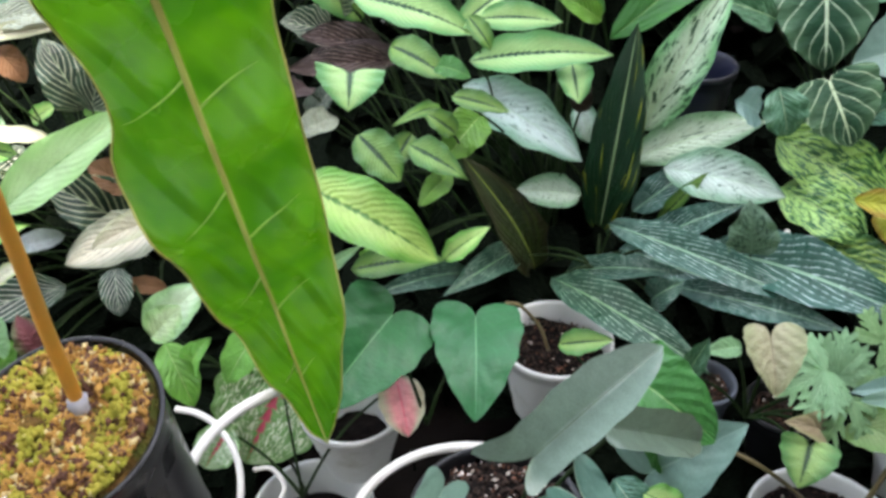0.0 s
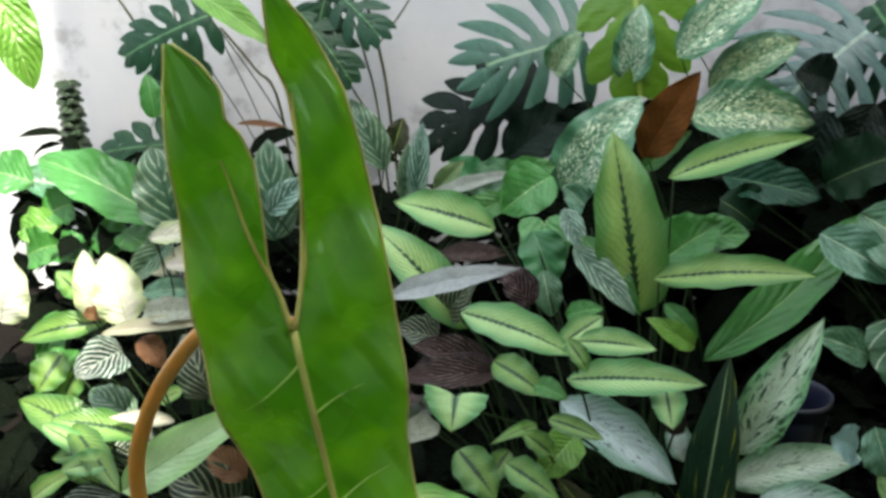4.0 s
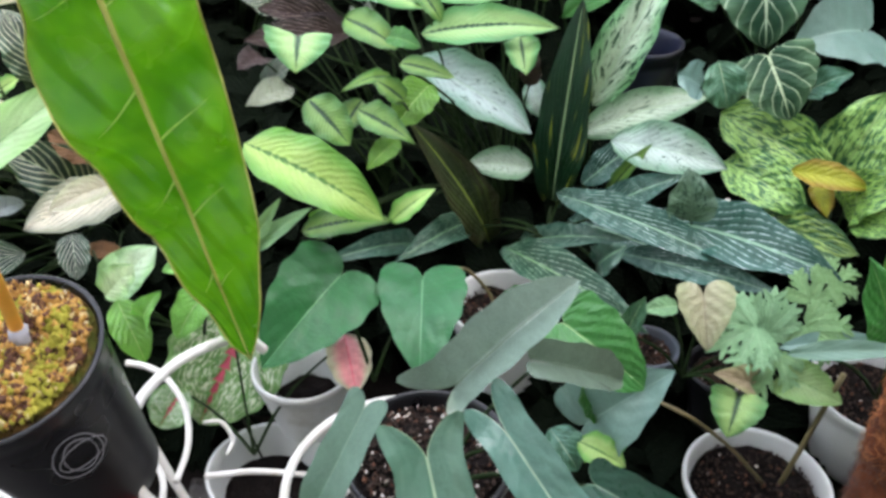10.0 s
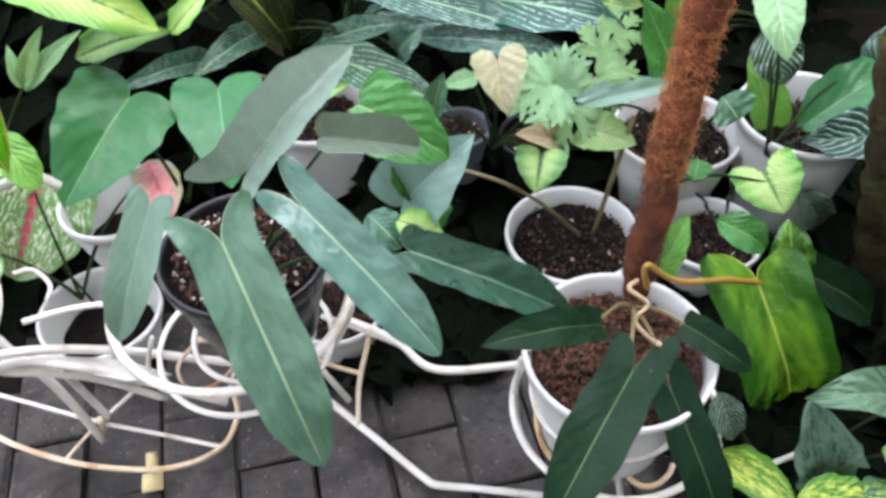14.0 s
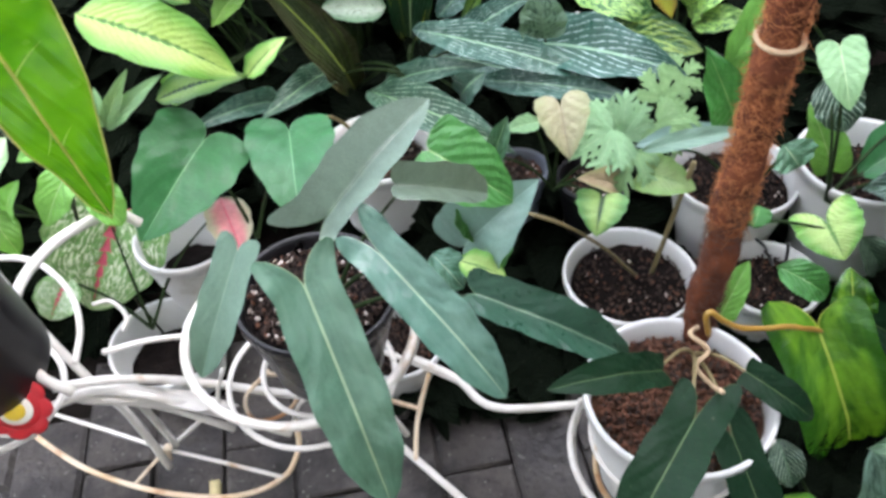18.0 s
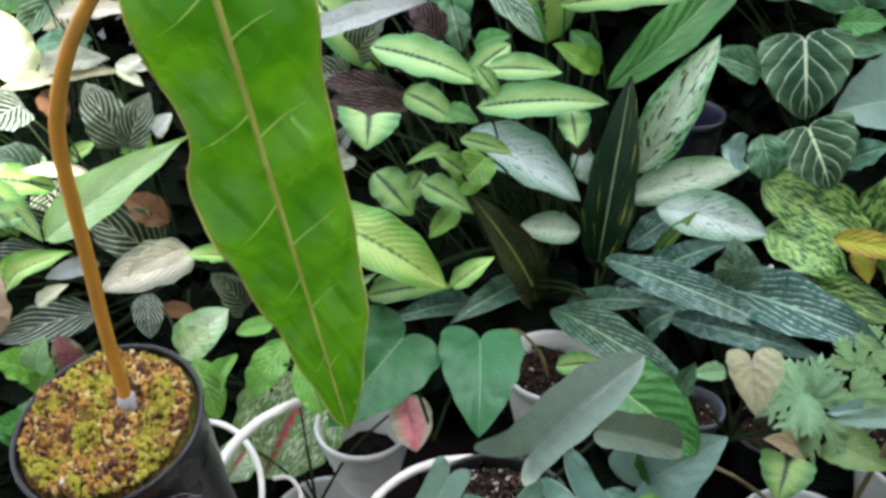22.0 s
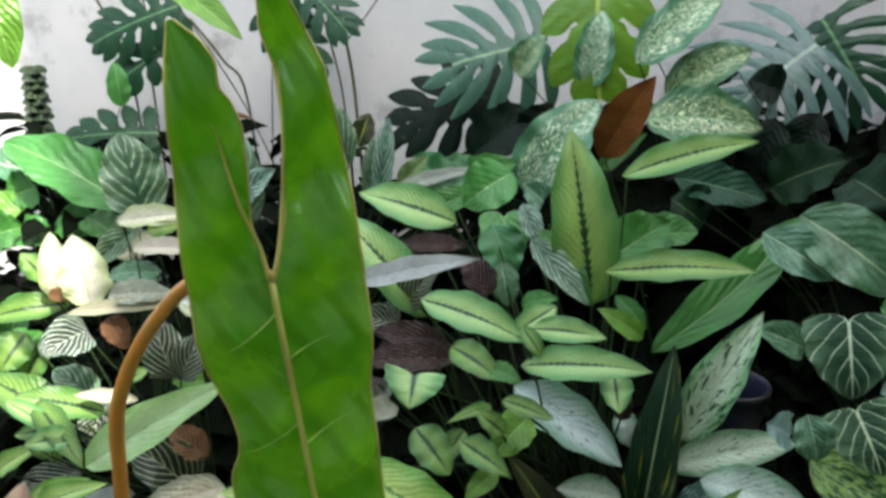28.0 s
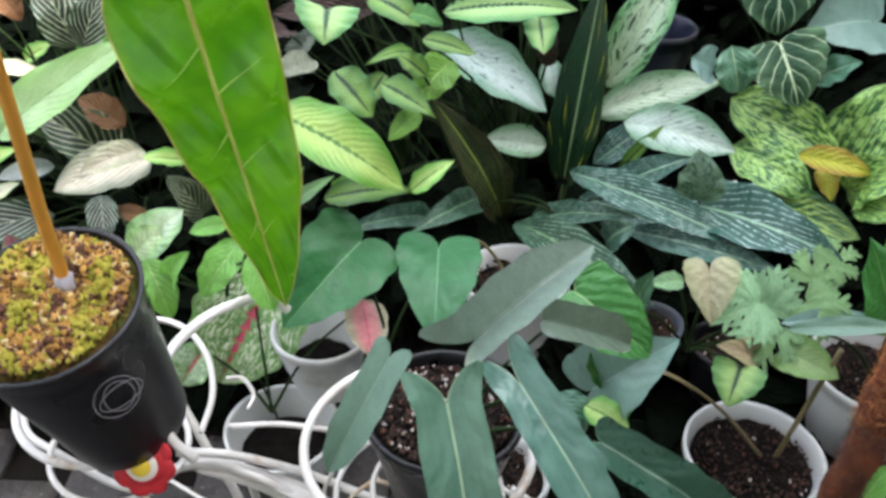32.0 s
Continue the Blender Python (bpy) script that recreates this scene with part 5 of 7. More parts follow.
leaf(p, "purple", "lance", (-0.234, 1.346, 0.560), (-0.086, 1.290, 0.624), 0.041, (-0.49, -0.66, 0.57), stalk=crown)
leaf(p, "stripe", "lance", (-0.218, 1.256, 0.510), (-0.164, 1.234, 0.586), 0.040, (-0.53, -0.84, 0.12), stalk=crown)
leaf(p, "green", "ovate", (0.034, 1.346, 0.681), (0.090, 1.323, 0.709), 0.035, (-0.53, -0.69, 0.49), stalk=crown)
leaf(p, "limedark", "lance", (0.036, 1.256, 0.680), (0.074, 1.234, 0.634), 0.031, (0.14, -0.84, 0.52), stalk=crown)
leaf(p, "green", "ovate", (-0.009, 1.194, 0.629), (0.037, 1.154, 0.632), 0.033, (-0.23, -0.62, 0.75), stalk=crown)
leaf(p, "limedark", "ovate", (0.020, 1.078, 0.579), (-0.022, 1.078, 0.614), 0.034, (0.41, -0.76, 0.50), stalk=crown)
leaf(p, "purple", "ovate", (0.214, 1.256, 0.518), (0.213, 1.256, 0.591), 0.034, (-0.12, -0.99, -0.00), stalk=crown)
leaf(p, "green", "lance", (0.200, 1.402, 0.688), (0.261, 1.390, 0.632), 0.035, (0.21, -0.89, 0.41), stalk=crown)
leaf(p, "pewter", "ovate", (-0.013, 1.514, 0.699), (0.007, 1.480, 0.621), 0.054, (0.09, -0.91, 0.41), stalk=crown)
leaf(p, "deep", "ovate", (-0.040, 1.682, 0.723), (0.006, 1.626, 0.628), 0.094, (0.07, -0.85, 0.53), stalk=crown)
leaf(p, "green", "ovate", (0.209, 1.682, 0.709), (0.328, 1.682, 0.745), 0.072, (-0.17, -0.81, 0.57), stalk=crown)
leaf(p, "pewter", "lance", (0.084, 1.906, 0.697), (0.017, 1.906, 0.762), 0.067, (0.30, -0.90, 0.31), stalk=crown)
leaf(p, "streakred", "ovate", (-0.440, 2.200, 0.769), (-0.410, 2.200, 0.860), 0.067, (0.02, -1.00, -0.01), stalk=crown)
leaf(p, "deep", "ovate", (-0.186, 2.100, 0.700), (-0.274, 2.100, 0.771), 0.090, (0.32, -0.86, 0.39), stalk=crown)

p = thing("lime_dumb_cane", "dumb cane with lime leaves and a dark feathered midrib", "plant")
crown = (0.200, 1.400, 0.150)
leaf(p, "lime", "lance", (-0.117, 1.682, 0.723), (-0.330, 1.682, 0.779), 0.091, (0.14, -0.83, 0.54), stalk=crown)
leaf(p, "lime", "ovate", (0.163, 1.458, 0.644), (0.102, 1.435, 0.975), 0.121, (0.08, -1.00, -0.05), stalk=crown)
leaf(p, "lime", "lance", (0.204, 1.514, 0.883), (0.422, 1.458, 0.975), 0.059, (-0.39, -0.81, 0.44), stalk=crown)
leaf(p, "lime", "lance", (0.178, 1.402, 0.733), (0.426, 1.346, 0.775), 0.059, (-0.27, -0.76, 0.59), stalk=crown)
leaf(p, "lime", "lance", (-0.143, 1.323, 0.689), (0.051, 1.278, 0.646), 0.069, (-0.02, -0.74, 0.68), stalk=crown)
leaf(p, "lime", "lance", (0.052, 1.290, 0.662), (0.175, 1.256, 0.672), 0.047, (-0.26, -0.76, 0.60), stalk=crown)
leaf(p, "lime", "lance", (0.038, 1.256, 0.608), (0.240, 1.194, 0.650), 0.059, (-0.35, -0.73, 0.59), stalk=crown)
leaf(p, "lime", "heart", (-0.108, 1.004, 0.704), (-0.109, 0.968, 0.674), 0.082, (0.16, -0.64, 0.75), stalk=crown, ears=0.2, spread=0.25)
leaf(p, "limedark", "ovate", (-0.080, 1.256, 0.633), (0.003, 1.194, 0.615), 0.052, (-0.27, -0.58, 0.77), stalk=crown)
leaf(p, "lime", "ovate", (0.192, 1.234, 0.612), (0.198, 1.174, 0.580), 0.053, (-0.06, -0.81, 0.58), stalk=crown)
leaf(p, "lime", "lance", (-0.154, 1.514, 0.573), (-0.339, 1.514, 0.787), 0.099, (0.42, -0.83, 0.37), stalk=crown)
leaf(p, "lime", "lance", (0.093, 1.323, 0.693), (0.018, 1.290, 0.646), 0.047, (-0.00, -0.82, 0.58), stalk=crown)
leaf(p, "green", "lance", (-0.090, 1.794, 0.763), (-0.229, 1.794, 0.691), 0.066, (-0.23, -0.87, 0.44), stalk=crown)
leaf(p, "green", "lance", (0.057, 1.480, 0.781), (0.162, 1.402, 0.665), 0.052, (0.01, -0.82, 0.57), stalk=crown)
leaf(p, "stripefine", "lance", (0.043, 1.435, 0.774), (0.148, 1.346, 0.688), 0.050, (-0.08, -0.74, 0.67), stalk=crown)
leaf(p, "stripefine", "lance", (0.023, 1.682, 0.774), (0.061, 1.626, 0.697), 0.046, (-0.00, -0.81, 0.59), stalk=crown)
leaf(p, "paddle", "lance", (0.249, 1.346, 0.634), (0.164, 1.323, 0.693), 0.041, (0.46, -0.82, 0.34), stalk=crown)
leaf(p, "green", "lance", (0.283, 1.458, 0.556), (0.558, 1.592, 0.805), 0.090, (-0.17, -0.78, 0.60), bow=0.06)
leaf(p, "green", "ovate", (0.191, 1.570, 0.688), (0.309, 1.570, 0.786), 0.100, (-0.35, -0.84, 0.43), stalk=crown)
leaf(p, "green", "ovate", (0.268, 1.626, 0.731), (0.363, 1.570, 0.765), 0.081, (-0.57, -0.65, 0.50), stalk=crown)
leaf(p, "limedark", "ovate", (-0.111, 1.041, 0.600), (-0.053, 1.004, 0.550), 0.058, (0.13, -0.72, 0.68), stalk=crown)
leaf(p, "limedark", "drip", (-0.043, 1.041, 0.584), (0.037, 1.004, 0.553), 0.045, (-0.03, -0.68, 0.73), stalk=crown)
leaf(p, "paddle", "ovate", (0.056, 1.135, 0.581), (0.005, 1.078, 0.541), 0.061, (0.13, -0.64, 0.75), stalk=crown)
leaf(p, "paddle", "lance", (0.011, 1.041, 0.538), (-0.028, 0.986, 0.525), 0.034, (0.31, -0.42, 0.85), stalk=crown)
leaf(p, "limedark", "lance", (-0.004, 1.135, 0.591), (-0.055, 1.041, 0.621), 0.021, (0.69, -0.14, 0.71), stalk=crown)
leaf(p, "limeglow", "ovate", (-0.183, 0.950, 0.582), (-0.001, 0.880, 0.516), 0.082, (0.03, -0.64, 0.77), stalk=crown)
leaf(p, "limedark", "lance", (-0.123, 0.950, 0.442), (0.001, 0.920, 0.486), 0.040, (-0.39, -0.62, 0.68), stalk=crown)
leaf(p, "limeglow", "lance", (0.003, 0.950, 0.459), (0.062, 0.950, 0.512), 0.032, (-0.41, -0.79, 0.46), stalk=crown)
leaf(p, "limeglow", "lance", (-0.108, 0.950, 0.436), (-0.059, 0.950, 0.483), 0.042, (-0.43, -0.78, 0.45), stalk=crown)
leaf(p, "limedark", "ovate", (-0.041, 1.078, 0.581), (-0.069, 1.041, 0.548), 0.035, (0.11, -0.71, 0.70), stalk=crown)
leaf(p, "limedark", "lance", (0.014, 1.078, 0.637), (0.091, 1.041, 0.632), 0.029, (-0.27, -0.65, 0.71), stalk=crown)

p = thing("calathea", "calathea with purple undersides and pale stripes", "plant")
crown = (0.000, 1.350, 0.150)
leaf(p, "stripesilver", "lance", (-0.299, 1.458, 0.655), (-0.052, 1.402, 0.744), 0.046, (-0.35, -0.82, 0.45), stalk=crown)
leaf(p, "purple", "lance", (-0.218, 1.570, 0.704), (-0.083, 1.570, 0.710), 0.041, (-0.03, -0.80, 0.60), stalk=crown)
leaf(p, "purple", "lance", (-0.075, 1.290, 0.595), (-0.240, 1.234, 0.605), 0.050, (0.29, -0.73, 0.62), stalk=crown)
leaf(p, "purple", "ovate", (-0.212, 1.234, 0.578), (-0.228, 1.135, 0.602), 0.040, (0.59, 0.10, 0.80), stalk=crown)
leaf(p, "purple", "lance", (-0.102, 1.346, 0.586), (-0.222, 1.290, 0.638), 0.062, (0.54, -0.62, 0.57), stalk=crown)
leaf(p, "stripe", "ovate", (-0.201, 1.458, 0.572), (-0.276, 1.402, 0.616), 0.067, (0.69, -0.52, 0.51), stalk=crown)
leaf(p, "stripesilver", "lance", (-0.174, 1.234, 0.526), (-0.221, 1.135, 0.546), 0.044, (0.65, -0.15, 0.74), stalk=crown)
leaf(p, "stripe", "ovate", (-0.199, 1.514, 0.595), (-0.136, 1.458, 0.691), 0.071, (-0.64, -0.77, -0.03), stalk=crown)
leaf(p, "purple", "ovate", (-0.030, 1.458, 0.652), (-0.084, 1.458, 0.727), 0.064, (0.38, -0.89, 0.27), stalk=crown)

p = thing("aglaonema", "aglaonema with silver leaves flecked dark green in a grey pot", "plant")
crown = (0.330, 1.300, 0.200)
leaf(p, "silverlime", "lance", (0.331, 1.323, 0.450), (0.424, 1.290, 0.712), 0.085, (-0.45, -0.89, 0.04), stalk=crown)
leaf(p, "silver", "lance", (0.028, 1.290, 0.551), (0.215, 1.194, 0.475), 0.087, (0.01, -0.73, 0.68), stalk=crown)
leaf(p, "silver", "lance", (0.309, 1.290, 0.413), (0.506, 1.256, 0.507), 0.073, (-0.40, -0.70, 0.59), stalk=crown)
leaf(p, "silver", "lance", (0.352, 1.234, 0.429), (0.525, 1.154, 0.430), 0.084, (-0.30, -0.64, 0.70), stalk=crown)
leaf(p, "silver", "lance", (0.226, 1.256, 0.364), (0.112, 1.234, 0.389), 0.059, (0.28, -0.67, 0.68), stalk=crown)
leaf(p, "silver", "lance", (0.222, 1.346, 0.495), (0.244, 1.323, 0.425), 0.046, (0.04, -0.95, 0.31), stalk=crown)
leaf(p, "streak", "lance", (0.320, 1.194, 0.301), (0.451, 1.135, 0.426), 0.054, (-0.56, -0.63, 0.54), stalk=crown)
leaf(p, "streak", "lance", (0.312, 1.234, 0.345), (0.420, 1.234, 0.442), 0.055, (-0.46, -0.72, 0.52), stalk=crown)
leaf(p, "limedark", "lance", (0.353, 1.214, 0.336), (0.405, 1.174, 0.457), 0.025, (-0.73, -0.67, 0.10), stalk=crown)

p = thing("cordyline", "dark rosette with leaves streaked cream and bronze", "plant")
crown = (0.245, 1.140, 0.300)
leaf(p, "streakdark", "lance", (0.267, 1.278, 0.265), (0.288, 1.256, 0.665), 0.085, (-0.21, -0.98, -0.04), stalk=crown)
leaf(p, "streakred", "lance", (0.155, 1.256, 0.201), (0.030, 1.078, 0.543), 0.079, (0.71, -0.69, -0.10), stalk=crown)
leaf(p, "streak", "lance", (0.415, 1.154, 0.323), (0.613, 0.880, 0.411), 0.097, (-0.65, -0.24, 0.72), stalk=crown, bow=-0.02)
leaf(p, "streak", "lance", (0.256, 1.150, 0.379), (0.514, 0.970, 0.362), 0.060, (-0.33, -0.55, 0.77), stalk=crown)
leaf(p, "streak", "lance", (0.285, 1.174, 0.313), (0.472, 1.022, 0.324), 0.057, (-0.12, -0.68, 0.72), stalk=crown)
leaf(p, "streak", "lance", (0.346, 1.059, 0.326), (0.559, 0.930, 0.349), 0.046, (-0.17, -0.65, 0.74), stalk=crown)
leaf(p, "streak", "lance", (0.171, 1.135, 0.283), (0.360, 0.880, 0.323), 0.069, (-0.49, -0.24, 0.84), stalk=crown)
leaf(p, "streak", "lance", (0.202, 1.194, 0.248), (0.344, 1.041, 0.371), 0.044, (-0.56, -0.48, 0.68), stalk=crown)
leaf(p, "streak", "lance", (0.128, 1.234, 0.270), (0.012, 1.041, 0.335), 0.053, (0.38, -0.44, 0.81), stalk=crown)
leaf(p, "streak", "lance", (0.036, 1.234, 0.213), (-0.093, 1.041, 0.336), 0.046, (0.57, -0.35, 0.75), stalk=crown)
leaf(p, "streak", "lance", (0.314, 1.041, 0.312), (0.341, 1.004, 0.377), 0.050, (-0.79, -0.55, 0.26), stalk=crown)

p = thing("anthurium", "anthurium with heart leaves netted by white veins", "plant")
crown = (0.750, 1.500, 0.200)
leaf(p, "veined", "heart", (0.581, 1.330, 0.692), (0.601, 1.300, 0.562), 0.145, (-0.24, -0.95, 0.18), stalk=crown, ears=0.14, fold=0.06)
leaf(p, "veined", "heart", (0.590, 1.250, 0.569), (0.628, 1.200, 0.485), 0.127, (-0.19, -0.88, 0.44), stalk=crown, ears=0.14)
leaf(p, "pewter", "ovate", (0.494, 1.200, 0.587), (0.518, 1.180, 0.514), 0.065, (-0.11, -0.97, 0.23), stalk=crown)
leaf(p, "pewter", "ovate", (0.526, 1.500, 0.831), (0.698, 1.400, 0.730), 0.128, (-0.20, -0.85, 0.50), stalk=crown)
leaf(p, "pewter", "lance", (0.460, 1.480, 0.800), (0.577, 1.420, 0.738), 0.085, (-0.16, -0.84, 0.51), stalk=crown)
leaf(p, "pewter", "ovate", (0.545, 1.400, 0.610), (0.446, 1.380, 0.652), 0.063, (0.36, -0.82, 0.45), stalk=crown)
leaf(p, "powder", "heart", (0.830, 1.450, 0.538), (0.689, 1.400, 0.537), 0.167, (0.21, -0.62, 0.75), stalk=crown)
leaf(p, "pewter", "ovate", (0.782, 1.500, 0.697), (0.736, 1.500, 0.811), 0.093, (-0.14, -0.99, -0.06), stalk=crown)
leaf(p, "powder", "ovate", (0.480, 1.220, 0.535), (0.434, 1.200, 0.566), 0.062, (0.58, -0.70, 0.42), stalk=crown)
leaf(p, "green", "lance", (0.656, 1.400, 0.699), (0.719, 1.350, 0.716), 0.051, (-0.61, -0.58, 0.54), stalk=crown)
leaf(p, "pewter", "lance", (0.662, 1.400, 0.668), (0.737, 1.350, 0.676), 0.062, (-0.49, -0.65, 0.59), stalk=crown)
leaf(p, "pewter", "lance", (0.661, 1.250, 0.510), (0.703, 1.200, 0.567), 0.049, (-0.87, -0.39, 0.29), stalk=crown)

p = thing("camouflage_aglaonema", "aglaonema with leaves mottled light and dark green", "plant")
crown = (0.720, 1.150, 0.200)
leaf(p, "camo", "ovate", (0.544, 1.290, 0.452), (0.716, 1.194, 0.385), 0.113, (-0.17, -0.75, 0.64), stalk=crown)
leaf(p, "camo", "ovate", (0.755, 1.256, 0.317), (0.804, 1.256, 0.507), 0.129, (-0.58, -0.80, 0.15), stalk=crown)
leaf(p, "camo", "ovate", (0.546, 1.234, 0.391), (0.662, 1.135, 0.357), 0.091, (-0.32, -0.62, 0.72), stalk=crown)
leaf(p, "camodark", "ovate", (0.600, 1.194, 0.300), (0.706, 1.041, 0.344), 0.078, (-0.32, -0.61, 0.72), stalk=crown)
leaf(p, "yellow", "lance", (0.620, 1.135, 0.432), (0.720, 1.078, 0.436), 0.045, (-0.12, -0.73, 0.67), stalk=crown)
leaf(p, "yellow", "lance", (0.665, 1.135, 0.410), (0.668, 1.078, 0.385), 0.037, (-0.25, -0.82, 0.51), stalk=crown)
leaf(p, "camo", "ovate", (0.720, 1.135, 0.362), (0.739, 1.041, 0.469), 0.084, (-0.89, -0.39, 0.25), stalk=crown)
leaf(p, "camo", "lance", (0.709, 1.078, 0.365), (0.762, 1.004, 0.411), 0.046, (-0.49, -0.54, 0.68), stalk=crown)

p = thing("maranta", "small maranta with dark blotched leaves", "plant")
crown = (0.510, 1.180, 0.150)
leaf(p, "maranta", "ovate", (0.450, 1.050, 0.392), (0.436, 1.050, 0.479), 0.072, (-0.14, -0.99, -0.02), stalk=crown)

p = thing("banana_seedling", "grassy bright green seedling with narrow leaves", "plant")
crown = (0.920, 0.950, 0.300)
leaf(p, "lightgreen", "lance", (0.722, 0.950, 0.335), (0.762, 0.950, 0.536), 0.048, (-0.64, -0.76, 0.13), stalk=crown)
leaf(p, "lightgreen", "lance", (0.713, 0.950, 0.366), (0.757, 0.950, 0.485), 0.040, (-0.66, -0.71, 0.25), stalk=crown)
leaf(p, "green", "lance", (0.719, 0.950, 0.314), (0.749, 0.950, 0.413), 0.042, (-0.67, -0.72, 0.20), stalk=crown)
leaf(p, "lightgreen", "lance", (0.756, 1.000, 0.456), (0.808, 1.000, 0.542), 0.056, (-0.63, -0.67, 0.39), stalk=crown)
leaf(p, "green", "lance", (0.746, 0.930, 0.368), (0.754, 0.930, 0.514), 0.031, (-0.59, -0.81, 0.03), stalk=crown)

p = thing("chestnut_seedling", "seedling with dark quilted leaves", "plant")
crown = (0.680, 0.820, 0.250)
leaf(p, "green", "lance", (0.665, 0.800, 0.354), (0.580, 0.780, 0.520), 0.067, (0.10, -0.99, -0.07), stalk=crown)
leaf(p, "powder", "lance", (0.516, 0.780, 0.370), (0.630, 0.720, 0.431), 0.026, (-0.59, -0.44, 0.68), stalk=crown)

p = thing("heart_leaf_philodendron", "philodendron with two deep green heart leaves in a white pot", "plant")
crown = (-0.020, 0.820, 0.280)
leaf(p, "deep", "heart", (-0.070, 0.896, 0.400), (-0.162, 0.785, 0.338), 0.132, (0.19, -0.59, 0.78), stalk=crown, spread=-0.03)
leaf(p, "deep", "heart", (0.046, 0.918, 0.378), (0.045, 0.785, 0.325), 0.121, (0.07, -0.37, 0.93), stalk=crown, spread=-0.03)

p = thing("caladium", "caladium with green leaves splashed pink and white", "plant")
crown = (-0.200, 0.800, 0.150)
leaf(p, "pinkcal", "heart", (-0.232, 0.920, 0.265), (-0.299, 0.860, 0.142), 0.171, (0.02, -0.90, 0.43), stalk=crown)
leaf(p, "pink", "ovate", (-0.064, 0.874, 0.318), (-0.044, 0.807, 0.270), 0.062, (0.09, -0.56, 0.82), stalk=crown)
leaf(p, "pinkcal", "ovate", (-0.309, 0.880, 0.210), (-0.351, 0.840, 0.160), 0.064, (0.03, -0.79, 0.61), stalk=crown)

p = thing("tree_philodendron_seedling", "bright seedling with three-fingered light leaves", "plant")
crown = (-0.300, 0.950, 0.200)
leaf(p, "lightgreen", "ovate", (-0.360, 0.850, 0.399), (-0.320, 0.800, 0.334), 0.049, (0.31, -0.65, 0.70), stalk=crown)
leaf(p, "lightgreen", "ovate", (-0.220, 0.850, 0.440), (-0.275, 0.800, 0.374), 0.047, (0.01, -0.80, 0.60), stalk=crown)
leaf(p, "mint", "lance", (-0.202, 0.950, 0.406), (-0.153, 0.950, 0.490), 0.023, (-0.23, -0.97, 0.13), stalk=crown)
leaf(p, "mint", "lance", (-0.200, 0.950, 0.404), (-0.112, 0.950, 0.480), 0.024, (-0.34, -0.85, 0.40))
leaf(p, "mint", "lance", (-0.202, 0.950, 0.410), (-0.197, 0.950, 0.471), 0.018, (0.22, -0.98, -0.02))
leaf(p, "mintpale", "ovate", (-0.411, 0.920, 0.349), (-0.337, 0.950, 0.414), 0.065, (-0.11, -0.85, 0.52), stalk=crown)
leaf(p, "lightgreen", "ovate", (-0.251, 0.900, 0.428), (-0.303, 0.880, 0.426), 0.027, (0.20, -0.61, 0.76), stalk=crown)
leaf(p, "lightgreen", "ovate", (-0.329, 0.850, 0.356), (-0.287, 0.800, 0.447), 0.037, (-0.69, -0.72, -0.08), stalk=crown)
leaf(p, "lightgreen", "ovate", (-0.181, 0.750, 0.491), (-0.153, 0.720, 0.425), 0.043, (0.33, -0.80, 0.50), stalk=crown)

p = thing("strap_philodendron", "philodendron with long blue-green arrow leaves in a black pot", "plant")
crown = (0.075, 0.520, 0.430)
leaf(p, "glaucous", "arrow", (0.070, 0.420, 0.589), (0.113, 0.330, 0.364), 0.066, (0.18, -0.90, 0.40), stalk=crown, ears=(0.15, 0.15), spread=(0.5, 0.5), fold=0.1, wave=0.11, waves=4.6)
leaf(p, "glaucous", "arrow", (0.137, 0.470, 0.563), (0.241, 0.400, 0.407), 0.054, (0.23, -0.78, 0.59), stalk=crown, ears=(0.2, 0.24), spread=(0.3, 0.2), fold=0.15, wave=0.12, waves=5.2)
leaf(p, "strapdark", "arrow", (0.238, 0.540, 0.408), (0.413, 0.500, 0.298), 0.056, (0.17, -0.60, 0.78), stalk=crown, ears=(0.1, 0.1), fold=0.4, wave=0.12, waves=6.0)
leaf(p, "satin", "arrow", (0.094, 0.520, 0.574), (0.204, 0.580, 0.646), 0.055, (-0.17, -0.61, 0.77), stalk=crown, ears=(0.17, 0.28), spread=(0.3, 0.8), fold=0.6, wave=0.03)
leaf(p, "satin", "arrow", (0.164, 0.560, 0.565), (0.264, 0.600, 0.500), 0.042, (0.60, -0.52, 0.61), stalk=crown, ears=(0.1, 0.1), fold=0.5)
leaf(p, "powder", "arrow", (0.017, 0.460, 0.604), (-0.040, 0.420, 0.491), 0.038, (-0.15, -0.91, 0.40), stalk=crown, ears=(0.12, 0.12))

p = thing("philodendron", "small philodendron with blue-grey leaves", "plant")
crown = (0.300, 0.750, 0.200)
leaf(p, "powder", "heart", (0.261, 0.720, 0.307), (0.340, 0.680, 0.435), 0.107, (-0.72, -0.65, 0.24), stalk=crown)
leaf(p, "green", "heart", (0.220, 0.720, 0.471), (0.317, 0.680, 0.405), 0.094, (0.10, -0.78, 0.62), stalk=crown, ears=0.1)
leaf(p, "green", "ovate", (0.258, 0.740, 0.378), (0.288, 0.720, 0.311), 0.059, (0.18, -0.92, 0.35), stalk=crown)
leaf(p, "limeglow", "ovate", (0.242, 0.680, 0.319), (0.297, 0.650, 0.309), 0.040, (-0.13, -0.52, 0.85), stalk=crown)
leaf(p, "green", "ovate", (0.278, 0.750, 0.296), (0.309, 0.720, 0.242), 0.062, (0.12, -0.84, 0.53), stalk=crown)
leaf(p, "lime", "lance", (0.153, 0.850, 0.397), (0.212, 0.820, 0.433), 0.034, (-0.63, -0.50, 0.59), stalk=crown)
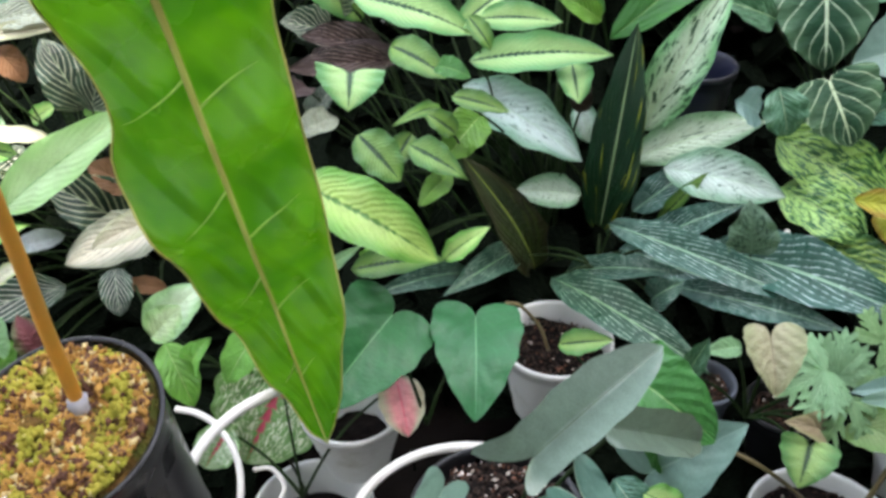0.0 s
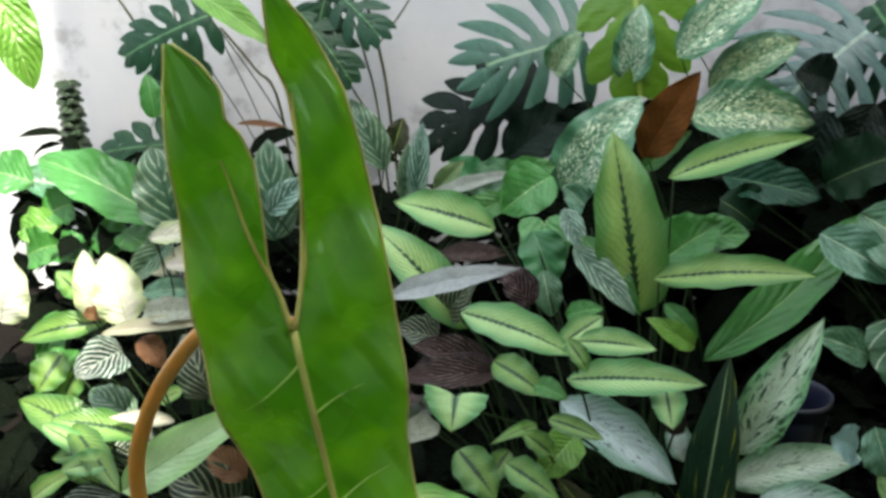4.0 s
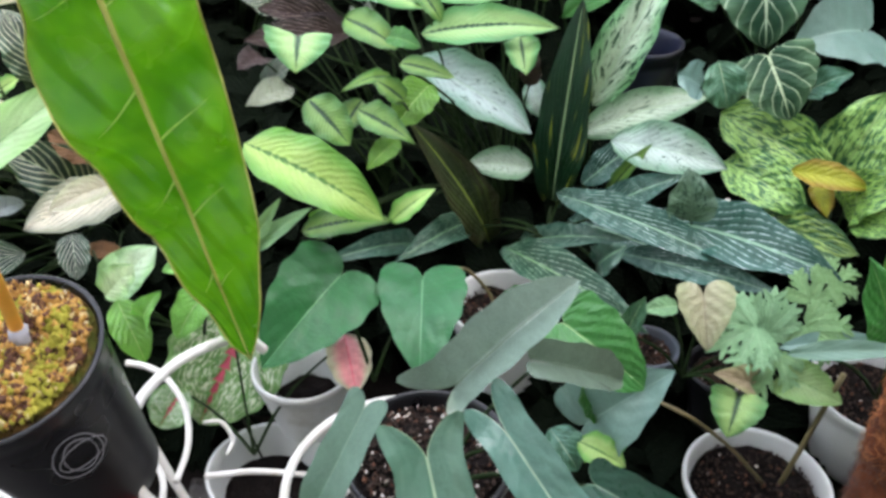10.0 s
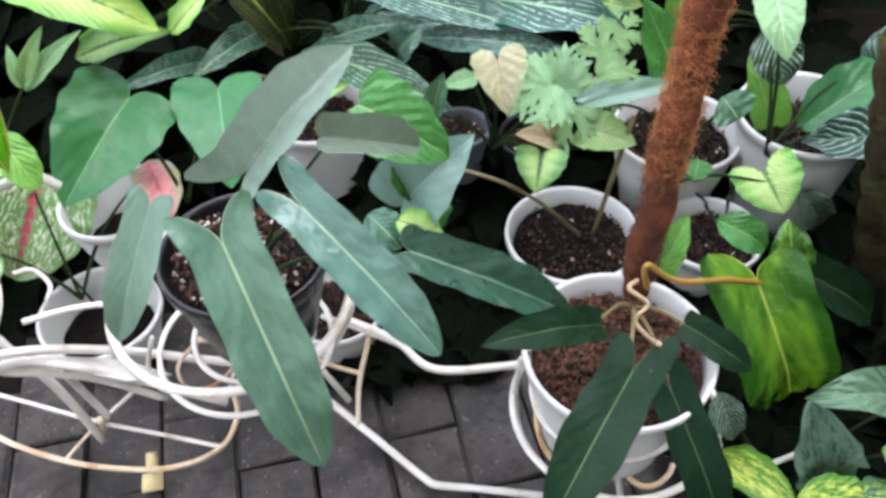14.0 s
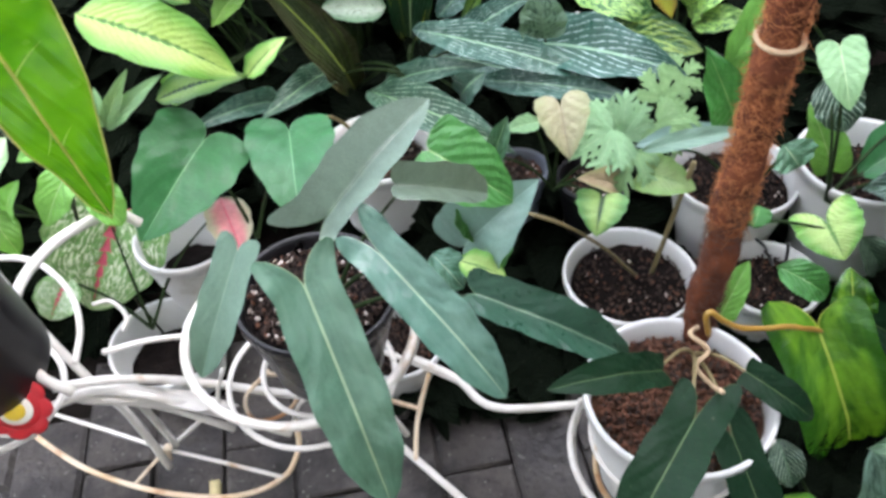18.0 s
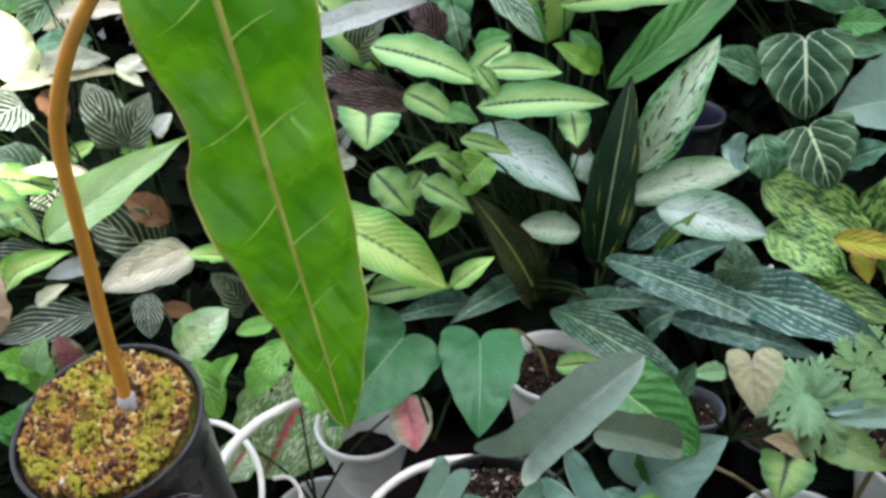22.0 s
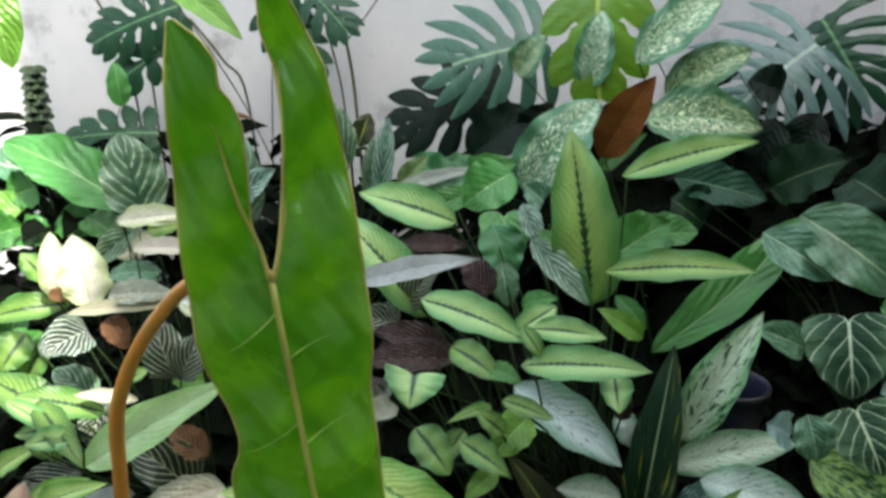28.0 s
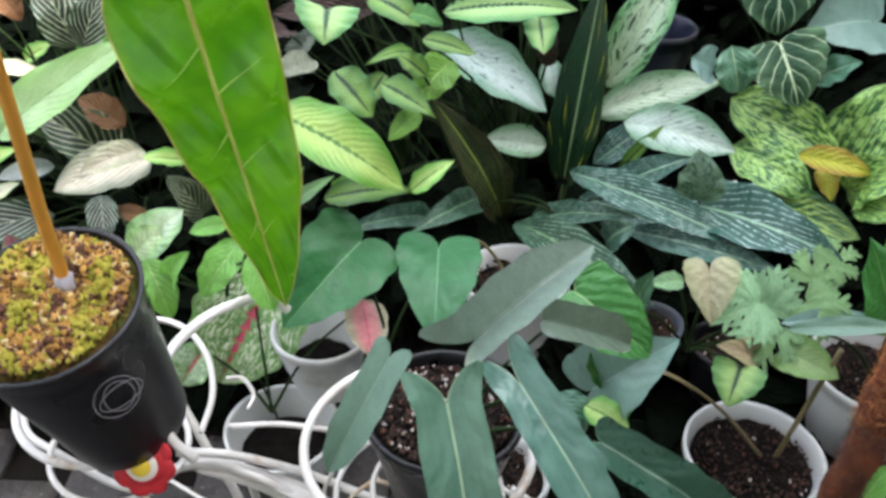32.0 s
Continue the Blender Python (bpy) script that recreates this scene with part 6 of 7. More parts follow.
leaf(p, "pewter", "ovate", (0.210, 0.700, 0.318), (0.244, 0.660, 0.287), 0.051, (-0.00, -0.61, 0.79), stalk=crown)

p = thing("syngonium", "syngonium with cream and pale pink arrow leaves", "plant")
crown = (0.420, 0.860, 0.250)
leaf(p, "cream", "heart", (0.417, 0.840, 0.412), (0.414, 0.780, 0.378), 0.072, (-0.19, -0.55, 0.80), stalk=crown, ears=0.35, fold=0.45)
leaf(p, "tancream", "heart", (0.485, 0.780, 0.313), (0.421, 0.740, 0.375), 0.048, (0.75, -0.44, 0.49), stalk=crown, ears=0.2)
leaf(p, "palegreen", "heart", (0.528, 0.780, 0.329), (0.585, 0.740, 0.323), 0.059, (-0.30, -0.54, 0.79), stalk=crown, ears=0.2)
leaf(p, "lime", "heart", (0.451, 0.740, 0.331), (0.432, 0.700, 0.304), 0.068, (-0.17, -0.48, 0.86), stalk=crown)
leaf(p, "mint", "lance", (0.399, 0.880, 0.366), (0.345, 0.860, 0.376), 0.028, (0.34, -0.52, 0.78), stalk=crown)
leaf(p, "powder", "lance", (0.513, 0.800, 0.363), (0.672, 0.850, 0.330), 0.030, (0.32, -0.50, 0.81), stalk=crown)
leaf(p, "pewter", "ovate", (0.332, 0.880, 0.310), (0.346, 0.860, 0.399), 0.032, (-0.52, -0.85, -0.11), stalk=crown)

p = thing("papaya_seedling", "seedlings with pale deeply lobed leaves", "plant")
crown = (0.500, 0.880, 0.200)
leaf(p, "mint", "lobed", (0.486, 0.820, 0.382), (0.411, 0.780, 0.375), 0.131, (0.15, -0.45, 0.88), stalk=crown, lobes=7)
leaf(p, "mint", "lobed", (0.507, 0.830, 0.361), (0.516, 0.860, 0.418), 0.132, (-0.31, -0.82, 0.49), stalk=crown, lobes=7)
leaf(p, "mint", "lobed", (0.555, 0.830, 0.376), (0.613, 0.800, 0.353), 0.129, (-0.09, -0.71, 0.70), stalk=crown, lobes=7)
leaf(p, "mint", "lobed", (0.573, 0.870, 0.383), (0.595, 0.900, 0.429), 0.119, (-0.34, -0.70, 0.63), stalk=crown, lobes=5)
leaf(p, "mint", "lobed", (0.514, 0.800, 0.353), (0.479, 0.760, 0.313), 0.116, (-0.24, -0.58, 0.78), stalk=crown, lobes=5)
leaf(p, "mint", "lobed", (0.464, 0.840, 0.376), (0.441, 0.860, 0.408), 0.102, (-0.01, -0.85, 0.53), stalk=crown, lobes=5)
leaf(p, "mint", "lobed", (0.595, 0.880, 0.405), (0.643, 0.900, 0.421), 0.105, (-0.06, -0.53, 0.84), stalk=crown, lobes=5)

p = thing("climbing_philodendron", "climbing philodendron with dark arrow leaves on a coir pole", "plant")
crown = (0.485, 0.490, 0.300)
leaf(p, "dusk", "arrow", (0.421, 0.360, 0.371), (0.299, 0.240, 0.339), 0.065, (-0.06, -0.20, 0.98), stalk=crown, ears=(0.24, 0.38), spread=(0.3, 0.2), stalk_mat="stem_tan")
leaf(p, "dusk", "arrow", (0.475, 0.360, 0.319), (0.514, 0.250, 0.192), 0.052, (-0.18, -0.77, 0.61), stalk=crown, ears=(0.14, 0.2), spread=(0.2, 0.1), stalk_mat="stem_tan")
leaf(p, "fresh", "arrow", (0.648, 0.500, 0.293), (0.765, 0.450, 0.004), 0.127, (-0.08, -0.99, 0.14), ears=(0.22, 0.12), spread=(0.25, 0.1))
bm = bmesh.new()
tube(bm, curve((0.495, 0.485, 0.339), (0.486, 0.485, 0.37), (0.49, 0.485, 0.379), (0.508, 0.485, 0.36), (0.534, 0.488, 0.337), (0.57, 0.492, 0.322), (0.607, 0.497, 0.31), (0.667, 0.5, 0.282), n=5), 0.0036, 8)
part("stalk", bm, M["stalk_ochre"], p, "ochre leaf stalk")
leaf(p, "green", "ovate", (0.625, 0.580, 0.325), (0.695, 0.550, 0.284), 0.045, (0.07, -0.74, 0.66))
leaf(p, "fresh", "ovate", (0.741, 0.550, 0.225), (0.727, 0.570, 0.302), 0.056, (-0.39, -0.91, 0.16))
leaf(p, "dusk", "arrow", (0.509, 0.420, 0.350), (0.576, 0.370, 0.310), 0.038, (-0.04, -0.65, 0.76), stalk=crown, ears=(0.06, 0.06), stalk_mat="stem_tan")
leaf(p, "dusk", "arrow", (0.409, 0.420, 0.380), (0.280, 0.380, 0.445), 0.041, (0.50, -0.32, 0.80), stalk=crown, ears=(0.05, 0.05), stalk_mat="stem_tan")
leaf(p, "dusk", "arrow", (0.770, 0.570, 0.201), (0.930, 0.550, 0.069), 0.068, (0.35, -0.77, 0.54), ears=(0.1, 0.1), stalk_mat="stem_tan")
leaf(p, "lightgreen", "strap", (0.582, 0.600, 0.214), (0.599, 0.600, 0.318), 0.040, (-0.68, -0.73, 0.11), stalk_mat="stem_tan")

p = thing("yellow_green_philodendron", "seedling with a yellow-green heart leaf", "plant")
crown = (0.630, 0.720, 0.250)
leaf(p, "limeglow", "heart", (0.757, 0.680, 0.278), (0.765, 0.630, 0.253), 0.088, (-0.39, -0.46, 0.79), stalk=crown, ears=0.5, spread=0.25)
leaf(p, "green", "ovate", (0.647, 0.680, 0.332), (0.634, 0.660, 0.313), 0.037, (-0.35, -0.53, 0.77), stalk=crown)
leaf(p, "pewter", "ovate", (0.683, 0.720, 0.397), (0.703, 0.700, 0.371), 0.060, (-0.15, -0.84, 0.53), stalk=crown)

p = thing("fittonia_calathea", "calathea with dark leaves barred in silver", "plant")
crown = (0.800, 0.750, 0.250)
leaf(p, "fittonia", "ovate", (1.028, 0.750, 0.231), (0.827, 0.720, 0.290), 0.080, (0.31, -0.53, 0.79), stalk=crown)
leaf(p, "fittonia", "ovate", (0.811, 0.850, 0.399), (0.834, 0.800, 0.331), 0.070, (-0.35, -0.81, 0.48), stalk=crown)
leaf(p, "deep", "ovate", (0.881, 0.800, 0.237), (1.061, 0.850, 0.294), 0.088, (-0.16, -0.43, 0.89), stalk=crown)
leaf(p, "lightgreen", "ovate", (0.856, 0.820, 0.227), (0.800, 0.850, 0.351), 0.061, (-0.15, -0.97, 0.17), stalk=crown)
leaf(p, "mint", "heart", (0.750, 0.760, 0.505), (0.746, 0.700, 0.456), 0.058, (-0.43, -0.55, 0.72), stalk=crown)
leaf(p, "fittonia", "lance", (0.837, 0.700, 0.217), (0.906, 0.700, 0.117), 0.051, (0.20, -0.97, 0.14), stalk=crown)
leaf(p, "stripefine", "ovate", (1.062, 0.900, 0.250), (1.078, 0.900, 0.331), 0.054, (-0.75, -0.64, 0.15), stalk=crown)

p = thing("spotted_aglaonema", "aglaonema with yellow-green spotted leaves near the paving", "plant")
crown = (0.660, 0.360, 0.000)
leaf(p, "quilt", "ovate", (0.812, 0.362, 0.181), (0.649, 0.340, 0.286), 0.060, (0.54, -0.38, 0.75), stalk=crown)
leaf(p, "maranta", "ovate", (0.707, 0.330, 0.080), (0.664, 0.345, 0.230), 0.082, (-0.06, -0.99, 0.08), stalk=crown)
leaf(p, "camoglow", "ovate", (0.575, 0.372, 0.132), (0.624, 0.283, 0.152), 0.052, (-0.46, -0.05, 0.89), stalk=crown)
leaf(p, "camoglow", "ovate", (0.635, 0.294, 0.141), (0.734, 0.264, 0.128), 0.058, (0.01, -0.38, 0.92), stalk=crown)
leaf(p, "camodark", "ovate", (0.764, 0.278, 0.130), (0.672, 0.243, 0.120), 0.064, (-0.07, -0.11, 0.99), stalk=crown)
leaf(p, "fittonia", "ovate", (0.581, 0.417, 0.198), (0.592, 0.373, 0.155), 0.042, (-0.26, -0.70, 0.66), stalk=crown)
leaf(p, "camo", "ovate", (0.748, 0.314, 0.170), (0.797, 0.282, 0.150), 0.062, (-0.03, -0.56, 0.82), stalk=crown)

p = thing("overhanging_plant", "yellow-green leaves reaching in over the others", "plant")
crown = (-1.000, 1.100, 0.050)
leaf(p, "paddle", "ovate", (-0.641, 0.950, 1.252), (-0.608, 0.950, 1.115), 0.057, (0.61, -0.78, 0.15), stalk=crown)

p = thing("tall_stem_plant", "tall plant with thin bare stems by the wall", "plant")
crown = (-0.700, 2.800, 0.000)
leaf(p, "paddle", "lance", (-1.063, 2.400, 1.186), (-0.789, 2.300, 1.034), 0.083, (0.05, -0.79, 0.61), stalk=crown)
stems_plant(p)


# ---- front things ----
def bar(owner, name, mat, r, *pts):
    bm = bmesh.new()
    tube(bm, curve(*pts, n=7) if len(pts) > 2 else [V(p) for p in pts], r, 8)
    return part(name, bm, M[mat], owner)


def hoop(owner, name, mat, r, centre, radius, lean=(0, 0), squash=1.0, start=0.0, end=360.0):
    """A round bar bent to a ring; lean: degrees about x and y."""
    turn = Euler((radians(lean[0]), radians(lean[1]), 0)).to_matrix()
    n = 48
    pts = [V(centre) + turn @ V((radius * math.cos(a), radius * squash * math.sin(a), 0)) for a in (radians(start + (end - start) * k / n) for k in range(n + 1))]
    bm = bmesh.new()
    tube(bm, pts, r, 8)
    return part(name, bm, M[mat], owner)


# the near philodendron: one long arrow leaf with two ears, on an orange stalk in a moss-covered pot
near = thing("arrow_leaf_philodendron", "philodendron with one long glossy green arrow leaf on an orange stalk", "plant")
ORIGIN = V((-0.103, 0.386, 1.079))
AXIS = (V((-0.064, 0.447, 0.666)) - ORIGIN).normalized()
FACE = V((0.320, -0.947, -0.027))
FACE = (FACE - AXIS * FACE.dot(AXIS)).normalized()
ACROSS = AXIS.cross(FACE)
BODY = 0.4193
# half widths along the blade, and the inner and outer edges of the ears
ROW_L_AT = (0.0, 0.03, 0.06, 0.075, 0.09, 0.107, 0.122, 0.138, 0.155, 0.175, 0.20, 0.235, 0.288, 0.361, 0.400, 0.4193)
ROW_L = (0.0465, 0.0485, 0.0475, 0.0450, 0.0408, 0.0385, 0.0415, 0.0490, 0.0515, 0.0490, 0.0425, 0.0380, 0.0285, 0.0160, 0.0075, 0.0004)
ROW_R_AT = (0.0, 0.03, 0.06, 0.09, 0.14, 0.18, 0.215, 0.262, 0.29, 0.325, 0.385, 0.405, 0.4193)
ROW_R = (0.0530, 0.0530, 0.0510, 0.0475, 0.0460, 0.0458, 0.0445, 0.0415, 0.0385, 0.0310, 0.0155, 0.0085, 0.0004)
EAR_L_AT = (0.0, 0.13, 0.40, 0.66, 0.86, 0.98, 1.0)
EAR_L_OUT = (0.0465, 0.0450, 0.0408, 0.0360, 0.0308, 0.0263, 0.0255)
EAR_L_IN_AT = (0.0, 0.07, 0.25, 0.44, 0.62, 0.72, 0.77, 0.86, 0.94, 1.0)
EAR_L_IN = (0.0005, 0.0030, 0.0050, 0.0015, -0.0006, 0.0022, 0.0070, 0.0056, 0.0113, 0.0220)
EAR_R_AT = (0.0, 0.27, 0.49, 0.68, 0.75, 0.87, 0.95, 1.0)
EAR_R_OUT = (0.0530, 0.0534, 0.0508, 0.0475, 0.0432, 0.0364, 0.0289, 0.0225)
EAR_R_IN_AT = (0.0, 0.02, 0.19, 0.39, 0.58, 0.70, 0.81, 0.91, 1.0)
EAR_R_IN = (0.0005, 0.0025, 0.0135, 0.0186, 0.0220, 0.0222, 0.0182, 0.0199, 0.0215)
EAR_LEN = (0.151, 0.174)


def near_point(a, b, swell=0.0):
    """Across and along the blade; it bends back a little at the tip and swells between its veins."""
    s = abs(a) / 0.05
    ripple = 0.0125 * math.sin((b - 0.5 * a) * 84 + (0 if a > 0 else 1.6)) * s * (1.3 - s)
    ripple += 0.009 * math.sin(b * 24 + (2.0 if a > 0 else 0.4)) * s * s
    ripple += 0.010 * noise.noise(V((a * 15, b * 13, 3.1))) + 0.0045 * s * noise.noise(V((a * 48, b * 44, 7.7)))
    return ORIGIN + ACROSS * a + AXIS * b + FACE * (ripple - 0.10 * abs(a) - 0.10 * max(0, b - 0.15) ** 2 + 0.25 * min(0, b) ** 2 + swell)


bm = bmesh.new()
uvl = bm.loops.layers.uv.new("uv")


def strip(rows):
    for r0, r1 in zip(rows, rows[1:]):
        for i in range(len(r0) - 1):
            q = (r0[i], r0[i + 1], r1[i + 1], r1[i])
            f = bm.faces.new([t[0] for t in q])
            for loop, t in zip(f.loops, q):
                loop[uvl].uv = t[1:]


body_rows = []
for j in range(61):
    b = BODY * j / 60
    wl, wr = np.interp(b, ROW_L_AT, ROW_L), np.interp(b, ROW_R_AT, ROW_R)
    row = []
    for i in range(-7, 8):
        a = (wl if i > 0 else wr) * i / 7
        row.append((bm.verts.new(near_point(a, b)), 0.5 + 0.5 * i / 7, 0.25 + 0.75 * b / BODY))
    body_rows.append(row)
strip(body_rows)
edge_l, edge_r, inner_l, inner_r = [], [], [], []
for side_sign, knots, outer, inner_knots, inner, length, e_out, e_in in ((1, EAR_L_AT, EAR_L_OUT, EAR_L_IN_AT, EAR_L_IN, EAR_LEN[0], edge_l, inner_l), (-1, EAR_R_AT, EAR_R_OUT, EAR_R_IN_AT, EAR_R_IN, EAR_LEN[1], edge_r, inner_r)):
    rows = []
    for j in range(41):
        s = j / 40
        lo, hi = np.interp(s, inner_knots, inner), np.interp(s, knots, outer)
        row = []
        for i in range(8):
            if j == 0:
                row.append(body_rows[0][7 + side_sign * i])
                continue
            a = side_sign * (lo + (hi - lo) * i / 7)
            row.append((bm.verts.new(near_point(a, -s * length)), 0.5 + side_sign * 0.5 * (0.1 + 0.9 * i / 7), 0.25 - 0.25 * s))
        rows.append(row)
        e_out.append(row[-1][0].co.copy()), e_in.append(row[0][0].co.copy())
    strip(rows)
edge_l = edge_l[::-1] + [r[-1][0].co.copy() for r in body_rows]
edge_r = edge_r[::-1] + [r[0][0].co.copy() for r in body_rows]
bmesh.ops.remove_doubles(bm, verts=bm.verts, dist=0.0002)
bmesh.ops.recalc_face_normals(bm, faces=bm.faces)
near_leaf = part("leaf", bm, M["front"], near, "glossy green blade with golden edge")
for line in (edge_l, edge_r, inner_l, inner_r):
    bm = bmesh.new()
    tube(bm, line, 0.0007, 6)
    part("leaf_edge", bm, M["edge_gold"], near_leaf)
bm = bmesh.new()
tube(bm, [near_point(0, BODY * k / 30, 0.0012) for k in range(31)], [0.0021 - 0.0015 * k / 30 for k in range(31)], 8)
part("midrib", bm, M["edge_gold"], near_leaf)
for line in (((0.0011, -0.001), (0.0029, -0.0198), (0.0074, -0.0398), (0.0106, -0.0621), (0.0123, -0.0824), (0.0137, -0.0969)), ((-0.0011, -0.0005), (-0.0084, -0.0213), (-0.0136, -0.0423), (-0.0173, -0.0626), (-0.0208, -0.0876), (-0.0229, -0.1089), (-0.024, -0.1204))):
    bm = bmesh.new()
    pts = curve(*[(a, b, 0) for a, b in line], n=4)
    tube(bm, [near_point(q[0], q[1], 0.0005) for q in pts], [0.0016 - 0.0012 * k / len(pts) for k in range(len(pts))], 6)
    part("side_rib", bm, M["edge_gold"], near_leaf)
for k, (b0, sgn, reach) in enumerate(((0.018, 1, 0.75), (0.052, -1, 0.6), (0.100, 1, 0.8), (0.118, -1, 0.75), (0.168, 1, 0.7), (0.205, -1, 0.8), (0.236, 1, 0.65), (0.272, -1, 0.7), (0.318, 1, 0.6), (0.335, -1, 0.6))):
    bm = bmesh.new()
    w = np.interp(b0 + 0.03, ROW_L_AT if sgn > 0 else ROW_R_AT, ROW_L if sgn > 0 else ROW_R)
    tube(bm, [near_point(sgn * w * reach * q / 10, b0 + ((0.026 if sgn > 0 else -0.016) + 0.004 * math.sin(k * 2.3)) * q / 10 * (1 - 0.2 * q / 10), 0.0001) for q in range(11)], [0.0009 * (1 - 0.9 * q / 10) for q in range(11)], 5)
    part("vein", bm, M["vein_pale"], near_leaf)
bm = bmesh.new()
line = curve((-0.306, 0.552, 0.590), (-0.304, 0.548, 0.628), (-0.296, 0.533, 0.701), (-0.284, 0.516, 0.775), (-0.271, 0.496, 0.854), (-0.259, 0.478, 0.917), (-0.246, 0.467, 0.954), (-0.224, 0.453, 0.994), (-0.199, 0.441, 1.028), (-0.172, 0.428, 1.056), (-0.135, 0.408, 1.078), (-0.103, 0.391, 1.079), n=8)
tube(bm, line, [0.0068 - 0.0026 * k / len(line) for k in range(len(line))], 12)
part("stalk", bm, M["stem_orange"], near)
bm = bmesh.new()
tube(bm, [(-0.306, 0.552, 0.585), (-0.305, 0.550, 0.600), (-0.304, 0.549, 0.613)], [0.0086, 0.0098, 0.0072], 12)
for v in bm.verts:
    v.co += V((1, 1, 0.6)) * (0.0035 * noise.noise(v.co * 90))
part("stem_sheath", bm, M["sheath"], near, "grey papery sheath round the stalk foot")

LEAN = Euler((radians(14), radians(-4), 0)).to_matrix()
moss_pot = pot((-0.322, 0.535, 0.592), 0.091, 0.235, "pot_black", "black plastic pot filled with golden moss", soil="moss", taper=0.74, fill=0.975, tilt=LEAN, seed=3, size=0.0036, rim=0.004,
               spec=(("moss_gold", 3000, "dry_moss"), ("moss_green", 2500, "green_moss"), ("moss_pale", 450, "pale_moss"), ("chip_white", 30, "dry_flake"), ("chip_brown", 2400, "bark_crumb")))
# a scratched pale wreath mark on the pot's side, drawn with thin tubes
for k in range(3):
    c = V((-0.322, 0.535, 0.592)) + LEAN @ V((0.062 + 0.002 * k, -0.064 + 0.001 * k, -0.075))
    pts = []
    for q in range(25):
        a = q * 0.2618
        ring = V((math.cos(a) * (0.023 - 0.008 * (k % 2)), 0, math.sin(a) * (0.030 - 0.007 * k)))
        d = Matrix.Rotation(radians(44), 3, "Z") @ ring
        p = c + LEAN @ d
        pts.append(p)
    bm = bmesh.new()
    tube(bm, pts, 0.00045, 5)
    part("wire_loop", bm, M["sheath"], moss_pot, "thin raised ring standing in for a scratched mark on the pot")

black_pot = pot((0.065, 0.567, 0.43), 0.086, 0.125, "pot_black", "black plastic pot with dark gritty soil in an iron cradle", taper=0.72, fill=0.86, seed=5,
                spec=(("chip_dark", 800, "soil_crumb"), ("chip_brown", 160, "bark_crumb"), ("chip_white", 110, "pumice")), size=0.0028)
right_pot = pot((0.447, 0.437, 0.31), 0.104, 0.17, "pot_white", "white plastic pot with brown bark chips in an iron cradle", soil="bark", taper=0.7, fill=0.84, seed=7,
                spec=(("chip_brown", 1300, "bark_chip"), ("chip_dark", 700, "dark_chip")), size=0.0034)
hl_pot = pot((-0.131, 0.887, 0.250), 0.073, 0.125, "pot_white", "white stained plastic pot with dark soil", taper=0.62, fill=0.42, seed=8, ribs=1)
empty_pot = pot((-0.197, 0.832, 0.085), 0.088, 0.085, "pot_white", "white weathered pot with black soil standing on the paving", taper=0.8, fill=0.35, seed=9)
row = (
    ((0.172, 1.03, 0.248), 0.086, 0.15, "pot_white", "white plastic pot with dark soil behind the heart leaves"),
    ((0.399, 0.984, 0.200), 0.046, 0.10, "pot_grey", "small grey nursery pot with soil"),
    ((0.510, 0.940, 0.195), 0.054, 0.11, "pot_black", "small black nursery pot with soil"),
    ((0.518, 0.758, 0.150), 0.098, 0.12, "pot_white", "white plastic pot with dark soil in the front row"),
    ((0.720, 0.872, 0.220), 0.098, 0.15, "pot_white", "white pot with seedlings behind the coir pole"),
    ((0.722, 0.712, 0.145), 0.074, 0.12, "pot_white", "small white pot beside the coir pole"),
    ((0.885, 0.800, 0.275), 0.098, 0.20, "pot_white", "tall white pot with long black hooks on its rim"),
    ((0.418, 1.370, 0.550), 0.062, 0.18, "pot_navy", "blue-grey plastic pot in the shade of the leaves"),
    ((0.150, 0.740, 0.110), 0.070, 0.10, "pot_white", "pale round pot under the iron frame"),
)
for i, (c, r, h, m, lab) in enumerate(row):
    q = pot(c, r, h, m, lab, taper=0.7, fill=0.3 if m == "pot_navy" else 0.78, seed=20 + i, spec=(("chip_dark", 420, "soil_crumb"), ("chip_brown", 70, "bark_crumb"), ("chip_white", 16, "pumice")), size=0.0028)

# coir pole in the right pot
pole = thing("coir_pole", "brown coir-wrapped climbing pole tied with cord, leaning in a white pot", "plant pole")
P0, P1 = V((0.504, 0.528, 0.22)), V((0.538, 0.562, 0.95))
bm = bmesh.new()
n = 40
pts = [P0.lerp(P1, k / n) + V((0.002 * math.sin(k * 0.7), 0.002 * math.cos(k * 0.9), 0)) for k in range(n + 1)]
tube(bm, pts, [0.0190 + 0.0015 * math.sin(k * 1.9) for k in range(n + 1)], 20)
part("coir_wrap", bm, M["coir"], pole)
rng = random.Random(11)
for low, high, count, mat in ((0.0, 0.40, 2600, "coir_wet"), (0.33, 1.0, 5200, "coir_fibre")):
    bm = bmesh.new()
    for _ in range(count):
        f = rng.uniform(low, high)
        a = rng.uniform(0, 6.283)
        d = V((math.cos(a), math.sin(a), rng.uniform(-0.3, 0.3)))
        t = d.cross(V((0, 0, 1))).normalized()
        p = P0.lerp(P1, f) + d * 0.0182
        ln = rng.uniform(0.006, 0.020)
        w = t * rng.uniform(-1, 1) + V((0, 0, rng.uniform(-0.8, 0.8)))
        lift = rng.uniform(0.05, 0.6) * (0.5 if mat == "coir_wet" else 1.0)
        tube(bm, [p, p + (w * 0.5 + d * lift * 0.6) * ln, p + (w + d * lift * rng.uniform(0.2, 1.0)) * ln], [0.00038, 0.00034, 0.0002], 3, False)
    tagged(part("coir_fibre", bm, M[mat], pole), kind="stuff")
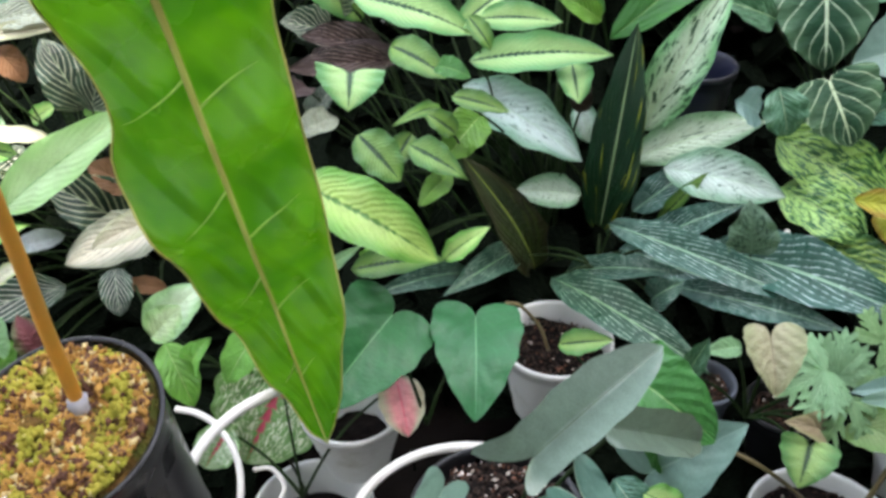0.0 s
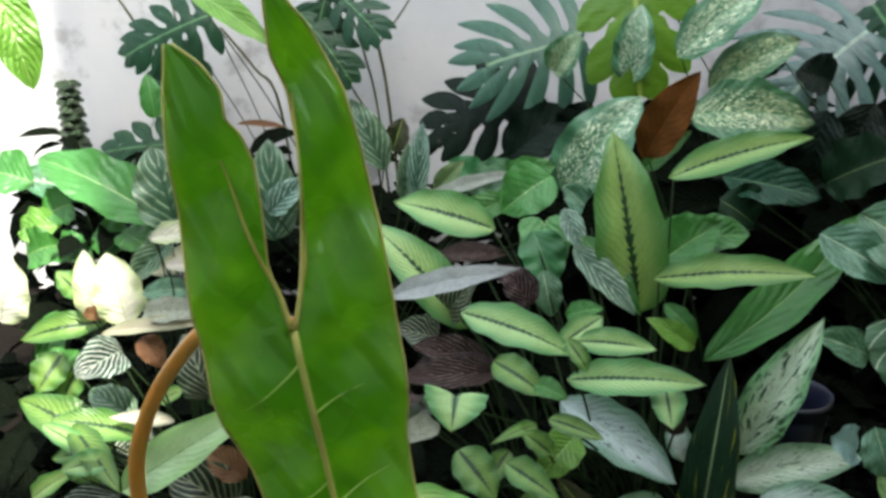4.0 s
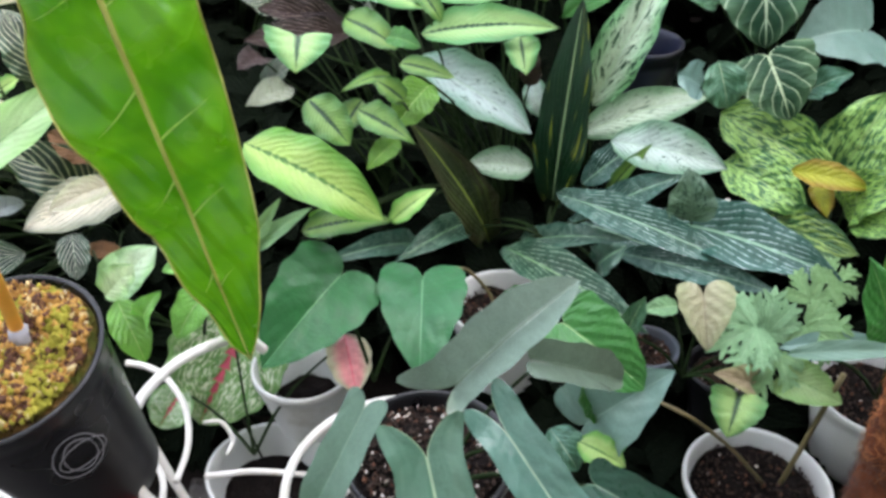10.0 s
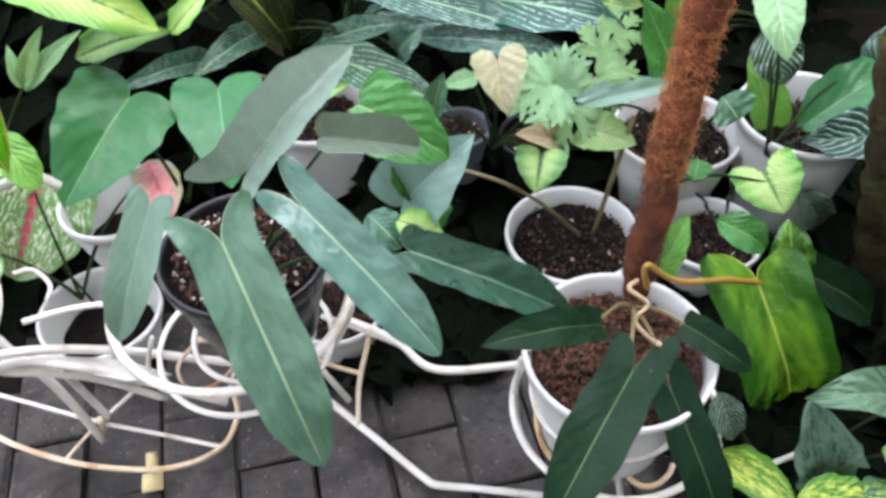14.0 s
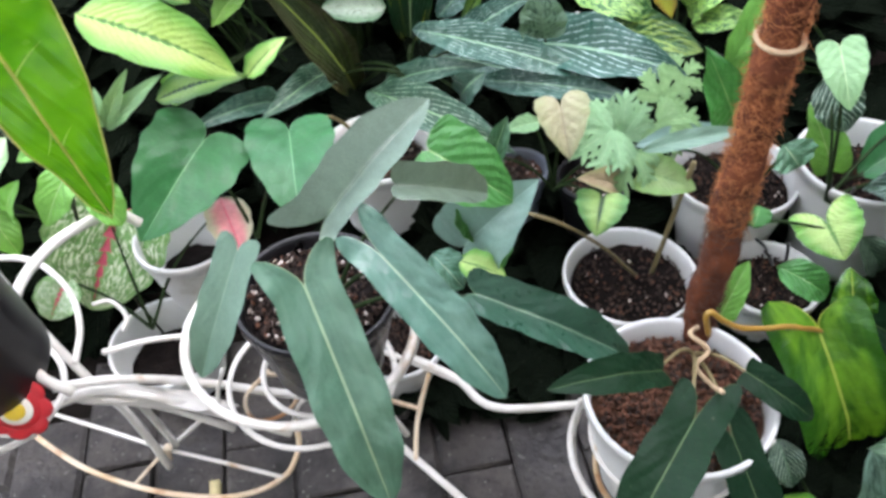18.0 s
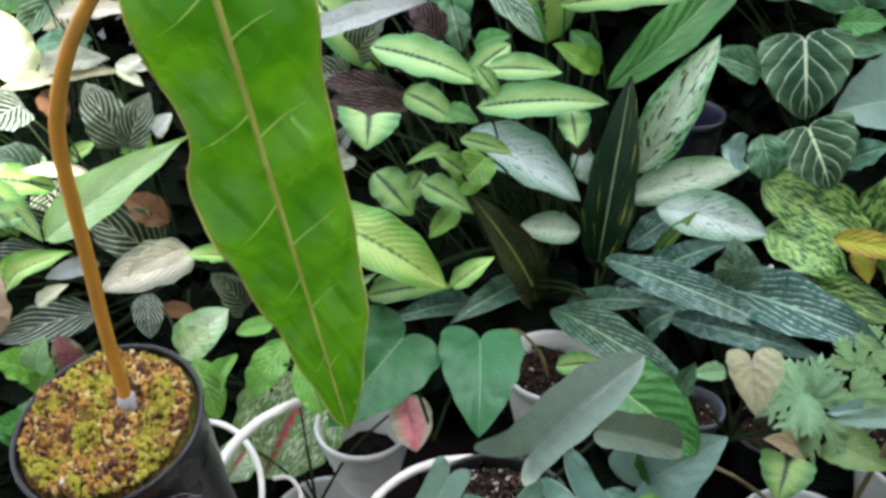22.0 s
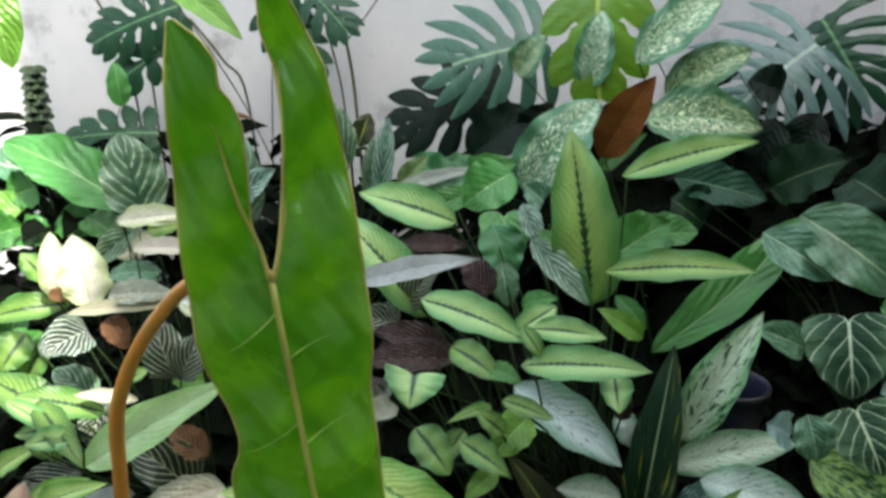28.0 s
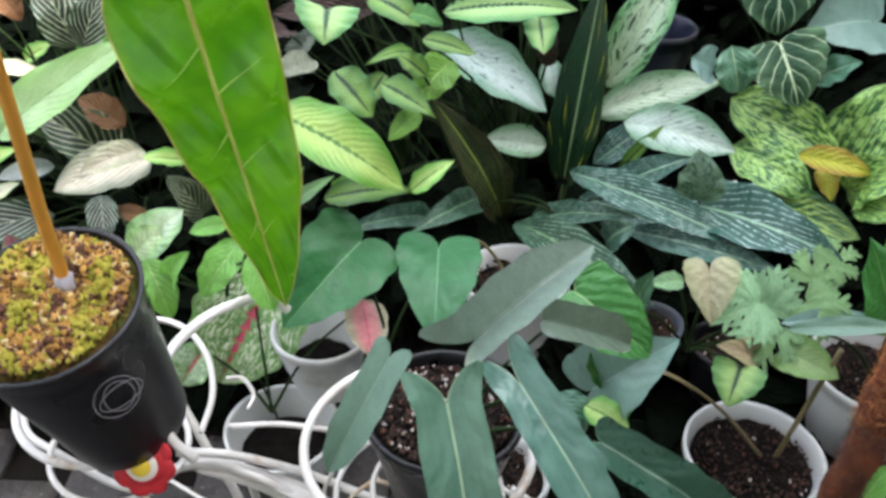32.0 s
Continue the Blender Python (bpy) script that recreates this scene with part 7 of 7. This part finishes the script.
for f in (0.63,):
    bm = bmesh.new()
    c = P0.lerp(P1, f)
    tube(bm, [c + V((0.0212 * math.cos(a), 0.0212 * math.sin(a), 0.002 * math.sin(a))) for a in (k * 0.2618 for k in range(25))], 0.0030, 6)
    part("tie", bm, M["twine"], pole, "pale cord tie")
moss_pole = thing("moss_pole", "mossy brown climbing pole standing in the shade", "plant pole")
bm = bmesh.new()
Q0, Q1 = V((1.0, 0.64, 0.0)), V((0.835, 0.62, 0.52))
tube(bm, [Q0.lerp(Q1, k / 24) for k in range(25)], [0.033 + 0.004 * math.sin(k * 2.1) for k in range(25)], 18)
part("moss_wrap", bm, M["moss_pole"], moss_pole)

# iron plant stand in the shape of a tricycle
stand = thing("tricycle_plant_stand", "white painted iron tricycle plant stand with rust stains", "plant stand")
hoop(stand, "basket_ring", "iron", 0.0060, (0.034, 0.612, 0.316), 0.139)
hoop(stand, "basket_ring", "iron", 0.0038, (0.035, 0.600, 0.235), 0.105)
hoop(stand, "basket_ring", "iron", 0.0036, (0.050, 0.580, 0.275), 0.070)
hoop(stand, "basket_ring", "iron", 0.0052, (-0.349, 0.620, 0.359), 0.094, lean=(2, 7), start=140, end=325)
hoop(stand, "basket_ring", "iron", 0.0040, (-0.337, 0.608, 0.291), 0.082, lean=(2, 3))
bar(stand, "wheel_rim", "iron_rusty", 0.0040, (-0.010, 0.640, 0.090), (-0.009, 0.620, 0.060), (-0.021, 0.584, 0.060), (-0.039, 0.567, 0.060), (-0.070, 0.556, 0.060), (-0.116, 0.556, 0.060), (-0.176, 0.572, 0.060), (-0.236, 0.597, 0.060), (-0.307, 0.639, 0.060), (-0.372, 0.695, 0.060), (-0.437, 0.765, 0.060), (-0.471, 0.837, 0.060))
bar(stand, "scroll", "iron", 0.0062, (-0.220, 0.553, 0.340), (-0.247, 0.560, 0.373), (-0.262, 0.594, 0.406), (-0.259, 0.635, 0.429), (-0.231, 0.686, 0.438), (-0.192, 0.727, 0.434), (-0.163, 0.747, 0.424), (-0.143, 0.751, 0.400))
bar(stand, "scroll", "iron", 0.0042, (-0.334, 0.777, 0.354), (-0.304, 0.769, 0.354), (-0.276, 0.755, 0.345), (-0.249, 0.723, 0.326), (-0.238, 0.680, 0.307), (-0.241, 0.630, 0.298))
bar(stand, "scroll", "iron", 0.0030, (-0.239, 0.743, 0.279), (-0.216, 0.744, 0.279), (-0.200, 0.731, 0.261), (-0.205, 0.713, 0.251))
bar(stand, "fork_bar", "iron", 0.0056, (-0.299, 0.699, 0.317), (-0.240, 0.643, 0.240), (-0.216, 0.638, 0.170), (-0.193, 0.625, 0.050))
bar(stand, "fork_bar", "iron", 0.0050, (-0.180, 0.599, 0.250), (-0.183, 0.627, 0.160), (-0.176, 0.636, 0.085))
bar(stand, "frame_bar", "iron", 0.0058, (-0.265, 0.602, 0.293), (-0.197, 0.611, 0.279), (-0.111, 0.626, 0.229), (-0.030, 0.622, 0.190), (0.071, 0.600, 0.170))
bar(stand, "frame_bar", "iron", 0.0058, (-0.281, 0.599, 0.261), (-0.222, 0.612, 0.261), (-0.156, 0.598, 0.247), (-0.097, 0.604, 0.188), (-0.007, 0.577, 0.150))
bar(stand, "frame_bar", "iron", 0.0050, (-0.246, 0.611, 0.251), (-0.160, 0.598, 0.231), (-0.080, 0.596, 0.157))
bar(stand, "frame_bar", "iron", 0.0038, (-0.202, 0.624, 0.317), (-0.143, 0.634, 0.314), (-0.079, 0.648, 0.290))
bar(stand, "scroll", "iron", 0.0052, (-0.489, 0.675, 0.298), (-0.468, 0.635, 0.279), (-0.422, 0.616, 0.261), (-0.359, 0.603, 0.225), (-0.315, 0.604, 0.207))
bar(stand, "scroll", "iron", 0.0028, (-0.071, 0.610, 0.266), (-0.088, 0.607, 0.216), (-0.083, 0.595, 0.181), (-0.047, 0.598, 0.150))
bar(stand, "scroll", "iron_rusty", 0.0028, (-0.019, 0.616, 0.240), (-0.056, 0.610, 0.200), (-0.052, 0.602, 0.160), (-0.018, 0.609, 0.150), (0.011, 0.617, 0.180), (0.005, 0.616, 0.220), (-0.022, 0.612, 0.240))
bar(stand, "scroll", "iron", 0.0028, (0.038, 0.589, 0.220), (0.008, 0.606, 0.170), (-0.008, 0.602, 0.130))
bar(stand, "scroll", "iron", 0.0038, (0.167, 0.609, 0.300), (0.169, 0.589, 0.280), (0.145, 0.589, 0.220), (0.120, 0.583, 0.200))
bar(stand, "scroll", "iron", 0.0030, (0.143, 0.616, 0.340), (0.117, 0.595, 0.320), (0.093, 0.592, 0.300))
bar(stand, "spoke", "iron", 0.0030, (-0.429, 0.780, 0.065), (-0.377, 0.748, 0.065), (-0.284, 0.693, 0.070), (-0.191, 0.638, 0.075), (-0.112, 0.604, 0.068), (-0.034, 0.569, 0.062))
bar(stand, "spoke", "iron", 0.0032, (-0.191, 0.636, 0.075), (-0.158, 0.642, 0.100), (-0.119, 0.629, 0.150))
bar(stand, "spoke", "iron_rusty", 0.0024, (-0.192, 0.637, 0.075), (-0.214, 0.618, 0.070), (-0.240, 0.597, 0.060))
bar(stand, "hub", "iron_rusty", 0.0060, (-0.186, 0.631, 0.090), (-0.192, 0.636, 0.070), (-0.195, 0.634, 0.055))
bar(stand, "rail", "iron", 0.0056, (0.158, 0.668, 0.160), (0.221, 0.630, 0.140), (0.269, 0.583, 0.120), (0.396, 0.562, 0.120))
bar(stand, "rail", "iron", 0.0054, (0.110, 0.624, 0.050), (0.146, 0.587, 0.030), (0.191, 0.531, 0.020), (0.226, 0.487, 0.012), (0.242, 0.472, 0.012), (0.297, 0.453, 0.012), (0.380, 0.422, 0.012))
bar(stand, "leg", "iron_rusty", 0.0036, (0.187, 0.643, 0.140), (0.163, 0.619, 0.070), (0.151, 0.578, 0.030))
bar(stand, "leg", "iron_rusty", 0.0034, (0.097, 0.619, 0.160), (0.124, 0.627, 0.120), (0.169, 0.628, 0.080))
bar(stand, "rail", "iron", 0.0038, (0.128, 0.672, 0.170), (0.171, 0.657, 0.150), (0.227, 0.624, 0.135))
bar(stand, "leg", "iron", 0.0044, (0.103, 0.632, 0.140), (0.145, 0.609, 0.050))


# flat seat plate between the frame bars
bm = bmesh.new()
rim = [(-0.279, 0.615, 0.253), (-0.248, 0.629, 0.253), (-0.198, 0.624, 0.253), (-0.113, 0.617, 0.222), (-0.066, 0.604, 0.195), (-0.111, 0.586, 0.221), (-0.155, 0.591, 0.248), (-0.220, 0.602, 0.253)]
low, top = [bm.verts.new((x, y, z - 0.003)) for x, y, z in rim], [bm.verts.new((x, y, z)) for x, y, z in rim]
bm.faces.new(top), bm.faces.new(low[::-1])
for k in range(len(rim)):
    j = (k + 1) % len(rim)
    bm.faces.new((low[k], low[j], top[j], top[k]))
stand_plate = new("seat_plate", mesh_of(bm, M["iron"], False))
stand_plate.parent = stand

# flower ornament on the stand
flower = thing("flower_ornament", "red metal flower with yellow middle on the iron stand", "ornament")
FC, FT = V((-0.276, 0.538, 0.347)), Euler((radians(66), radians(8), radians(-6))).to_matrix()
for k in range(8):
    bm = bmesh.new()
    a = k * math.pi / 4
    c = V((0.0240 * math.cos(a), 0.0262 * math.sin(a), 0))
    lathe(bm, [(0.0001, 0.0014), (0.0095, 0.0014), (0.0142, 0.0004), (0.0150, -0.0006), (0.0001, -0.002)], 14)
    for v in bm.verts:
        v.co = FC + FT @ (v.co + c)
    part("petal", bm, M["red"], flower)
for mat, r, z, name in (("red", 0.027, 0.0036, "disc"), ("petal_white", 0.0195, 0.0062, "white_ring"), ("petal_yellow", 0.0120, 0.0090, "yellow_middle")):
    bm = bmesh.new()
    lathe(bm, [(0.0001, z), (r * 0.7, z - 0.0002), (r * 0.95, z - 0.0012), (r, z - 0.0035), (r * 0.9, z - 0.0055)], 26)
    for v in bm.verts:
        v.co = FC + FT @ v.co
    part(name, bm, M[mat], flower)

cradle = thing("plant_cradle", "white iron ring cradle under the white pot", "plant stand")
hoop(cradle, "ring", "iron", 0.0048, (0.470, 0.456, 0.150), 0.128)
hoop(cradle, "ring", "iron", 0.0036, (0.449, 0.440, 0.215), 0.092)
bar(cradle, "rail", "iron", 0.0048, (0.371, 0.357, 0.070), (0.392, 0.363, 0.070), (0.418, 0.363, 0.070), (0.447, 0.360, 0.070), (0.471, 0.353, 0.070), (0.497, 0.342, 0.070), (0.530, 0.324, 0.070), (0.547, 0.304, 0.070))
bar(cradle, "scroll", "iron_rusty", 0.0036, (0.368, 0.443, 0.235), (0.357, 0.434, 0.210), (0.358, 0.413, 0.180), (0.372, 0.395, 0.155), (0.385, 0.377, 0.150))
bar(cradle, "scroll", "iron_rusty", 0.0034, (0.458, 0.379, 0.140), (0.455, 0.363, 0.140), (0.466, 0.349, 0.140), (0.483, 0.347, 0.140), (0.502, 0.356, 0.140), (0.512, 0.367, 0.140))
bar(cradle, "leg", "iron", 0.0038, (0.439, 0.372, 0.160), (0.447, 0.363, 0.110), (0.456, 0.353, 0.050), (0.463, 0.339, 0.000))
bar(cradle, "leg", "iron", 0.0038, (0.352, 0.486, 0.250), (0.352, 0.495, 0.190), (0.353, 0.501, 0.150), (0.360, 0.496, 0.080), (0.378, 0.494, 0.000))
bar(cradle, "leg", "iron", 0.0038, (0.577, 0.397, 0.160), (0.588, 0.372, 0.100), (0.606, 0.321, 0.000))
bar(cradle, "rail", "iron", 0.0038, (0.634, 0.356, 0.100), (0.698, 0.365, 0.100))

# sticks and wire hooks among the pots
def stick(name, label, mat, r, *pts):
    t = thing(name, label, name.replace("_", " "))
    bm = bmesh.new()
    tube(bm, curve(*pts, n=6), r, 7)
    part("shaft", bm, M[mat], t)


stick("bare_stem", "thin brown bare stem bending over a white pot", "stem_tan", 0.0028, (0.350, 0.771, 0.300), (0.405, 0.752, 0.280), (0.467, 0.754, 0.220), (0.533, 0.768, 0.130))
stick("cut_stem", "pale cut stem standing in a white pot", "stem_tan", 0.0038, (0.558, 0.771, 0.120), (0.564, 0.759, 0.220), (0.581, 0.754, 0.360))
stick("bare_stem", "thin bent stem in the soil of a white pot", "stem_tan", 0.0028, (0.092, 1.000, 0.341), (0.116, 1.020, 0.317), (0.146, 1.030, 0.268), (0.162, 1.030, 0.219))
stick("wire_hook", "short black wire hook on a pot rim", "pot_black", 0.0022, (0.797, 0.748, 0.285), (0.800, 0.750, 0.270), (0.811, 0.767, 0.240))
stick("wire_hook", "short black wire hook on a pot rim", "pot_black", 0.0022, (0.825, 0.734, 0.285), (0.820, 0.728, 0.270), (0.823, 0.737, 0.240))
stick("wire_hook", "short black wire hook on a pot rim", "pot_black", 0.0022, (0.812, 0.693, 0.285), (0.816, 0.701, 0.270), (0.829, 0.723, 0.240))
stick("wire_hook", "short black wire hook on a pot rim", "pot_black", 0.0022, (0.646, 0.665, 0.285), (0.660, 0.666, 0.270), (0.680, 0.682, 0.240))
stick("wire_hook", "short black wire hook on a pot rim", "pot_black", 0.0022, (0.648, 0.642, 0.285), (0.658, 0.642, 0.270), (0.676, 0.654, 0.240))
stick("wire_hook", "short black wire hook on a pot rim", "pot_black", 0.0022, (0.684, 0.649, 0.285), (0.687, 0.648, 0.270), (0.698, 0.660, 0.240))
stick("dry_twig", "thin dark twig hanging behind the iron stand", "stem_dark", 0.0022, (-0.256, 0.893, 0.200), (-0.244, 0.901, 0.120), (-0.219, 0.887, 0.040))
stick("curled_tag", "small curled white plastic label", "petal_white", 0.0040, (0.517, 1.101, 0.398), (0.523, 1.101, 0.381), (0.513, 1.090, 0.371), (0.498, 1.079, 0.365))

tag = thing("straw_tag", "small pale straw tag tied to the iron wheel", "tag")
bm = bmesh.new()
box(bm, (-0.150, 0.553, 0.012), (-0.122, 0.580, 0.017)), box(bm, (-0.143, 0.580, 0.010), (-0.129, 0.606, 0.026))
part("band", bm, M["straw"], tag)
roots = thing("aerial_root", "pale aerial root of the climbing philodendron", "root")
bm = bmesh.new()
tube(bm, curve((0.492, 0.505, 0.33), (0.472, 0.485, 0.345), (0.490, 0.470, 0.33), (0.470, 0.455, 0.325), (0.480, 0.430, 0.32), (0.45, 0.37, 0.40), n=6), 0.0027, 8)
part("root", bm, M["twine"], roots)

# paving: bricks near the stand one by one, the rest joined
rng = random.Random(5)
paving = tagged(new("pavement"), "dark grey concrete pavers in straight courses", "pavement", kind="structure")


def paver_mesh(bm, x, y, w, d, dz):
    e = 0.0045
    lo = [bm.verts.new((x + sx * w / 2, y + sy * d / 2, -0.05)) for sx, sy in ((-1, -1), (1, -1), (1, 1), (-1, 1))]
    mi = [bm.verts.new((x + sx * w / 2, y + sy * d / 2, dz - e)) for sx, sy in ((-1, -1), (1, -1), (1, 1), (-1, 1))]
    hi = [bm.verts.new((x + sx * (w / 2 - e), y + sy * (d / 2 - e), dz)) for sx, sy in ((-1, -1), (1, -1), (1, 1), (-1, 1))]
    for k in range(4):
        j = (k + 1) % 4
        bm.faces.new((lo[k], lo[j], mi[j], mi[k])), bm.faces.new((mi[k], mi[j], hi[j], hi[k]))
    bm.faces.new(hi)


rest = bmesh.new()
meshes = []
for k in range(6):
    bm = bmesh.new()
    paver_mesh(bm, 0, 0, 0.105 - 0.004, 0.210 - 0.004, 0.0)
    bm.normal_update()
    for v in bm.verts:
        v.co += V((rng.uniform(-1, 1), rng.uniform(-1, 1), rng.uniform(-0.6, 0.6))) * 0.0028
    meshes.append(mesh_of(bm, M["paver"], False))
for i in range(-40, 40):
    for j in range(-20, 16):
        x, y = i * 0.105 + 0.03, j * 0.21 + (0.105 if i % 2 else 0.0) + 0.04
        dz = rng.uniform(-0.002, 0.002)
        if y > 0.86 or (x > 0.6 and y > -0.2):
            continue
        if -0.6 < x < 1.0 and 0.0 < y < 1.2:
            b = new("paver", meshes[rng.randrange(6)])
            b.parent, b.location, b.rotation_euler = paving, (x, y, dz), (0, 0, rng.choice((0.0, math.pi)) + rng.uniform(-0.006, 0.006))
        else:
            paver_mesh(rest, x, y, 0.102, 0.207, dz)
tagged(part("far_pavers", rest, M["paver"], paving), kind="stuff")
